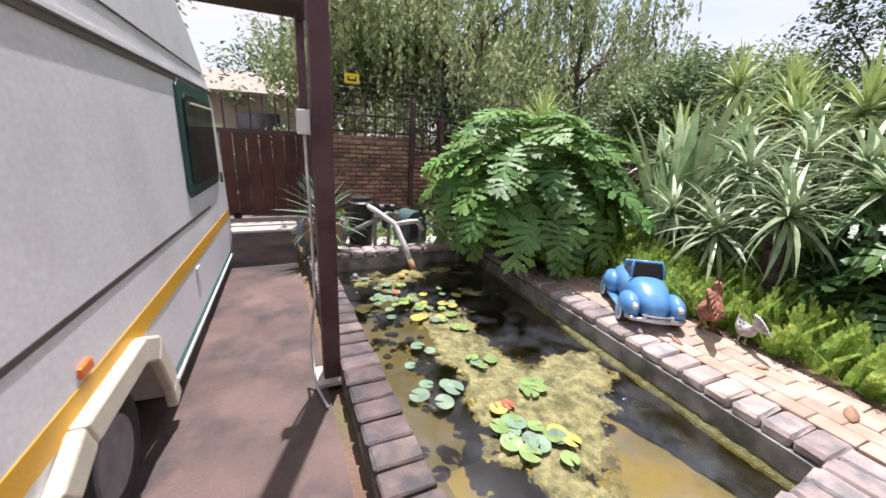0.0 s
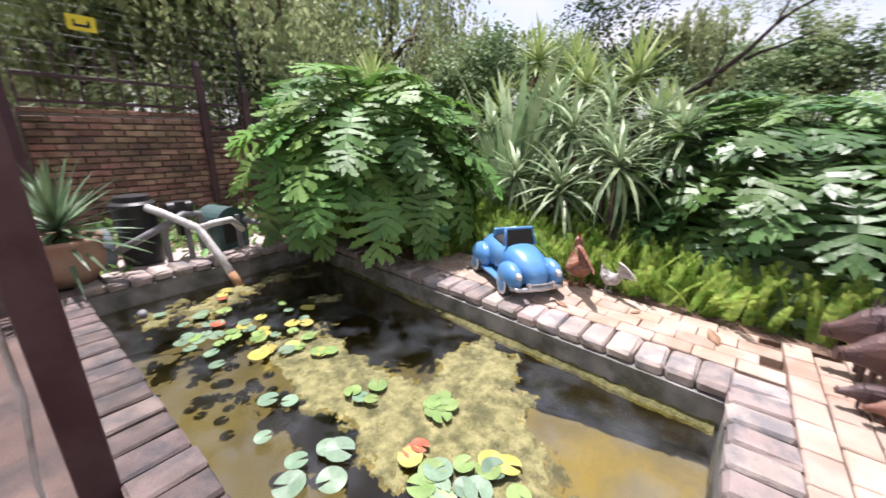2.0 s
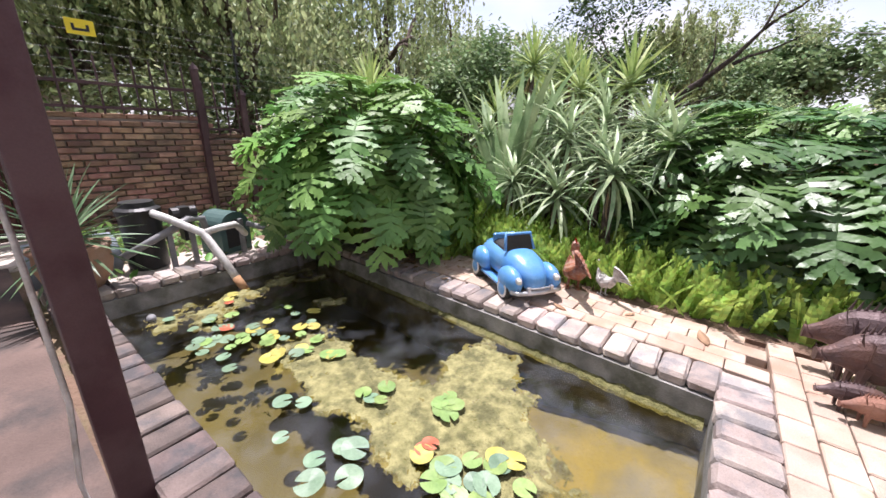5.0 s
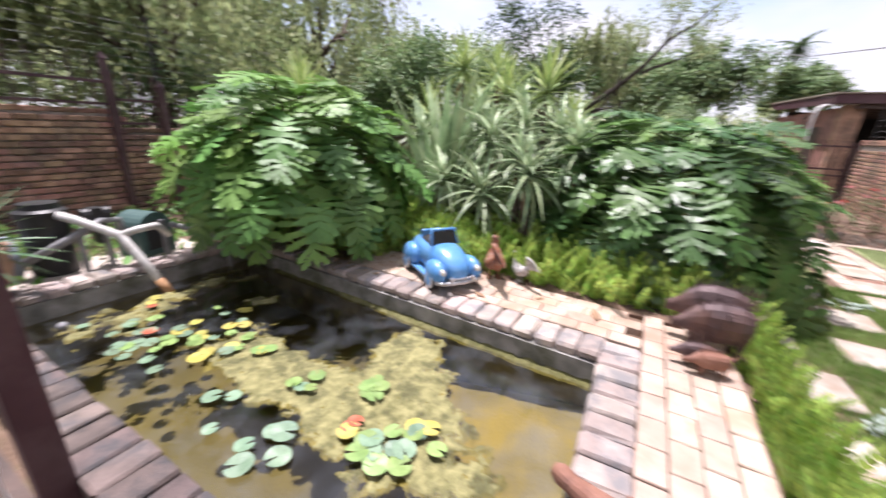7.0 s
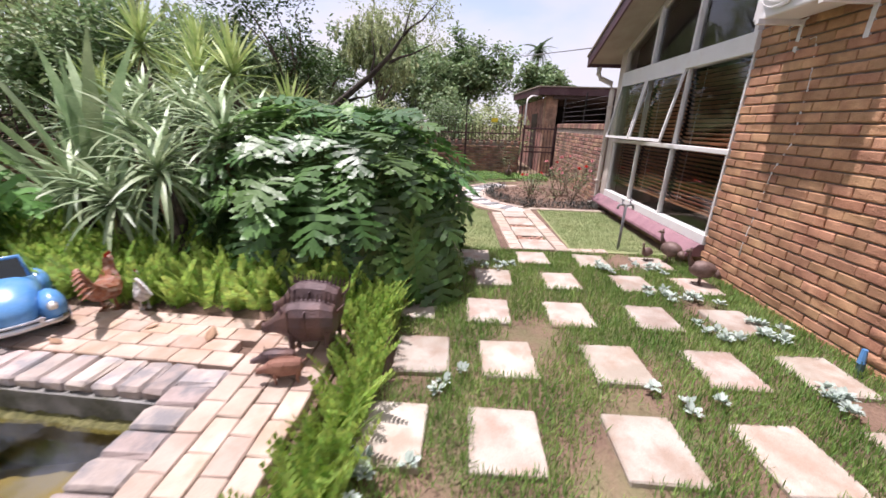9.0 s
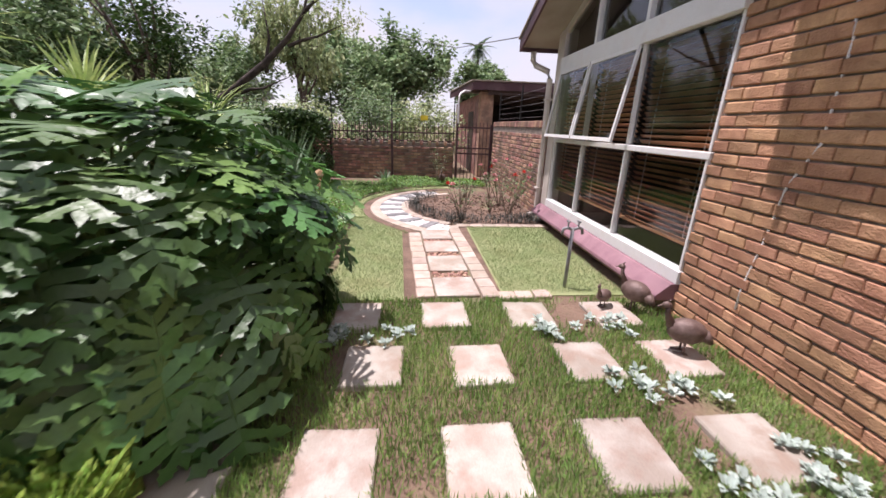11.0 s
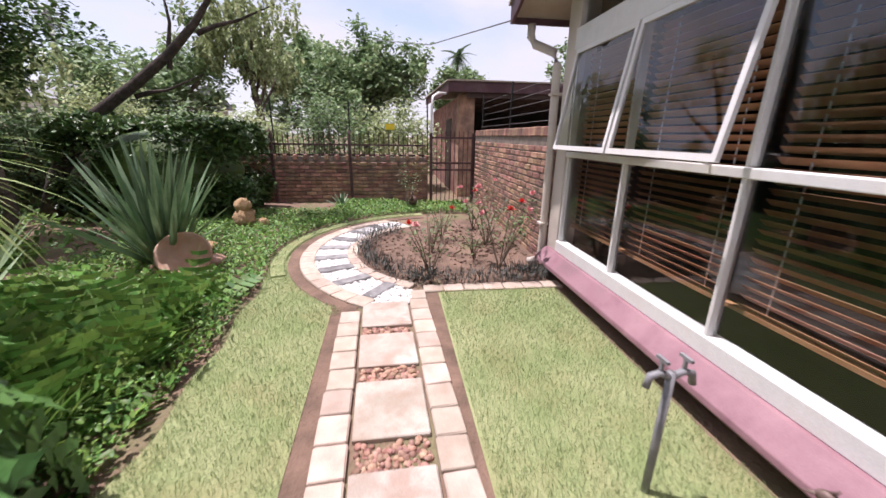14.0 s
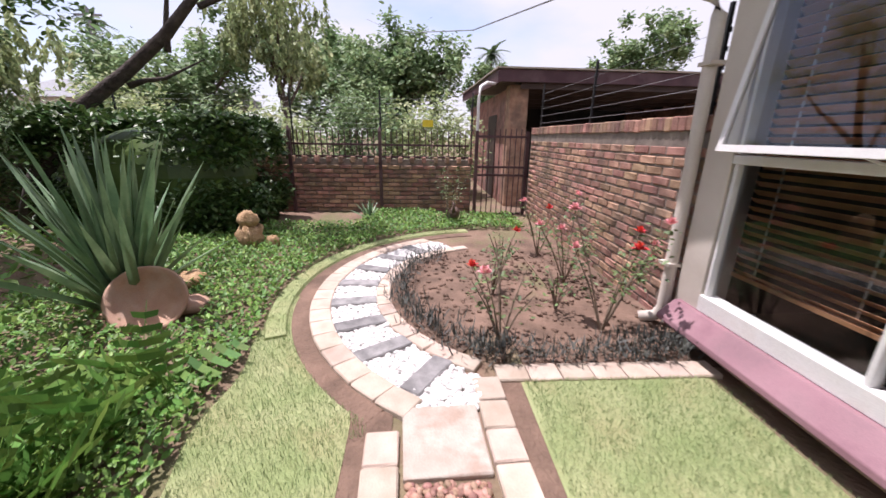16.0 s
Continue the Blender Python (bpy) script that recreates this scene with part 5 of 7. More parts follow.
part("branch_pipe", MB().tube([(1.33, 4.3, 0.45), (1.45, 4.28, 0.48), (1.6, 4.27, 0.49), (1.68, 4.36, 0.42), (1.78, 4.5, 0.32)], 0.032, 10), M_PVC, pump, "", smooth=True)
part("return_pipe", MB().tube([(1.82, 4.5, 0.42), (1.92, 4.3, 0.38), (2.08, 4.16, 0.28), (2.11, 4.08, 0.26), (2.115, 4.06, 0.22), (2.115, 4.05, -0.12)], 0.028, 10), M_GREY, pump, "", smooth=True)
part("suction_pipe", MB().tube([(0.75, 4.52, 0.3), (1.0, 4.5, 0.42), (1.18, 4.5, 0.5), (1.3, 4.55, 0.55), (1.45, 4.62, 0.52), (1.48, 4.62, 0.3)], 0.033, 10), M_GREY, pump, "", smooth=True)
part("valve", MB().tube([(1.2, 4.62, 0.6), (1.4, 4.62, 0.6)], 0.06, 12).box(1.26, 1.34, 4.56, 4.68, 0.34, 0.66), M_BLACK, pump, "black valve body", smooth=False)
part("inlet_stub", MB().tube([(0.74, 3.9, -0.12), (0.72, 3.84, 0.0)], 0.03, 10), M_GREY, pump, "", smooth=True)
for x in (1.12, 1.3, 1.75):
    part("prop", MB().bar((x, 4.5, 0.1), (x, 4.5, 0.48), 0.04), M_GREY, pump)
part("base", MB().box(0.6, 2.1, 4.36, 4.95, -0.05, 0.12), M_APRON, pump, "rough concrete base")
brl = thing("barrel", "black plastic filter barrel with a ribbed lid", "barrel", at=pose(0.99, 4.74, 0.12) @ Matrix.Diagonal((0.9, 0.9, 1.1, 1)))
part("drum", MB().lathe([(0.0, 0), (0.17, 0), (0.175, 0.02), (0.17, 0.25), (0.178, 0.45), (0.178, 0.48)], 26), M_BLACK, brl, "", smooth=True)
part("lid", MB().lathe([(0.188, 0.46), (0.19, 0.5), (0.15, 0.52), (0.14, 0.56), (0.0, 0.565)], 26), M_BLACK, brl)
tank = thing("filter_tank", "dark green plastic filter tank with an arched opening", "tank", at=pose(1.68, 4.72, 0.12, 0, 0, 15))
ar = [(0.17 * math.cos(a), 0.17 * math.sin(a)) for a in [math.pi * k / 12 for k in range(13)]]
part("shell", MB().loft([[(x, y0, 0.26 + z) for x, z in ar] + [(-0.17, y0, 0), (0.17, y0, 0)] for y0 in (-0.16, 0.16)]), M_GREENP, tank)
part("opening", MB().loft([[(x * 0.65, y0, 0.24 + z * 0.65) for x, z in ar] + [(-0.11, y0, 0.06), (0.11, y0, 0.06)] for y0 in (-0.163, -0.15)]), M_BLACK, tank)
gb2 = thing("water_drum", "blue-grey plastic drum lying behind the pond", "drum", at=pose(0.5, 4.85, 0.28))
part("drum", MB().tube([(-0.3, 0, 0), (-0.28, 0, 0), (0.28, 0, 0), (0.3, 0, 0)], [0.15, 0.19, 0.19, 0.15], 18), mat("blue_grey_plastic", (0.22, 0.26, 0.30), (0.30, 0.34, 0.38), 0.3, 0.5, 0.1, 0.01), gb2, "", smooth=True)
part("cradle", MB().box(-0.25, 0.25, -0.12, 0.12, -0.3, -0.15), M_APRON, gb2)

M_TERRA = mat("terracotta", (0.36, 0.20, 0.13), (0.48, 0.31, 0.22), 0.15, 0.85, 0.3, 0.008, stain=(0.42, 0.34, 0.28), stain_size=0.2, stain_amt=0.4)
pot = thing("plant_pot", "round terracotta pot with a spiky agave at the pond corner", "pot plant", at=pose(0.46, 4.36, 0.185))
part("pot", MB().lathe([(0.0, 0), (0.13, 0), (0.2, 0.1), (0.225, 0.2), (0.215, 0.3), (0.235, 0.32), (0.235, 0.35), (0.2, 0.35), (0.19, 0.3), (0.0, 0.3)], 28), M_TERRA, pot, "", smooth=True)
part("plinth", MB().box(-0.2, 0.16, -0.05, 0.2, -0.2, 0.0), M_COPE_W, pot)
rosette(pot, 0, 0, 0.36, 84, 0.56, 0.042, 0.12, 86, M_SWORD, 8)

# ---- caravan ----
M_VAN = mat("caravan_panel", (0.70, 0.71, 0.715), (0.77, 0.775, 0.78), 0.7, 0.42, 0.025, 0.02, stain=(0.52, 0.50, 0.48), stain_size=0.6, stain_amt=0.3)
M_YEL = mat("yellow_stripe", (0.62, 0.33, 0.012), (0.72, 0.40, 0.02), 0.3, 0.45, 0.05, 0.01)
M_TEAL = mat("teal_stripe", (0.05, 0.17, 0.17), (0.08, 0.22, 0.22), 0.3, 0.45, 0.05, 0.01)
M_DKSTR = mat("brown_stripe", (0.06, 0.05, 0.045), (0.09, 0.08, 0.07), 0.3, 0.45, 0.05, 0.01)
M_RUBBER = mat("rubber", (0.02, 0.02, 0.02), (0.045, 0.043, 0.04), 0.1, 0.8, 0.3, 0.01)
M_ARCH = mat("cream_plastic", (0.60, 0.55, 0.42), (0.70, 0.65, 0.52), 0.2, 0.5, 0.1, 0.01)
M_WIN = mat("dark_acrylic", (0.012, 0.02, 0.02), (0.03, 0.045, 0.043), 0.4, 0.08, 0.0, 0.02, spec=0.6)
M_WINF = mat("green_window_frame", (0.02, 0.07, 0.06), (0.035, 0.10, 0.085), 0.2, 0.35, 0.05, 0.01)
VX = -0.62
van = thing("caravan", "white caravan with yellow and teal stripes parked on the driveway", "caravan", at=pose(VX, 1.93, 0, 0, 0, -2.2) @ pose(-VX, -1.93, 0))
prof = [(-3.2, 0.3), (-3.2, 1.2), (-2.9, 2.0), (-2.2, 2.42), (0.0, 2.5), (2.6, 2.48), (3.2, 2.4), (3.66, 2.22), (3.98, 2.05), (4.22, 1.88), (4.38, 1.66), (4.55, 1.1), (4.68, 0.6), (4.66, 0.3), (4.46, 0.17), (1.95, 0.17), (1.86, 0.5), (1.7, 0.6), (1.15, 0.6), (0.98, 0.5), (0.9, 0.17), (-3.0, 0.17)]
part("body", MB().loft([[(x, y, z) for y, z in prof] for x in (VX - 2.05, VX)]), M_VAN, van, "", bevel=0.02)
part("chassis", MB().box(VX - 1.9, VX - 0.25, -2.9, 4.3, 0.16, 0.6), M_BLACK, van)


def stripe(name, y0, z0, y1, z1, h, material, off=0.004, label=""):
    s = MB().loft([[(VX + 0.001, y, z), (VX + off, y, z), (VX + off, y, z + h), (VX + 0.001, y, z + h)] for y, z in ((y0, z0), (y1, z1))])
    part(name, s, material, van, label)


stripe("stripe", -3.1, 0.72, 4.6, 0.565, 0.09, M_YEL, label="broad yellow stripe")
stripe("stripe", -3.1, 1.08, 3.62, 0.845, 0.022, M_DKSTR, label="thin dark stripe")
stripe("stripe", 1.96, 0.185, 4.44, 0.185, 0.05, M_TEAL, label="teal stripe at the skirt")
stripe("skirt_rail", 1.96, 0.165, 4.45, 0.165, 0.02, M_WHITE, 0.015)
stripe("rub_rail", -3.0, 1.76, 4.3, 1.80, 0.028, M_DKSTR, 0.012, "dark rubber rub rail")
stripe("rub_rail", -3.0, 1.80, 4.28, 1.835, 0.018, M_VAN, 0.014)
stripe("seam", -2.6, 1.97, 3.95, 1.945, 0.010, M_DKSTR, 0.005)
wn_ = [(2.93, 1.09), (2.99, 1.03), (4.1, 1.01), (4.19, 1.06), (4.17, 1.7), (4.08, 1.79), (3.02, 1.81), (2.95, 1.76)]
part("window_frame", MB().loft([[(x, y, z) for y, z in wn_] for x in (VX + 0.001, VX + 0.016)]), M_WINF, van, "dark green window frame", bevel=0.006)
part("window_pane", MB().loft([[(x, 3.57 + (y - 3.57) * 0.82, 1.41 + (z - 1.41) * 0.80) for y, z in wn_] for x in (VX + 0.016, VX + 0.03)]), M_WIN, van, "tinted acrylic pane", bevel=0.01)
part("window_stay", MB().box(VX + 0.03, VX + 0.04, 3.2, 4.1, 1.66, 1.675), M_WHITE, van)
arc = [(0.86 + 0.0, 0.17), (0.88, 0.42), (0.98, 0.58), (1.15, 0.66), (1.68, 0.66), (1.84, 0.58), (1.96, 0.3), (1.98, 0.17)]
ins = [(y * 0.84 + 0.228, z * 0.84) for y, z in arc]
ws = MB()
for k in range(len(arc) - 1):
    (a, b), (c, d), (e, f), (g_, h_) = arc[k], arc[k + 1], ins[k + 1], ins[k]
    ws.loft([[(x, a, b), (x, c, d), (x, e, f), (x, g_, h_)] for x in (VX + 0.001, VX + 0.05)])
part("wheel_arch", ws, M_ARCH, van, "cream plastic wheel arch", bevel=0.012)
wh = part("wheel", MB().tube([(VX - 0.2, 1.42, 0.31), (VX - 0.18, 1.42, 0.31), (VX - 0.05, 1.42, 0.31), (VX - 0.03, 1.42, 0.31)], [0.25, 0.28, 0.28, 0.25], 26), M_RUBBER, van, "worn black tyre", smooth=True)
part("rim", MB().tube([(VX - 0.06, 1.42, 0.31), (VX - 0.02, 1.42, 0.31)], [0.17, 0.15], 20), M_GREY, wh, "grey steel rim")
part("marker_lamp", MB().box(VX, VX + 0.014, 1.27, 1.35, 0.74, 0.78), mat("orange_lens", (0.7, 0.14, 0.02), (0.8, 0.2, 0.03), 0.1, 0.3, 0.0, 0.01), van, "orange marker lamp", bevel=0.006)
part("socket", MB().box(VX, VX + 0.01, 2.84, 2.93, 0.43, 0.56), M_WHITE, van, "", bevel=0.004)
part("handle", MB().box(VX, VX + 0.02, 4.32, 4.36, 0.98, 1.08), M_DKSTR, van)
jb = thing("junction_box", "white plastic junction box with a hanging cable on the post", "junction box", at=pose(0.115, 2.03, 1.5))
part("box", MB().box(-0.035, 0.03, -0.03, 0.03, 0, 0.12), M_WHITE, jb, "", bevel=0.006)
part("cable", MB().tube([(0, -0.0, 0), (0.01, 0.02, -0.4), (0.005, -0.02, -0.9), (-0.03, 0.0, -1.2), (-0.02, -0.1, -1.44), (0.02, -0.3, -1.45)], 0.008, 6), M_PVC, jb, "loose grey cable", smooth=True)

# ---- toy pedal car ----
M_BLUE = mat("sky_blue_paint", (0.075, 0.25, 0.54), (0.12, 0.33, 0.64), 0.2, 0.28, 0.1, 0.01, stain=(0.20, 0.36, 0.55), stain_size=0.12, stain_amt=0.4, spec=0.6)
M_CHROME = mat("dull_chrome", (0.45, 0.45, 0.46), (0.62, 0.61, 0.60), 0.05, 0.3, 0.1, 0.01, metal=0.7)
M_LENS = mat("headlight_lens", (0.62, 0.60, 0.52), (0.78, 0.76, 0.70), 0.05, 0.25, 0.0, 0.01)
car = thing("pedal_car", "sky-blue toy pedal car with a rounded bonnet and whitewall tyres", "toy car", at=pose(2.73, 1.85, PAVE - 0.003, 0, 0, 146) @ Matrix.Diagonal((0.87, 0.88, 0.84, 1)))


def ring(y, w, z0, z1, p=2.6, n=20):
    out = []
    for k in range(n):
        a = 2 * math.pi * k / n
        c, s = math.cos(a), math.sin(a)
        out.append((w * math.copysign(abs(c) ** (2 / p), c), y, (z0 + z1) / 2 + (z1 - z0) / 2 * math.copysign(abs(s) ** (2 / p), s)))
    return out


part("body", MB().loft([ring(-0.47, 0.06, 0.16, 0.24), ring(-0.44, 0.13, 0.12, 0.31), ring(-0.34, 0.17, 0.09, 0.38), ring(-0.2, 0.185, 0.08, 0.40), ring(0.02, 0.19, 0.08, 0.39), ring(0.14, 0.18, 0.08, 0.40), ring(0.28, 0.155, 0.09, 0.37), ring(0.38, 0.12, 0.10, 0.31), ring(0.44, 0.08, 0.12, 0.25), ring(0.455, 0.03, 0.15, 0.2)]), M_BLUE, car, "", smooth=True)
part("cockpit", MB().loft([ring(-0.2, 0.13, 0.25, 0.41), ring(-0.19, 0.135, 0.25, 0.415), ring(0.08, 0.135, 0.25, 0.41), ring(0.09, 0.13, 0.25, 0.405)]), M_BLACK, car, "dark open cockpit")
part("seat_back", MB().box(-0.12, 0.12, -0.23, -0.19, 0.3, 0.47), M_BLUE, car, "", bevel=0.02)
wsf = MB()
wpts = [(-0.15, 0.1, 0.38), (-0.125, 0.05, 0.53), (0.125, 0.05, 0.53), (0.15, 0.1, 0.38)]
wsf.tube(wpts, 0.016, 8)
part("windscreen_frame", wsf, M_BLUE, car, "", smooth=True)
part("windscreen", MB().loft([[(x, y + o, z) for x, y, z in wpts] for o in (-0.004, 0.004)]), M_WIN, car, "dark windscreen")
for sx in (-1, 1):
    part("fender", MB().ball((sx * 0.19, 0.29, 0.17), (0.085, 0.17, 0.13)), M_BLUE, car, "", smooth=True)
    part("fender", MB().ball((sx * 0.19, -0.28, 0.18), (0.085, 0.17, 0.13)), M_BLUE, car, "", smooth=True)
    part("running_board", MB().box(sx * 0.2 - 0.045, sx * 0.2 + 0.045, -0.2, 0.2, 0.085, 0.105), M_BLUE, car)
    hl = part("headlight", MB().ball((sx * 0.185, 0.425, 0.215), (0.034, 0.03, 0.036)), M_CHROME, car, "chrome headlight", smooth=True)
    part("lens", MB().ball((sx * 0.185, 0.44, 0.215), (0.027, 0.022, 0.028)), M_LENS, hl, "", smooth=True)
    for y in (0.29, -0.28):
        x0 = sx * 0.225
        w = part("wheel", MB().tube([(x0 - sx * 0.03, y, 0.1), (x0 - sx * 0.02, y, 0.1), (x0 + sx * 0.03, y, 0.1), (x0 + sx * 0.038, y, 0.1)], [0.09, 0.1, 0.1, 0.085], 22), M_RUBBER, car, "black tyre", smooth=True)
        part("whitewall", MB().tube([(x0 + sx * 0.034, y, 0.1), (x0 + sx * 0.041, y, 0.1)], [0.083, 0.08], 22), M_WHITE, w, "white wall ring")
        part("hubcap", MB().tube([(x0 + sx * 0.038, y, 0.1), (x0 + sx * 0.047, y, 0.1), (x0 + sx * 0.052, y, 0.1)], [0.058, 0.052, 0.02], 18), M_BLUE, w, "blue hubcap")
part("bumper", MB().tube([(-0.24, 0.41, 0.115), (-0.2, 0.465, 0.115), (0.0, 0.49, 0.115), (0.2, 0.465, 0.115), (0.24, 0.41, 0.115)], 0.02, 8), M_CHROME, car, "dull chrome bumper", smooth=True)
part("bumper_bar", MB().tube([(-0.13, 0.475, 0.155), (0.0, 0.49, 0.155), (0.13, 0.475, 0.155)], 0.009, 6).bar((-0.11, 0.48, 0.11), (-0.11, 0.48, 0.17), 0.025).bar((0.11, 0.48, 0.11), (0.11, 0.48, 0.17), 0.025), M_CHROME, car)


# ---- scrap-metal animals, each one plain shape ----
def pig_shape(s, mane=10):
    mb = MB()
    mb.loft([ring(-0.33, 0.03, 0.24, 0.36, 2.2, 14), ring(-0.3, 0.10, 0.17, 0.42, 2.2, 14), ring(-0.18, 0.135, 0.13, 0.46, 2.2, 14), ring(0.02, 0.14, 0.12, 0.47, 2.2, 14), ring(0.15, 0.115, 0.16, 0.45, 2.2, 14), ring(0.24, 0.085, 0.19, 0.40, 2.2, 14), ring(0.32, 0.055, 0.2, 0.33, 2.2, 14), ring(0.41, 0.04, 0.2, 0.28, 2.2, 14), ring(0.43, 0.043, 0.195, 0.285, 2.2, 14)])
    for x in (-0.075, 0.075):
        for y in (-0.24, 0.12):
            mb.tube([(x, y, 0.24), (x * 1.1, y + 0.01, 0.1), (x * 1.1, y, 0.0)], [0.05, 0.026, 0.022], 7)
        mb.add([(x * 0.7, 0.2, 0.4), (x * 1.3, 0.19, 0.38), (x * 1.25, 0.23, 0.5)], [(0, 1, 2), (2, 1, 0)])
        mb.tube([(x * 0.55, 0.36, 0.22), (x * 0.9, 0.4, 0.25), (x * 0.8, 0.42, 0.3)], [0.012, 0.009, 0.003], 5)
    for k in range(mane):
        y = 0.2 - k * 0.045
        mb.add([(-0.012, y, 0.44), (0.012, y, 0.44), (0, y - 0.03, 0.44), (0, y - 0.035, 0.53)], [(0, 1, 3), (1, 2, 3), (2, 0, 3)])
    mb.box(-0.142, 0.142, -0.04, -0.03, 0.2, 0.42).box(-0.118, 0.118, 0.135, 0.143, 0.22, 0.42)
    mb.tube([(0, -0.32, 0.36), (0.01, -0.4, 0.42), (0.02, -0.42, 0.52)], [0.014, 0.01, 0.005], 5)
    mb.v = [(x * s, y * s, z * s) for x, y, z in mb.v]
    return mb


def statue(name, label, category, mb, material, m, group="", smooth=False):
    o = tagged(part(name, mb, material, None, "", smooth), label, category, group)
    o.matrix_basis = m
    return o


struct("bed_edge", MB().box(2.95, 3.2, -0.5, 2.6, -0.1, 0.165).box(2.3, 2.95, -0.62, -0.39, -0.1, 0.12), M_SOIL, "dark soil bank under the ferns", "soil")
statue("metal_warthog", "large dark scrap-metal warthog with a spiky mane on the paving", "garden statue", pig_shape(1.0, 12), M_RUST, pose(2.57, -0.2, PAVE - 0.002, 0, 0, 8) @ Matrix.Diagonal((0.66, 0.56, 0.76, 1)), "metal warthogs")
statue("metal_warthog", "dark scrap-metal warthog with bristling mane beside the ferns", "garden statue", pig_shape(1.0, 13), M_RUST, pose(2.74, -0.18, PAVE - 0.002, 0, 0, -2) @ Matrix.Diagonal((0.62, 0.58, 0.86, 1)), "metal warthogs")
statue("metal_piglet", "small rusty scrap-metal warthog piglet on the paving", "garden statue", pig_shape(0.31, 9), M_RUST, pose(2.39, -0.1, PAVE - 0.002, 0, 0, 10), "metal piglets")
statue("metal_piglet", "small rusty scrap-metal warthog piglet on the paving", "garden statue", pig_shape(0.31, 9), M_RUST2, pose(2.32, -0.17, PAVE - 0.002, 0, 0, 14), "metal piglets")
crc = MB().loft([ring(-0.4, 0.1, 0.02, 0.2, 2.4, 14), ring(-0.2, 0.13, 0.01, 0.24, 2.4, 14), ring(0.0, 0.11, 0.01, 0.2, 2.4, 14), ring(0.12, 0.075, 0.02, 0.15, 2.4, 14), ring(0.25, 0.05, 0.03, 0.12, 2.4, 14), ring(0.3, 0.055, 0.03, 0.13, 2.4, 14), ring(0.33, 0.035, 0.05, 0.11, 2.4, 14)])
for k in range(7):
    crc.add([(-0.02, 0.05 - k * 0.07, 0.2), (0.02, 0.05 - k * 0.07, 0.2), (0, -0.0 - k * 0.07, 0.26)], [(0, 1, 2), (2, 1, 0)])
for sx in (-1, 1):
    crc.tube([(sx * 0.1, -0.15, 0.1), (sx * 0.17, -0.12, 0.05), (sx * 0.18, -0.08, 0.0)], [0.04, 0.03, 0.025], 6).ball((sx * 0.05, 0.06, 0.19), 0.022, 8, 6)
statue("metal_crocodile", "reddish rusty metal crocodile resting on the pond edge", "garden statue", crc, M_RUST2, pose(1.03, 0.14, PAVE - 0.004, 0, 0, -24) @ Matrix.Diagonal((0.66, 1.0, 0.8, 1)))


def hen_shape():
    mb = MB().loft([ring(-0.16, 0.02, 0.2, 0.3, 2, 12), ring(-0.1, 0.055, 0.12, 0.25, 2, 12), ring(0.0, 0.075, 0.08, 0.22, 2, 12), ring(0.08, 0.06, 0.1, 0.24, 2, 12), ring(0.12, 0.035, 0.18, 0.3, 2, 12), ring(0.125, 0.028, 0.26, 0.36, 2, 12), ring(0.15, 0.022, 0.32, 0.37, 2, 12), ring(0.19, 0.004, 0.335, 0.345, 2, 12)])
    for k in range(7):
        a = radians(100 + k * 12)
        mb.tube([(0, -0.13, 0.24), (0.01 * (k - 3), -0.13 + 0.13 * math.cos(a), 0.24 + 0.15 * math.sin(a)), (0.012 * (k - 3), -0.15 + 0.2 * math.cos(a), 0.24 + 0.14 * math.sin(a))], [0.02, 0.014, 0.003], 5)
    for x in (-0.03, 0.03):
        mb.tube([(x, 0.0, 0.1), (x, 0.01, 0.0)], 0.008, 5).bar((x, -0.02, 0.004), (x, 0.06, 0.004), 0.03, 0.008)
    k0 = len(mb.f)
    for k in range(5):
        mb.add([(-0.005, 0.10 + k * 0.02, 0.36), (0.005, 0.11 + k * 0.02, 0.36), (0, 0.105 + k * 0.02, 0.40)], [(0, 1, 2), (2, 1, 0)])
    mb.ball((0, 0.165, 0.31), (0.008, 0.014, 0.025), 6, 5)
    return mb, k0


M_HEN = mat("brown_enamel", (0.16, 0.045, 0.02), (0.30, 0.11, 0.05), 0.03, 0.5, 0.5, 0.01, stain=(0.5, 0.45, 0.4), stain_size=0.05, stain_amt=0.35)
M_HENW = mat("speckled_white_enamel", (0.30, 0.29, 0.28), (0.62, 0.60, 0.57), 0.03, 0.6, 0.4, 0.01)
M_COMB = mat("red_enamel", (0.45, 0.03, 0.03), (0.55, 0.06, 0.05), 0.05, 0.45, 0.0, 0.01)
for mm, m4, lb in ((M_HEN, pose(2.95, 1.4, PAVE - 0.004, 0, 0, -65) @ Matrix.Diagonal((1.3, 1.15, 0.98, 1)), "brown metal hen ornament with a red comb"), (M_HENW, pose(2.99, 1.17, PAVE - 0.004, 0, 0, -40) @ Matrix.Scale(0.72, 4), "speckled white metal hen ornament")):
    hm, k0 = hen_shape()
    h = statue("hen_ornament", lb, "garden ornament", hm, mm, m4, "hen ornaments")
    h.data.materials.append(M_COMB)
    for q in list(h.data.polygons)[k0:]:
        q.material_index = 1


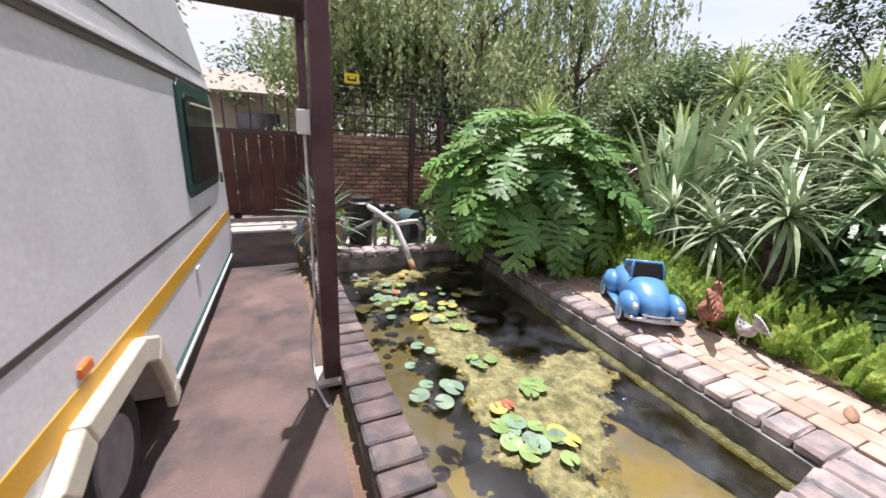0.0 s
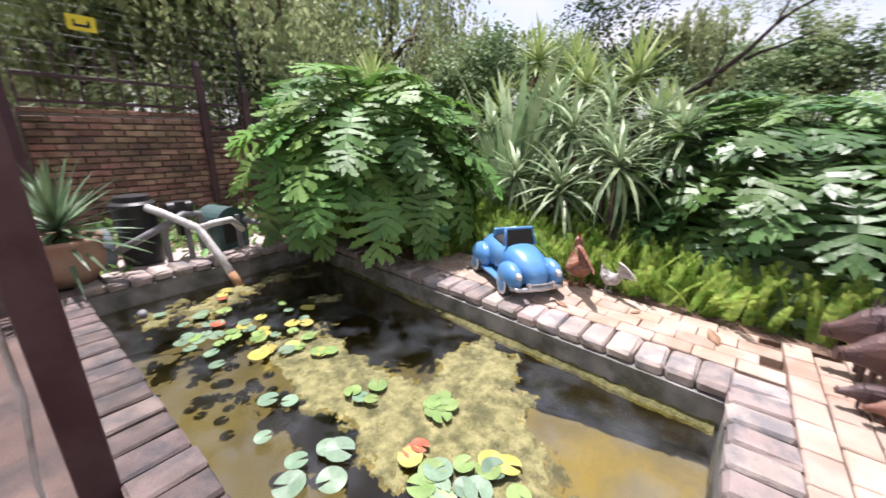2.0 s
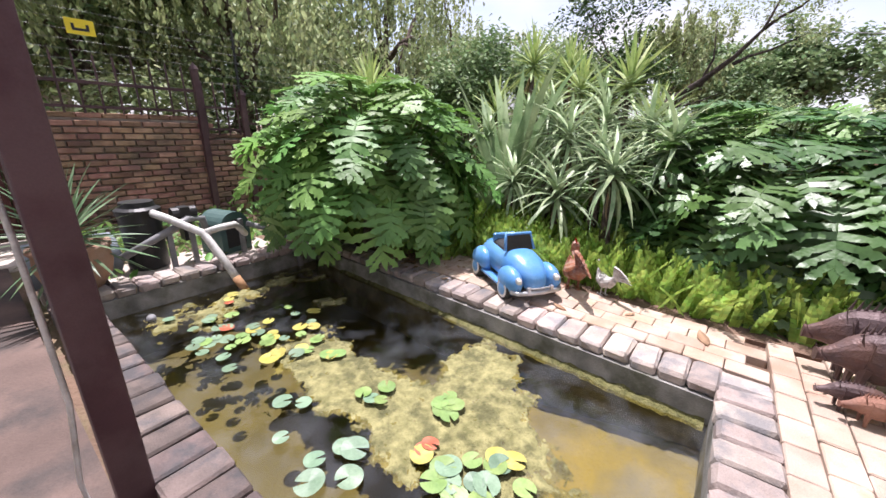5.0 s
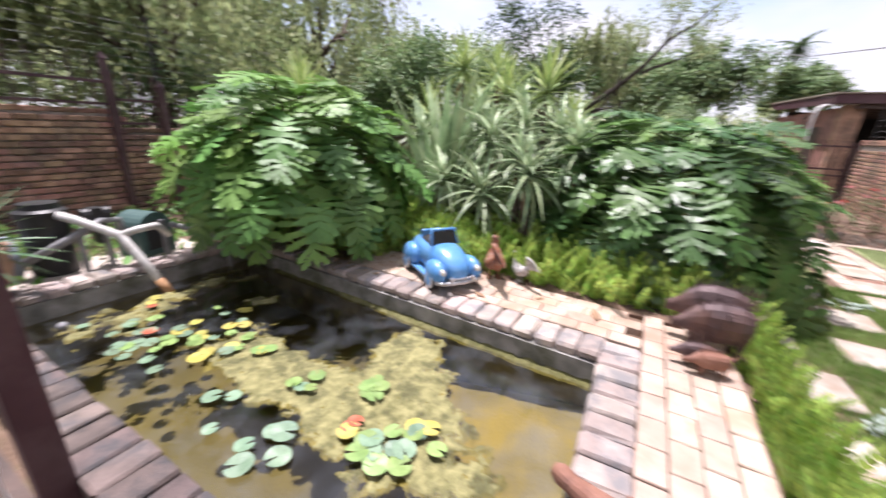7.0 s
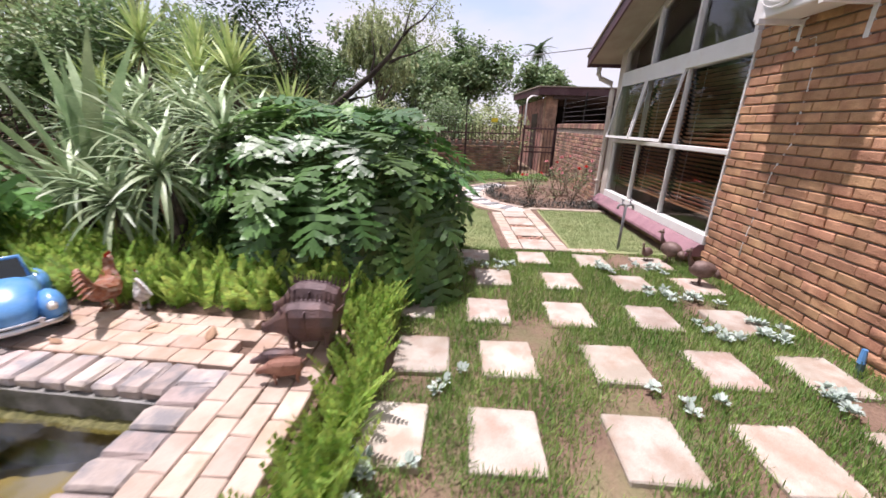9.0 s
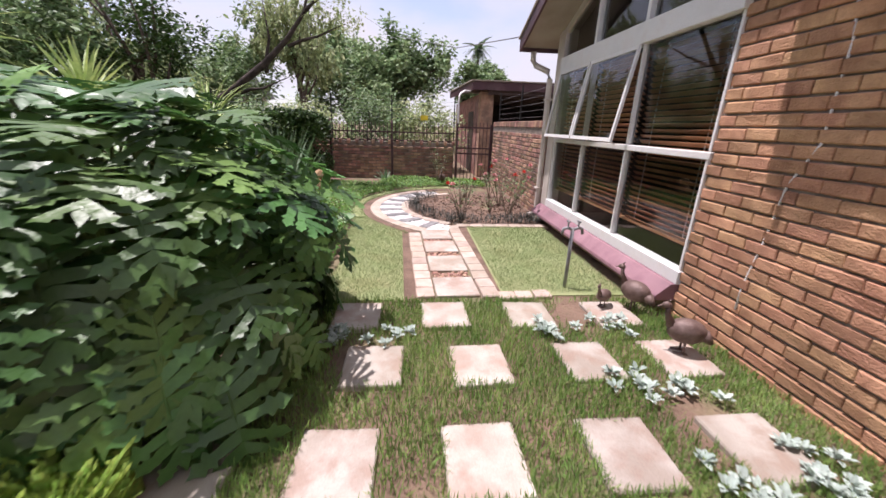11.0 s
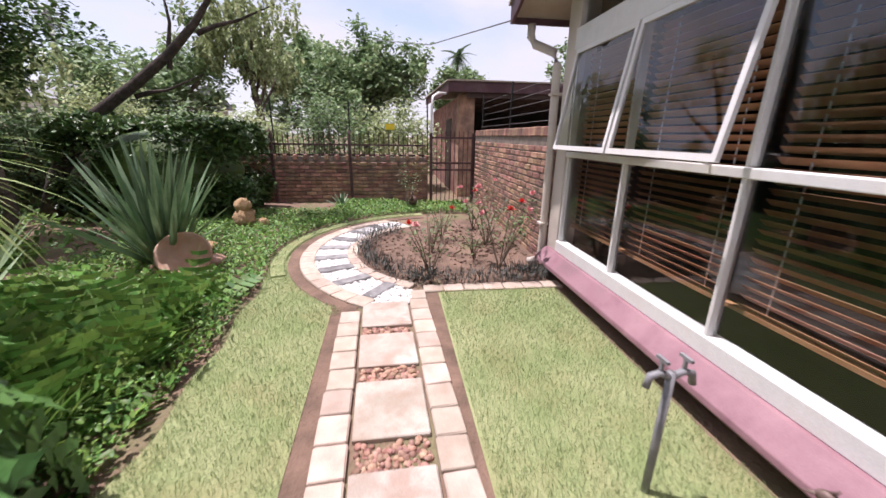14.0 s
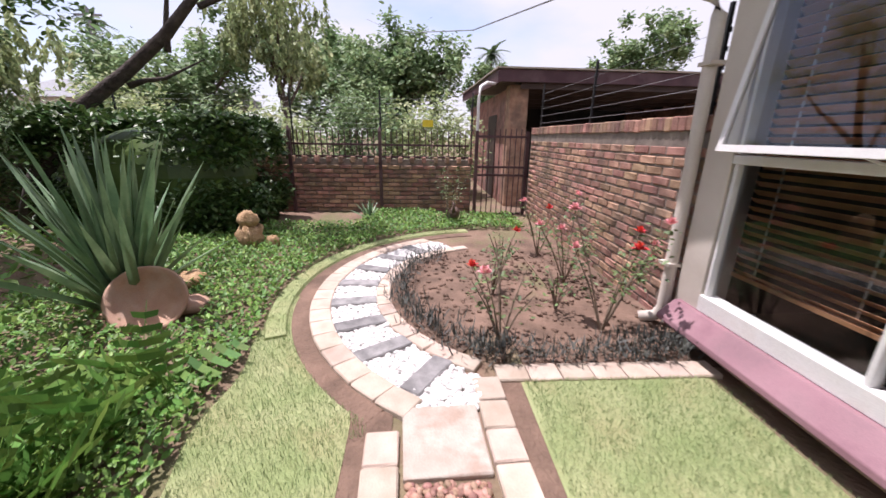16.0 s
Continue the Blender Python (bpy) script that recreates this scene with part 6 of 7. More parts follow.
def fowl_shape():
    mb = MB().ball((0, 0, 0.17), (0.085, 0.125, 0.09), 16, 10)
    mb.tube([(0, 0.1, 0.2), (0, 0.14, 0.28), (0, 0.145, 0.33)], [0.035, 0.018, 0.016], 8).ball((0, 0.155, 0.345), (0.022, 0.032, 0.024), 10, 7)
    mb.tube([(0, 0.18, 0.34), (0, 0.215, 0.325)], [0.01, 0.002], 5).tube([(0, 0.15, 0.36), (0, 0.135, 0.39)], [0.01, 0.003], 5)
    mb.tube([(0, -0.1, 0.16), (0, -0.17, 0.1)], [0.05, 0.015], 7)
    for x in (-0.03, 0.03):
        mb.tube([(x, 0, 0.1), (x, 0.0, 0.0)], 0.008, 5).bar((x, -0.03, 0.004), (x, 0.06, 0.004), 0.03, 0.008)
    return mb


M_FOWL = mat("brown_cast_metal", (0.10, 0.06, 0.05), (0.19, 0.13, 0.11), 0.05, 0.5, 0.4, 0.01, metal=0.2)
for x, y, a, s, lb in ((5.0, -3.6, -60, 1.0, "brown metal guinea fowl ornament on a slab"), (5.06, -3.36, 30, 0.62, "small brown metal guinea fowl chick on a slab"), (4.36, -3.58, -20, 1.0, "brown metal guinea fowl ornament by the wall"), (12.1, -2.5, 80, 1.1, "dark metal bird ornament in the far bed")):
    statue("guinea_fowl", lb, "garden ornament", fowl_shape(), M_FOWL, pose(x, y, 0.012 if x < 12 else -0.02, 0, 0, a) @ Matrix.Scale(s, 4), "guinea fowl ornaments", True)

# ---- garden tap, hose end, stones, bowl ----
tap = thing("garden_tap", "grey standpipe with two brass taps on the lawn", "tap", at=pose(5.5, -3.2, 0))
part("standpipe", MB().tube([(0, 0, -0.05), (0.0, 0, 0.6)], 0.017, 9), M_GREY, tap, "", smooth=True)
for sx in (-1, 1):
    t_ = part("tap", MB().tube([(0, 0, 0.58), (0, sx * 0.05, 0.6), (0, sx * 0.09, 0.59), (0, sx * 0.1, 0.54)], 0.015, 8), M_GREY, tap, "worn brass tap", smooth=True)
    part("handle", MB().bar((0, sx * 0.05, 0.6), (0, sx * 0.05, 0.66), 0.012).bar((-0.03, sx * 0.05, 0.66), (0.03, sx * 0.05, 0.66), 0.014), M_GREY, t_)
ht = thing("hose_tap", "small blue plastic tap fitting on a spike by the wall", "tap", at=pose(2.94, -3.8, -0.02))
part("spike", MB().bar((0, 0, 0), (0.02, 0, 0.12), 0.03), M_GREENP, ht)
part("fitting", MB().tube([(0.02, 0, 0.1), (0.03, 0, 0.2)], [0.022, 0.016], 8), M_BLUE, ht)
bowl = thing("stone_bowl", "tilted brown earthenware bowl lying by the flax", "bowl", at=pose(8.6, 0.2, 0.14, 55, 0, -65))
part("basin", MB().lathe([(0.0, -0.06), (0.12, -0.05), (0.24, 0.02), (0.27, 0.09), (0.25, 0.1), (0.22, 0.04), (0.1, -0.02), (0.0, -0.03)], 26), M_TERRA, bowl, "", smooth=True)
part("broken_rim", MB().box(-0.5, -0.28, -0.12, 0.1, -0.02, 0.02, pose(0, 0, 0, 10, -20, 20)), M_TERRA, bowl, "broken shard beside the bowl", bevel=0.01)


def rock(name, label, x, y, z, sx, sy, sz, material, seed):
    mb = MB().ball((0, 0, sz * 0.8), (sx, sy, sz), 16, 11)
    mb.v = [tuple(Vector(p) * (1 + 0.28 * noise.noise(Vector(p) * (2.2 / max(sx, 0.05)) + Vector((seed * 3.1, 0, 0))))) for p in mb.v]
    return statue(name, label, "rock", mb, material, pose(x, y, z), "", True)


M_ROCK = mat("ochre_rock", (0.28, 0.17, 0.08), (0.46, 0.31, 0.18), 0.08, 0.9, 0.8, 0.02)
rock("rock", "ochre pitted rock standing in the groundcover", 10.6, 0.3, -0.03, 0.16, 0.16, 0.2, M_ROCK, 1)
rock("rock", "ochre pitted rock topping a small rock pile", 10.6, 0.3, 0.26, 0.12, 0.13, 0.12, M_ROCK, 5)
rock("rock", "small brown rock in the groundcover", 10.55, 0.0, -0.02, 0.08, 0.08, 0.1, M_ROCK, 2)
rock("rock", "flat brown rock beside the flax", 9.3, 0.35, -0.02, 0.2, 0.16, 0.08, M_ROCK, 3)
rock("rock", "broken flat brown stone beside the bowl", 8.75, 0.05, -0.01, 0.14, 0.22, 0.07, M_TERRA, 4)

# silvery succulents
for x, y, k in ((3.35, -3.13, 9), (3.4, -3.55, 11), (4.07, -3.07, 9), (2.65, -3.47, 10), (4.57, -1.15, 8), (4.65, -2.77, 9), (4.76, -3.3, 7), (1.93, -0.68, 7), (4.0, -3.3, 6), (2.55, -1.0, 3), (2.58, -2.5, 4), (4.6, -1.55, 5)):
    su = thing("silver_succulent", "silvery-green succulent rosettes in the grass", "succulent", "silver succulents", pose(x, y, 0))
    n = k * 14
    cl = rng.normal(0, 0.085, (k, 2))
    w = np.repeat(np.arange(k), 14)
    az = U(0, 6.283, n)
    m = mats_of(np.c_[cl[w] + 0.008 * np.c_[np.cos(az), np.sin(az)], np.full(n, 0.03)], az - math.pi / 2, np.radians(U(5, 65, n)), U(-0.2, 0.2, n), 0.055 * U(0.7, 1.15, n))
    tagged(scatter("rosette", LEAF[0], LEAF[1], m, M_SILVER, su), kind="stuff")

# pebbles and stone chips
oct_v = MB().ball((0, 0, 0), 1, 6, 4)


def pebbles(name, label, pos, lo, hi, material, parent=None):
    n = len(pos)
    s = U(lo, hi, n)[:, None] * np.c_[U(0.8, 1.25, n), U(0.7, 1.0, n), U(0.5, 0.75, n)]
    m = mats_of(pos, U(0, 6.28, n), U(-0.4, 0.4, n), U(-0.4, 0.4, n), s)
    return tagged(scatter(name, oct_v.v, oct_v.f, m, material, None, True), label, "pebbles", kind="stuff")


n = 5200
aa, rd = np.radians(U(28, 147, n)), U(1.55, 1.93, n)
pp = np.c_[9.15 + rd * np.cos(aa), -3.05 + rd * np.sin(aa), U(-0.03, -0.004, n)]
ex = np.c_[U(7.5, 7.8, 500), U(-2.28, -1.86, 500), U(-0.03, 0.0, 500)]
pebbles("white_pebbles", "white pebbles between the grey sleepers", np.concatenate([pp, ex]), 0.016, 0.03, M_PEBBLE)
struct("pebble_bed", sector(MB(), [(1.42, -0.06), (1.42, -0.025), (2.08, -0.025), (2.08, -0.06)], 10, 146).box(5.24, 7.6, -2.3, -1.82, -0.05, -0.03), M_APRON, "pale sand bed under the pebbles and slabs", "sand bed")
ch = np.concatenate([np.c_[U(a, b, 130), U(-2.25, -1.89, 130) + 0.042 * ((a + b) / 2 - 6.6), U(-0.03, -0.006, 130)] for a, b in ((5.73, 5.9), (6.38, 6.52), (6.95, 7.06))])
pebbles("red_stones", "reddish stone chips between the path slabs", ch, 0.014, 0.026, M_REDSTONE)
lt = np.c_[U(2.35, 2.95, 500), U(2.3, 3.6, 500), U(0.145, 0.2, 500)]
tagged(scatter("leaf_litter", LEAF[0], LEAF[1], mats_of(lt, U(0, 6.28, 500), U(-0.3, 0.3, 500), U(-0.3, 0.3, 500), U(0.02, 0.06, 500)), M_DRY), "brown dry leaf litter under the philodendron", "leaf litter", kind="stuff")
for x, y, a, z in ((2.62, 0.46, 20, 0.1), (2.52, 1.3, 75, 0.07), (2.72, 0.95, -40, 0.05)):
    fl = part("dry_leaf", MB().loft([[(0.16 * t, w * 0.5, 0.006 + 0.02 * t * t), (0.16 * t, -w * 0.5, 0.006 + 0.016 * t), (0.16 * t, -w * 0.5, 0.003 + 0.016 * t), (0.16 * t, w * 0.5, 0.003 + 0.02 * t * t)] for t, w in ((0, 0.004), (0.25, 0.05), (0.55, 0.065), (0.85, 0.035), (1, 0.004))]), M_DRY, None, "", True)
    tagged(fl, "curled brown dry leaf fallen on the paving", "leaf", "fallen leaves").matrix_basis = pose(x, y, PAVE, 0, 0, a) @ Matrix.Scale(z / 0.1, 4)
clod = np.c_[9.15 + U(-1.3, 1.6, 900), U(-3.85, -1.8, 900), U(-0.012, 0.006, 900)]
clod = clod[(np.hypot(clod[:, 0] - 9.15, clod[:, 1] + 3.05) < 1.36) & (clod[:, 0] > 7.9)]
pebbles("soil_clods", "brown soil clods and bark in the rose bed", clod, 0.012, 0.03, M_SOIL)

# ---- rose bed ----
M_ROSE = mat("rose_leaf", (0.07, 0.12, 0.04), (0.14, 0.20, 0.07), 0.1, 0.5, 0.0, 0.01, vary=0.4, island=True, leaf=0.2)
M_PINK = mat("pink_petal", (0.65, 0.22, 0.24), (0.78, 0.42, 0.42), 0.05, 0.6, 0.0, 0.01, vary=0.2, island=True, leaf=0.2)
M_REDP = mat("red_petal", (0.55, 0.03, 0.03), (0.68, 0.08, 0.06), 0.05, 0.6, 0.0, 0.01, vary=0.2, island=True, leaf=0.2)
M_TWIG = mat("bare_twig", (0.14, 0.10, 0.07), (0.22, 0.17, 0.12), 0.1, 0.9, 0.2, 0.01)


def rose(x, y, h, blooms, leaves, seed, label):
    r = random.Random(seed)
    root = thing("rose_bush", label, "rose bush", "rose bushes", pose(x, y, -0.01))
    tips = []
    for k in range(7):
        a = r.uniform(0, 6.28)
        t = Vector((math.cos(a) * h * 0.32, math.sin(a) * h * 0.32, h * r.uniform(0.6, 1.0)))
        part("stem", MB().tube([(0, 0, 0), t * 0.5 + Vector((0, 0, 0.05)), t], [0.009, 0.006, 0.003], 5), M_TWIG, root)
        tips.append(t)
    pos = np.array([tuple(r.choice(tips) * r.uniform(0.45, 1.0) + Vector((r.gauss(0, 0.05), r.gauss(0, 0.05), r.gauss(0, 0.04)))) for _ in range(leaves)])
    scatter("foliage", LEAF[0], LEAF[1], mats_of(pos, U(0, 6.28, leaves), np.radians(U(-40, 40, leaves)), U(-0.5, 0.5, leaves), 0.05 * U(0.6, 1.2, leaves)), M_ROSE, root)
    for k in range(blooms):
        t = tips[k % 7]
        n = 22
        az = U(0, 6.28, n)
        bl = scatter("bloom", LEAF[0], LEAF[1], mats_of(np.tile(np.array([[t.x, t.y, t.z]]), (n, 1)), az, np.radians(np.linspace(10, 85, n)), U(-0.2, 0.2, n), 0.06 * U(0.8, 1.1, n)), M_PINK if (k + seed) % 3 else M_REDP, root)


rose(8.3, -3.32, 0.98, 8, 300, 1, "rose bush with pink and red blooms by the wall")
rose(8.15, -2.5, 0.72, 2, 80, 3, "thin rose bush with a red bloom")
rose(9.3, -3.4, 0.95, 4, 220, 4, "rose bush with red blooms against the brick wall")
rose(9.0, -2.6, 0.5, 0, 60, 5, "pruned rose bush with few leaves")
rose(9.6, -2.8, 0.5, 1, 80, 6, "pruned rose bush with few leaves")
rose(8.7, -3.1, 0.42, 0, 40, 7, "pruned bare rose bush")
rose(10.2, -3.4, 0.7, 1, 110, 8, "leafy rose bush near the gate")
rose(12.1, -2.4, 1.2, 0, 200, 9, "tall leafy rose bush by the street wall")
na = 2200
aa = np.radians(U(40, 262, na))
rd = 1.33 + rng.normal(0, 0.07, na)
ep = np.c_[9.15 + rd * np.cos(aa), -3.05 + rd * np.sin(aa), U(0, 0.13, na)]
ep = ep[(ep[:, 1] > -3.85) & (ep[:, 0] > 7.86)]
e2 = np.c_[U(7.86, 8.3, 900), U(-3.8, -2.3, 900), U(0, 0.12, 900)]
ep = np.concatenate([ep, e2[e2[:, 0] < 8.05 + 0.1 * np.sin(e2[:, 1] * 5)]])
tagged(scatter("dark_edging_plants", BLADE[0], BLADE[1], mats_of(ep, U(0, 6.28, len(ep)), np.radians(U(10, 85, len(ep))), U(-0.5, 0.5, len(ep)), 0.11 * U(0.5, 1.1, len(ep))), mat("dark_edging_leaf", (0.035, 0.04, 0.035), (0.085, 0.09, 0.075), 0.15, 0.6, 0.0, 0.01, vary=0.4, island=True)), "dark low mondo grass edging the rose bed", "edging plants", kind="stuff")

# ---- beyond the fence ----
M_YSIGN = mat("yellow_sign", (0.72, 0.55, 0.02), (0.80, 0.62, 0.04), 0.2, 0.5, 0.0, 0.01)
for x, y, z, a, s in ((1.36, 7.0, 2.46, 0, 0.26), (8.2, 7.0, 2.26, 20, 0.24), (13.24, -2.05, 1.66, 90, 0.2), (13.19, 2.2, 1.35, 90, 0.2)):
    sn = thing("warning_sign", "small yellow electric fence warning sign", "sign", "warning signs", pose(x, y, z, 0, 0, a))
    part("plate", MB().box(-s / 2, s / 2, -0.003, 0.003, -s * 0.32, s * 0.32), M_YSIGN, sn)
    part("symbol", MB().box(-s * 0.3, s * 0.3, -0.006, -0.004, -s * 0.16, -s * 0.05).box(-s * 0.3, -s * 0.2, -0.006, -0.004, -s * 0.05, s * 0.12).box(s * 0.2, s * 0.3, -0.006, -0.004, -s * 0.05, s * 0.12), M_BLACK, sn, "dark symbol bars")


def electric(name, pts, z0, n, gap):
    f = thing(name, "thin electric fence wires on slim black posts", "electric fence")
    for p in pts:
        part("post", MB().bar((p[0], p[1], z0 - 0.6), (p[0], p[1], z0 + n * gap + 0.05), 0.025), M_BLACK, f)
    for k in range(n):
        z = z0 + k * gap
        part("wire", MB().tube([(p[0], p[1], z) for p in pts], 0.002, 4), M_GREY, f)
        for p in pts:
            part("insulator", MB().box(p[0] - 0.02, p[0] + 0.02, p[1] - 0.02, p[1] + 0.02, z - 0.015, z + 0.015), M_BLACK, f)


electric("electric_fence", [(0.5, 7.2), (3.2, 7.2), (6.8, 7.15), (10.4, 7.15), (13.2, 7.1)], 1.9, 8, 0.11)
electric("electric_fence", [(13.25, 6.8), (13.25, 3.6), (13.25, 0.5), (13.25, -1.15), (13.25, -2.9)], 1.55, 7, 0.09)
electric("electric_fence", [(8.6, -4.05), (10.6, -4.05), (12.6, -4.05)], 1.68, 5, 0.12)
nb = thing("neighbour_house", "cream house with a low pitched roof across the street", "house", at=pose(-1.5, 17.5, 0))
part("wall", MB().box(-6, 4, -2, 4, 0, 2.7), M_CREAM, nb)
part("roof", MB().loft([[(x, -2.4, 2.65), (x, 1, 3.7), (x, 4.4, 2.65), (x, 4.4, 2.75), (x, 1, 3.8), (x, -2.4, 2.75)] for x in (-6.4, 4.4)]), M_SOFFIT, nb)
for x in (-4, 0.5):
    w_ = part("window", MB().box(x, x + 1.4, -2.03, -2.0, 1.0, 2.1), M_WIN, nb)
    part("sill", MB().box(x - 0.05, x + 1.45, -2.1, -2.03, 0.93, 1.0), M_CREAM, w_)
wc = thing("white_house", "white house wall far across the street", "house", at=pose(24, 12, 0))
part("wall", MB().box(0, 6, -4, 4, 0, 2.8), M_WHITE, wc)
part("roof", MB().loft([[(-0.4, y, 2.8), (3, y, 3.9), (6.4, y, 2.8)] for y in (-4.4, 4.4)]), M_GREY, wc)
pole = thing("power_pole", "thin grey power pole with a crossbar far off", "power pole", at=pose(36, 21, 0))
part("shaft", MB().tube([(0, 0, 0), (0, 0, 9.5)], [0.14, 0.09], 8), M_GREY, pole)
part("crossbar", MB().box(-0.05, 0.05, -0.9, 0.9, 9.0, 9.12), M_GREY, pole)
cbl = thing("overhead_cable", "thin dark overhead service cable to the house", "cable")
part("cable", MB().tube([(9.0, -5.0, 3.2), (16, -3.2, 3.95), (26, -0.8, 6.2), (36, 2, 9.4)], 0.014, 5), M_GREY, cbl)
for x, y, h in ((40, 24, 9.5), (44, -8.5, 9.0)):
    pt = thing("palm_tree", "tall palm with a small crown far off", "palm", at=pose(x, y, 0))
    part("trunk", MB().tube([(0, 0, 0), (0.1, 0, h * 0.5), (0, 0, h)], [0.25, 0.18, 0.14], 8), M_BARK, pt)
    tv, tf = frond(14, 0.7, 0.16)
    scatter("crown", tv, tf, mats_of(np.tile([[0, 0, h]], (34, 1)), U(0, 6.28, 34), np.radians(U(-45, 75, 34)), U(-0.3, 0.3, 34), 1.7 * U(0.8, 1.1, 34)), M_SWORD, pt)


def bush(label, x, y, rx, ry, h, n, size, material, group):
    b = thing("shrub", label, "shrub", group, pose(x, y, -0.02))
    v = rng.normal(0, 1, (n, 3))
    v /= np.linalg.norm(v, axis=1)[:, None]
    r = U(0.55, 1.05, n) * (1 + 0.22 * np.sin(v[:, 0] * 5 + v[:, 1] * 7 + x))
    p = np.c_[v[:, 0] * rx * r, v[:, 1] * ry * r, h * 0.5 + v[:, 2] * h * 0.5 * r]
    p = p[p[:, 2] > 0]
    scatter("foliage", LEAF[0], LEAF[1], mats_of(p, U(0, 6.28, len(p)), np.radians(U(-50, 50, len(p))), U(-0.7, 0.7, len(p)), size * U(0.6, 1.2, len(p))), material, b)
    part("branch", MB().tube([(0, 0, 0), (0.1, 0.05, h * 0.4), (0, 0.1, h * 0.7)], [0.06, 0.04, 0.015], 6).tube([(0, 0, 0), (-0.2 * rx, 0.2 * ry, h * 0.5)], [0.04, 0.012], 6), M_BARK, b)


for k in range(9):
    bush("leafy shrub growing behind the boundary fence", -3.6 + k * 2.0, 8.9 + 0.7 * math.sin(k * 2.1), 1.25, 0.9, (1.5 if k in (1, 2) else 2.9 + 0.6 * math.sin(k * 1.7)), 5000, 0.12, M_WILLOW if k % 2 else M_TREE, "boundary shrubs")
for k in range(8):
    bush("leafy shrub in the street beyond the low wall", 15.6 + 0.8 * math.sin(k * 2.3), -2.2 + k * 1.9, 1.1, 1.2, 2.3 + 0.4 * math.sin(k * 1.9), 3800, 0.13, M_TREE if k % 2 else M_WILLOW, "street shrubs")
for k in range(4):
    bush("dense green garden shrub near the boundary", 9.2 + k * 1.3, 5.6 - 0.5 * (k % 2), 0.9, 0.8, 1.9, 3200, 0.10, M_TREE if k % 2 else M_HEDGE, "garden shrubs")

# ==== END ====

# ---- bricks, pavers and slabs ----
rb = random.Random(11)


def lay_bricks(wall, me_list, origin, along, normal_off, length, rows, course, bl, joint, z0, limit=300, stuff_mat=None, skip=None, name="brick", near=0.0):
    """Running bond on a wall face; the stretch nearest the walk as parts, the rest joined."""
    ax = Vector(along)
    ang = math.atan2(ax.y, ax.x)
    spots = []
    for r in range(rows):
        off = (bl + joint) / 2 if r % 2 else 0.0
        s = -off
        while s < length:
            a, b = max(s, 0), min(s + bl, length)
            if b - a > 0.03 and not (skip and skip((a + b) / 2, z0 + r * course)):
                spots.append(((a + b) / 2, z0 + r * course, (b - a) / bl))
            s += bl + joint
    spots.sort(key=lambda q: abs(q[0] - near))
    rest = []
    for k, (s, z, w) in enumerate(spots):
        p = Vector(origin) + ax * s
        m = Matrix.Translation((p.x, p.y, z)) @ Matrix.Rotation(ang + rb.uniform(-0.006, 0.006), 4, "Z") @ Matrix.Translation((0, normal_off + rb.uniform(-0.004, 0.004), 0)) @ Matrix.Diagonal((w, 1, rb.uniform(0.97, 1.02), 1))
        if k < limit:
            piece(name, rb.choice(me_list), m, wall)
        else:
            rest.append(np.array(m))
    if rest:
        me = me_list[0]
        tv = [tuple(v.co) for v in me.vertices]
        tf = [tuple(q.vertices) for q in me.polygons]
        tagged(scatter("brickwork", tv, tf, rest, stuff_mat, wall), kind="stuff")


bk = [brick_mesh("house_brick", 0.222, 0.05, 0.074, M_BRICK, 0.007, s) for s in (1, 2, 3)]
M_BRICK_I = mat("rustic_brick_far", (0.36, 0.18, 0.10), (0.56, 0.32, 0.18), 0.12, 0.85, 0.7, 0.012, vary=0.17, island=True, stain=(0.24, 0.125, 0.075), stain_size=0.4, stain_amt=0.5)
M_BRICK2_I = mat("old_brick_far", (0.25, 0.13, 0.09), (0.43, 0.26, 0.18), 0.14, 0.9, 0.6, 0.012, vary=0.38, island=True, stain=(0.11, 0.085, 0.07), stain_size=0.5, stain_amt=0.6)
lay_bricks(wall_house, bk, (0.7, -3.925, 0), (1, 0, 0), -0.012, 4.24, 37, 0.087, 0.222, 0.006, -0.04, 300, M_BRICK_I, near=3.6)
# the wall's end beside the window
for r in range(37):
    piece("brick", bk[r % 3], Matrix.Translation((4.925, -3.99 if r % 2 else -4.03, -0.04 + r * 0.087)) @ Matrix.Rotation(math.pi / 2, 4, "Z") @ Matrix.Diagonal((0.55 if r % 2 else 0.9, 1, 1, 1)), wall_house)
ob_ = [brick_mesh("old_brick", 0.215, 0.05, 0.068, M_BRICK2, 0.009, s) for s in (4, 5, 6)]
lay_bricks(wall_side, ob_, (8.38, -3.93, 0), (1, 0, 0), -0.015, 4.3, 17, 0.083, 0.215, 0.015, -0.02, 300, M_BRICK2_I, near=0.5)
hd = brick_mesh("header_brick", 0.075, 0.24, 0.11, M_BRICK2, 0.009, 7)
for k in range(49):
    piece("coping_brick", hd, pose(8.42 + k * 0.088, -4.03, 1.49 + rb.uniform(-0.006, 0.006)), wall_side)
lay_bricks(wall_street, ob_, (13.12, 4.0, 0), (0, -1, 0), -0.015, 6.88, 11, 0.083, 0.215, 0.015, -0.02, 300, M_BRICK2_I, near=4.5)
for k in range(18):
    piece("coping_brick", hd, pose(13.16, 0.95 - k * 0.225, 0.93, 0, 0, 90), wall_street)
lay_bricks(wall_north, ob_, (0.64, 7.16, 0), (1, 0, 0), -0.015, 12.5, 17, 0.083, 0.215, 0.015, 0.02, 300, M_BRICK2_I, skip=lambda s, z: z > (1.4 if s < 1.95 else 1.14 if s < 3.5 else 0.91), near=1.2)
cpn = brick_mesh("capping_brick", 0.24, 0.2, 0.06, M_BRICK2, 0.009, 8)
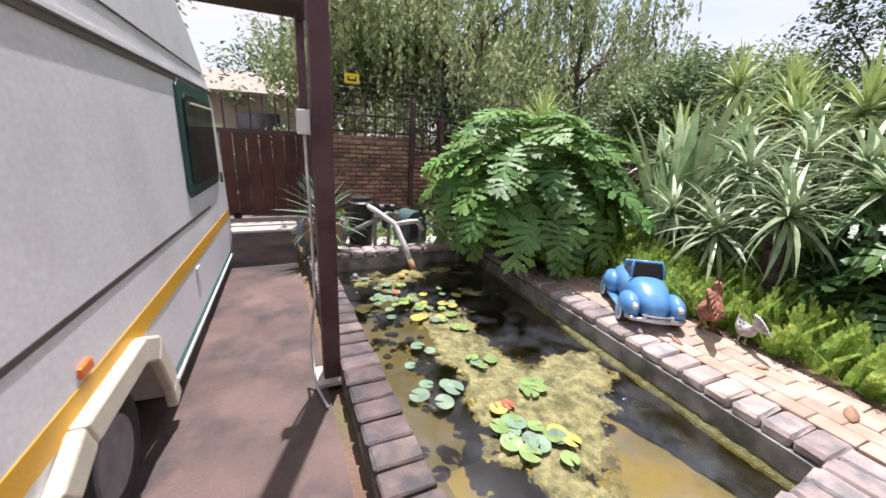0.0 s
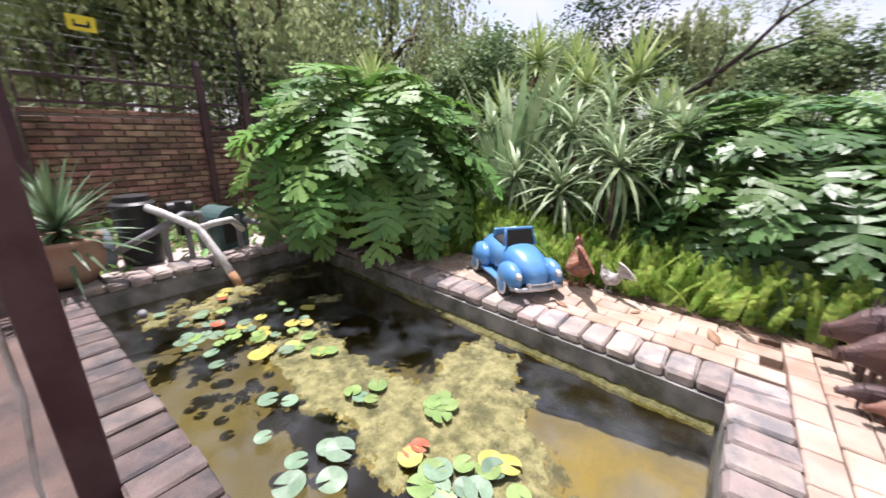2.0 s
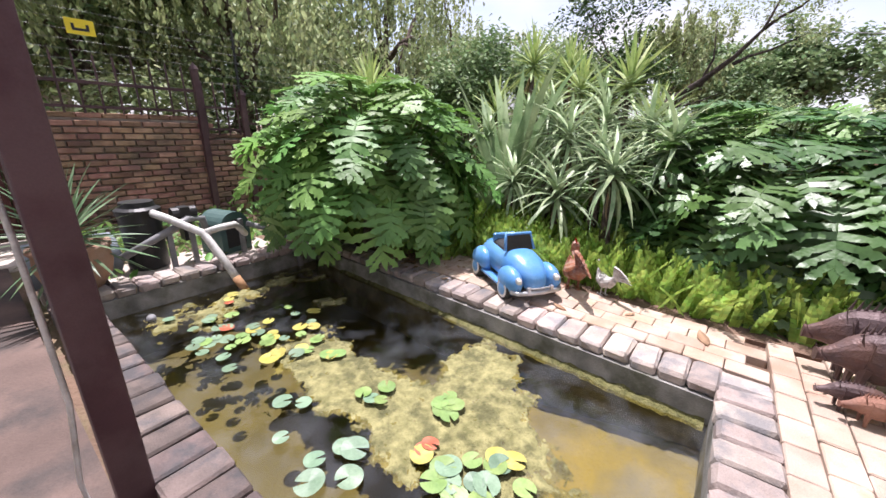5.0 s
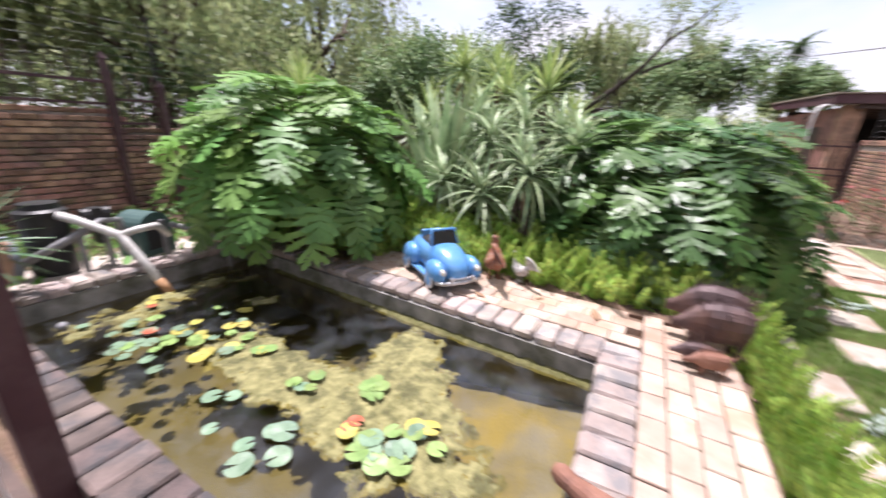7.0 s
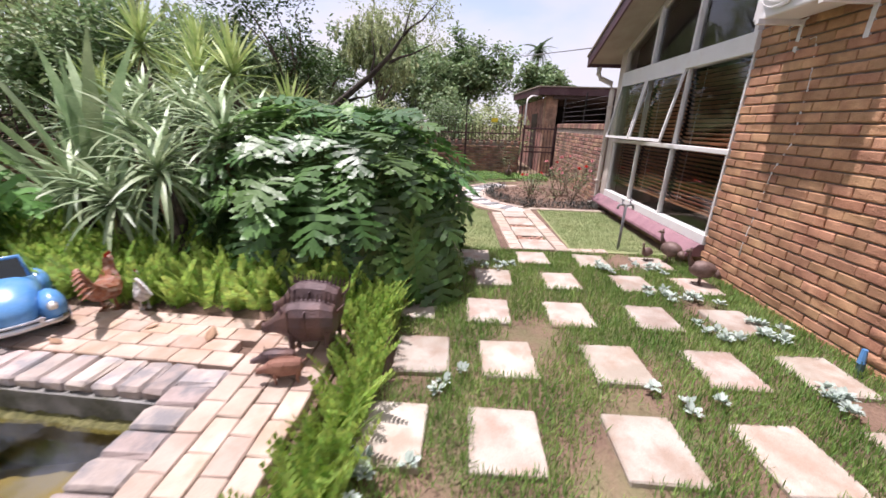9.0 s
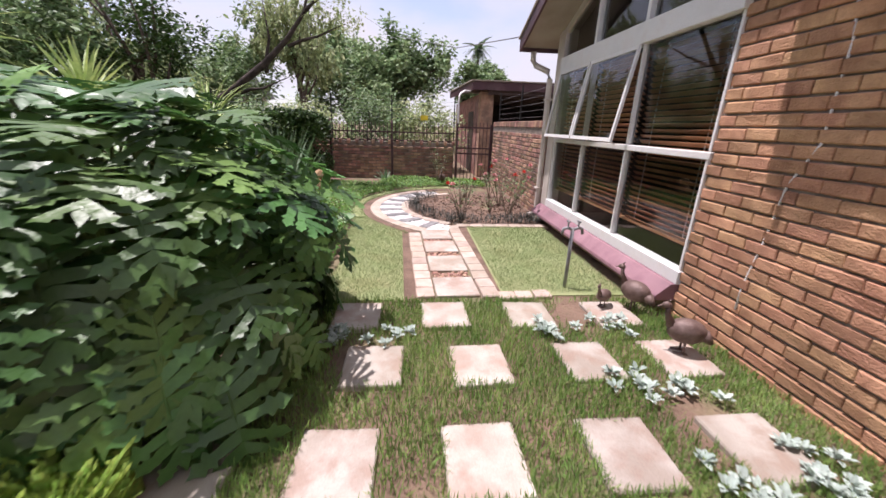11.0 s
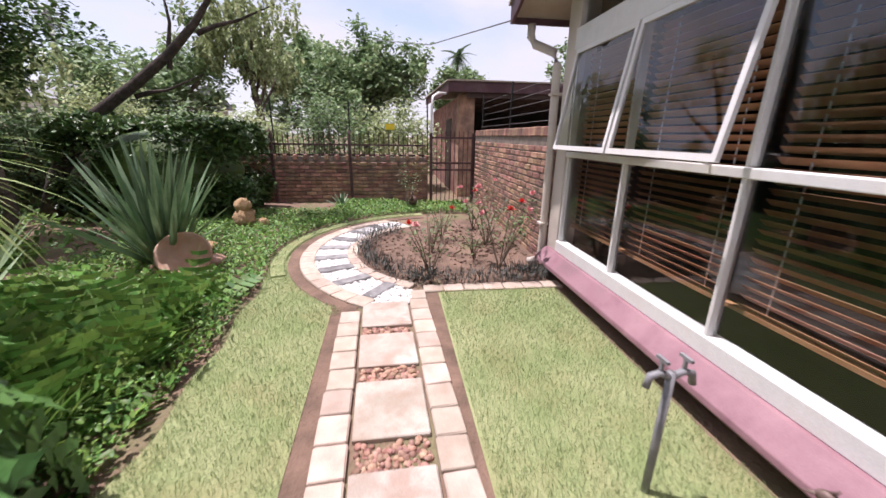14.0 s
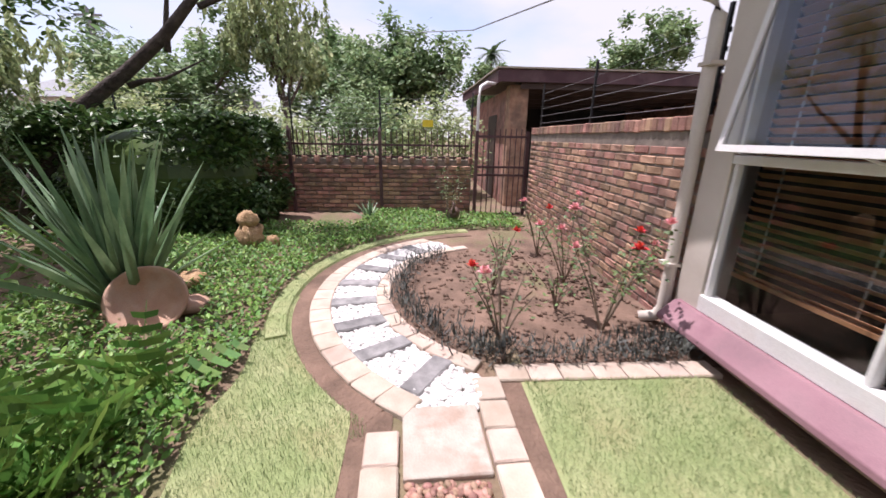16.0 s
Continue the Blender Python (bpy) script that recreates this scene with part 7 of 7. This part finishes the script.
for k in range(8):
    piece("coping_brick", cpn, pose(0.76 + k * 0.25, 7.25, 1.452), wall_north)
for k in range(6):
    piece("coping_brick", cpn, pose(2.78 + k * 0.25, 7.25, 1.202), wall_north)

coping = thing("pond_coping", "brick coping round the pond, grey and pink", "coping", kind="structure")
cb = [brick_mesh("coping_block", 0.138, 0.235, 0.075, M_COPE, 0.018, s) for s in (1, 2, 3)]
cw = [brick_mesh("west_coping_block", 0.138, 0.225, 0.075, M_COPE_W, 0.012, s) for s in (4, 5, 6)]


def jig(a=0.004):
    return rb.uniform(-a, a)


n_e = int((PY1 - PY0 + 0.2) / 0.147)
for k in range(n_e):
    piece("coping_brick", rb.choice(cb), pose(PX1 + 0.115 + sk(PY0 + 0.075 + k * 0.147) + jig(), PY0 + 0.075 + k * 0.147, PAVE - 0.075 + jig(0.003), 0, jig(0.8), 87.4 + jig(1.2)), coping)
for k in range(14):
    piece("coping_brick", rb.choice(cb), pose(PX1 + 0.14 - k * 0.147, PY0 - 0.095 + jig(), PAVE - 0.075 + jig(0.003), jig(0.8), 0, jig(1.2)), coping)
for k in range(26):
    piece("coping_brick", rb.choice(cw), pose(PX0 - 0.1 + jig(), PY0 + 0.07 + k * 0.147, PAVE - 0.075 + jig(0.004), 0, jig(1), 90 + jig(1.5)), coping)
for k in range(14):
    piece("coping_brick", rb.choice(cb), pose(PX0 + 0.07 + k * 0.147, PY1 + 0.1 + jig(), PAVE - 0.075 + jig(0.004), jig(1), 0, jig(1.5)), coping)

paving = thing("brick_paving", "peach-coloured clay brick paving round the pond", "paving", kind="structure")
pm = [brick_mesh("paver_block", 0.196, 0.122, 0.06, M_PAVER, 0.006, s) for s in (1, 2, 3)]
for r in range(4):
    y = PY0 - 0.27 - r * 0.128
    for k in range(14):
        x = 2.85 - k * 0.2 - (0.1 if r % 2 else 0)
        if x > 0.25:
            piece("paver", rb.choice(pm), pose(x + jig(0.002), y + jig(0.002), PAVE - 0.062 + jig(0.002), jig(0.4), jig(0.4), jig(0.6)), paving)
for r in range(4):
    x = PX1 + 0.3 + r * 0.128
    for k in range(13):
        y = PY0 - 0.1 + k * 0.2 + (0.1 if r % 2 else 0)
        piece("paver", rb.choice(pm), pose(x + sk(y) + jig(0.002), y + jig(0.002), PAVE - 0.062 + jig(0.002), jig(0.4), jig(0.4), 87.4 + jig(0.6)), paving)

# stepping slabs in the grass
slabs = thing("stepping_slabs", "square sandstone stepping slabs set in grass", "stepping stones", kind="structure")
sm_ = [brick_mesh("slab_block", 0.42, 0.375, 0.05, M_SLAB, 0.008, s) for s in (1, 2, 3)]
for x, y in SLAB_XY:
    piece("slab", rb.choice(sm_), pose(x + jig(0.01), y + jig(0.01), -0.035 + jig(0.004), jig(0.6), jig(0.6), jig(2)), slabs)

# path to the gate
path = thing("garden_path", "straight slab path with brick edging and red stone strips", "path", kind="structure")


def pc(x):
    """The straight path's middle line, slightly askew to the house."""
    return -2.07 + 0.042 * (x - 6.6)


ps = brick_mesh("path_slab", 0.42, 0.40, 0.05, M_SLAB, 0.006, 9)
for a, b in ((5.3, 5.72), (5.91, 6.37), (6.53, 6.94), (7.07, 7.51)):
    piece("slab", ps, pose((a + b) / 2, pc((a + b) / 2), -0.04, 0, jig(0.3), 2.4 + jig(0.5)) @ Matrix.Diagonal(((b - a) / 0.42, 1, 1, 1)), path)
eb = [brick_mesh("edging_block", 0.2, 0.165, 0.06, M_EDGE, 0.008, s) for s in (1, 2)]
for k in range(12):
    piece("edging_brick", rb.choice(eb), pose(5.4 + k * 0.207 - 0.03, pc(5.37 + k * 0.207) - 0.3 + jig(), -0.045, 0, jig(0.6), 2.4 + jig(1.5)), path)
    if k < 10:
        piece("edging_brick", rb.choice(eb), pose(5.4 + k * 0.207 - 0.03, pc(5.37 + k * 0.207) + 0.3 + jig(), -0.045, 0, jig(0.6), 2.4 + jig(1.5)), path)
for k in range(7):
    piece("edging_brick", rb.choice(eb), pose(7.8, -2.5 - k * 0.207, -0.05, 0, 0, 90 + jig(1.5)), path)
for x, y in ((5.3, -2.57), (5.31, -2.73), (5.33, -2.91)):
    piece("cobble", eb[0], pose(x, y, -0.045, 0, 0, 90 + jig(6)) @ Matrix.Diagonal((0.8, 0.9, 1, 1)), path)
CX, CY = 9.15, -3.05
curve = thing("curved_path", "curved path of white pebbles and grey sleepers between brick edgings", "path", kind="structure")
for k in range(19):
    a = radians(142 - k * 6.0)
    piece("edging_brick", rb.choice(eb), pose(CX + 2.02 * math.cos(a), CY + 2.02 * math.sin(a), -0.045, 0, 0, math.degrees(a) - 90 + jig(1.5)) @ Matrix.Diagonal((1.06, 1.05, 1, 1)), curve)
for k in range(17):
    a = radians(146 - k * 7.6)
    piece("edging_brick", rb.choice(eb), pose(CX + 1.48 * math.cos(a), CY + 1.48 * math.sin(a), -0.045, 0, 0, math.degrees(a) - 90 + jig(2)) @ Matrix.Diagonal((0.95, 0.8, 1, 1)), curve)
slp = [brick_mesh("sleeper_block", 0.145, 0.40, 0.07, M_SLEEPER, 0.01, s) for s in (1, 2)]
for k in range(8):
    a = radians(141.5 - k * 14.0)
    piece("sleeper", rb.choice(slp), pose(CX + 1.74 * math.cos(a), CY + 1.74 * math.sin(a), -0.05, 0, 0, math.degrees(a) - 90 + jig(5)), curve)
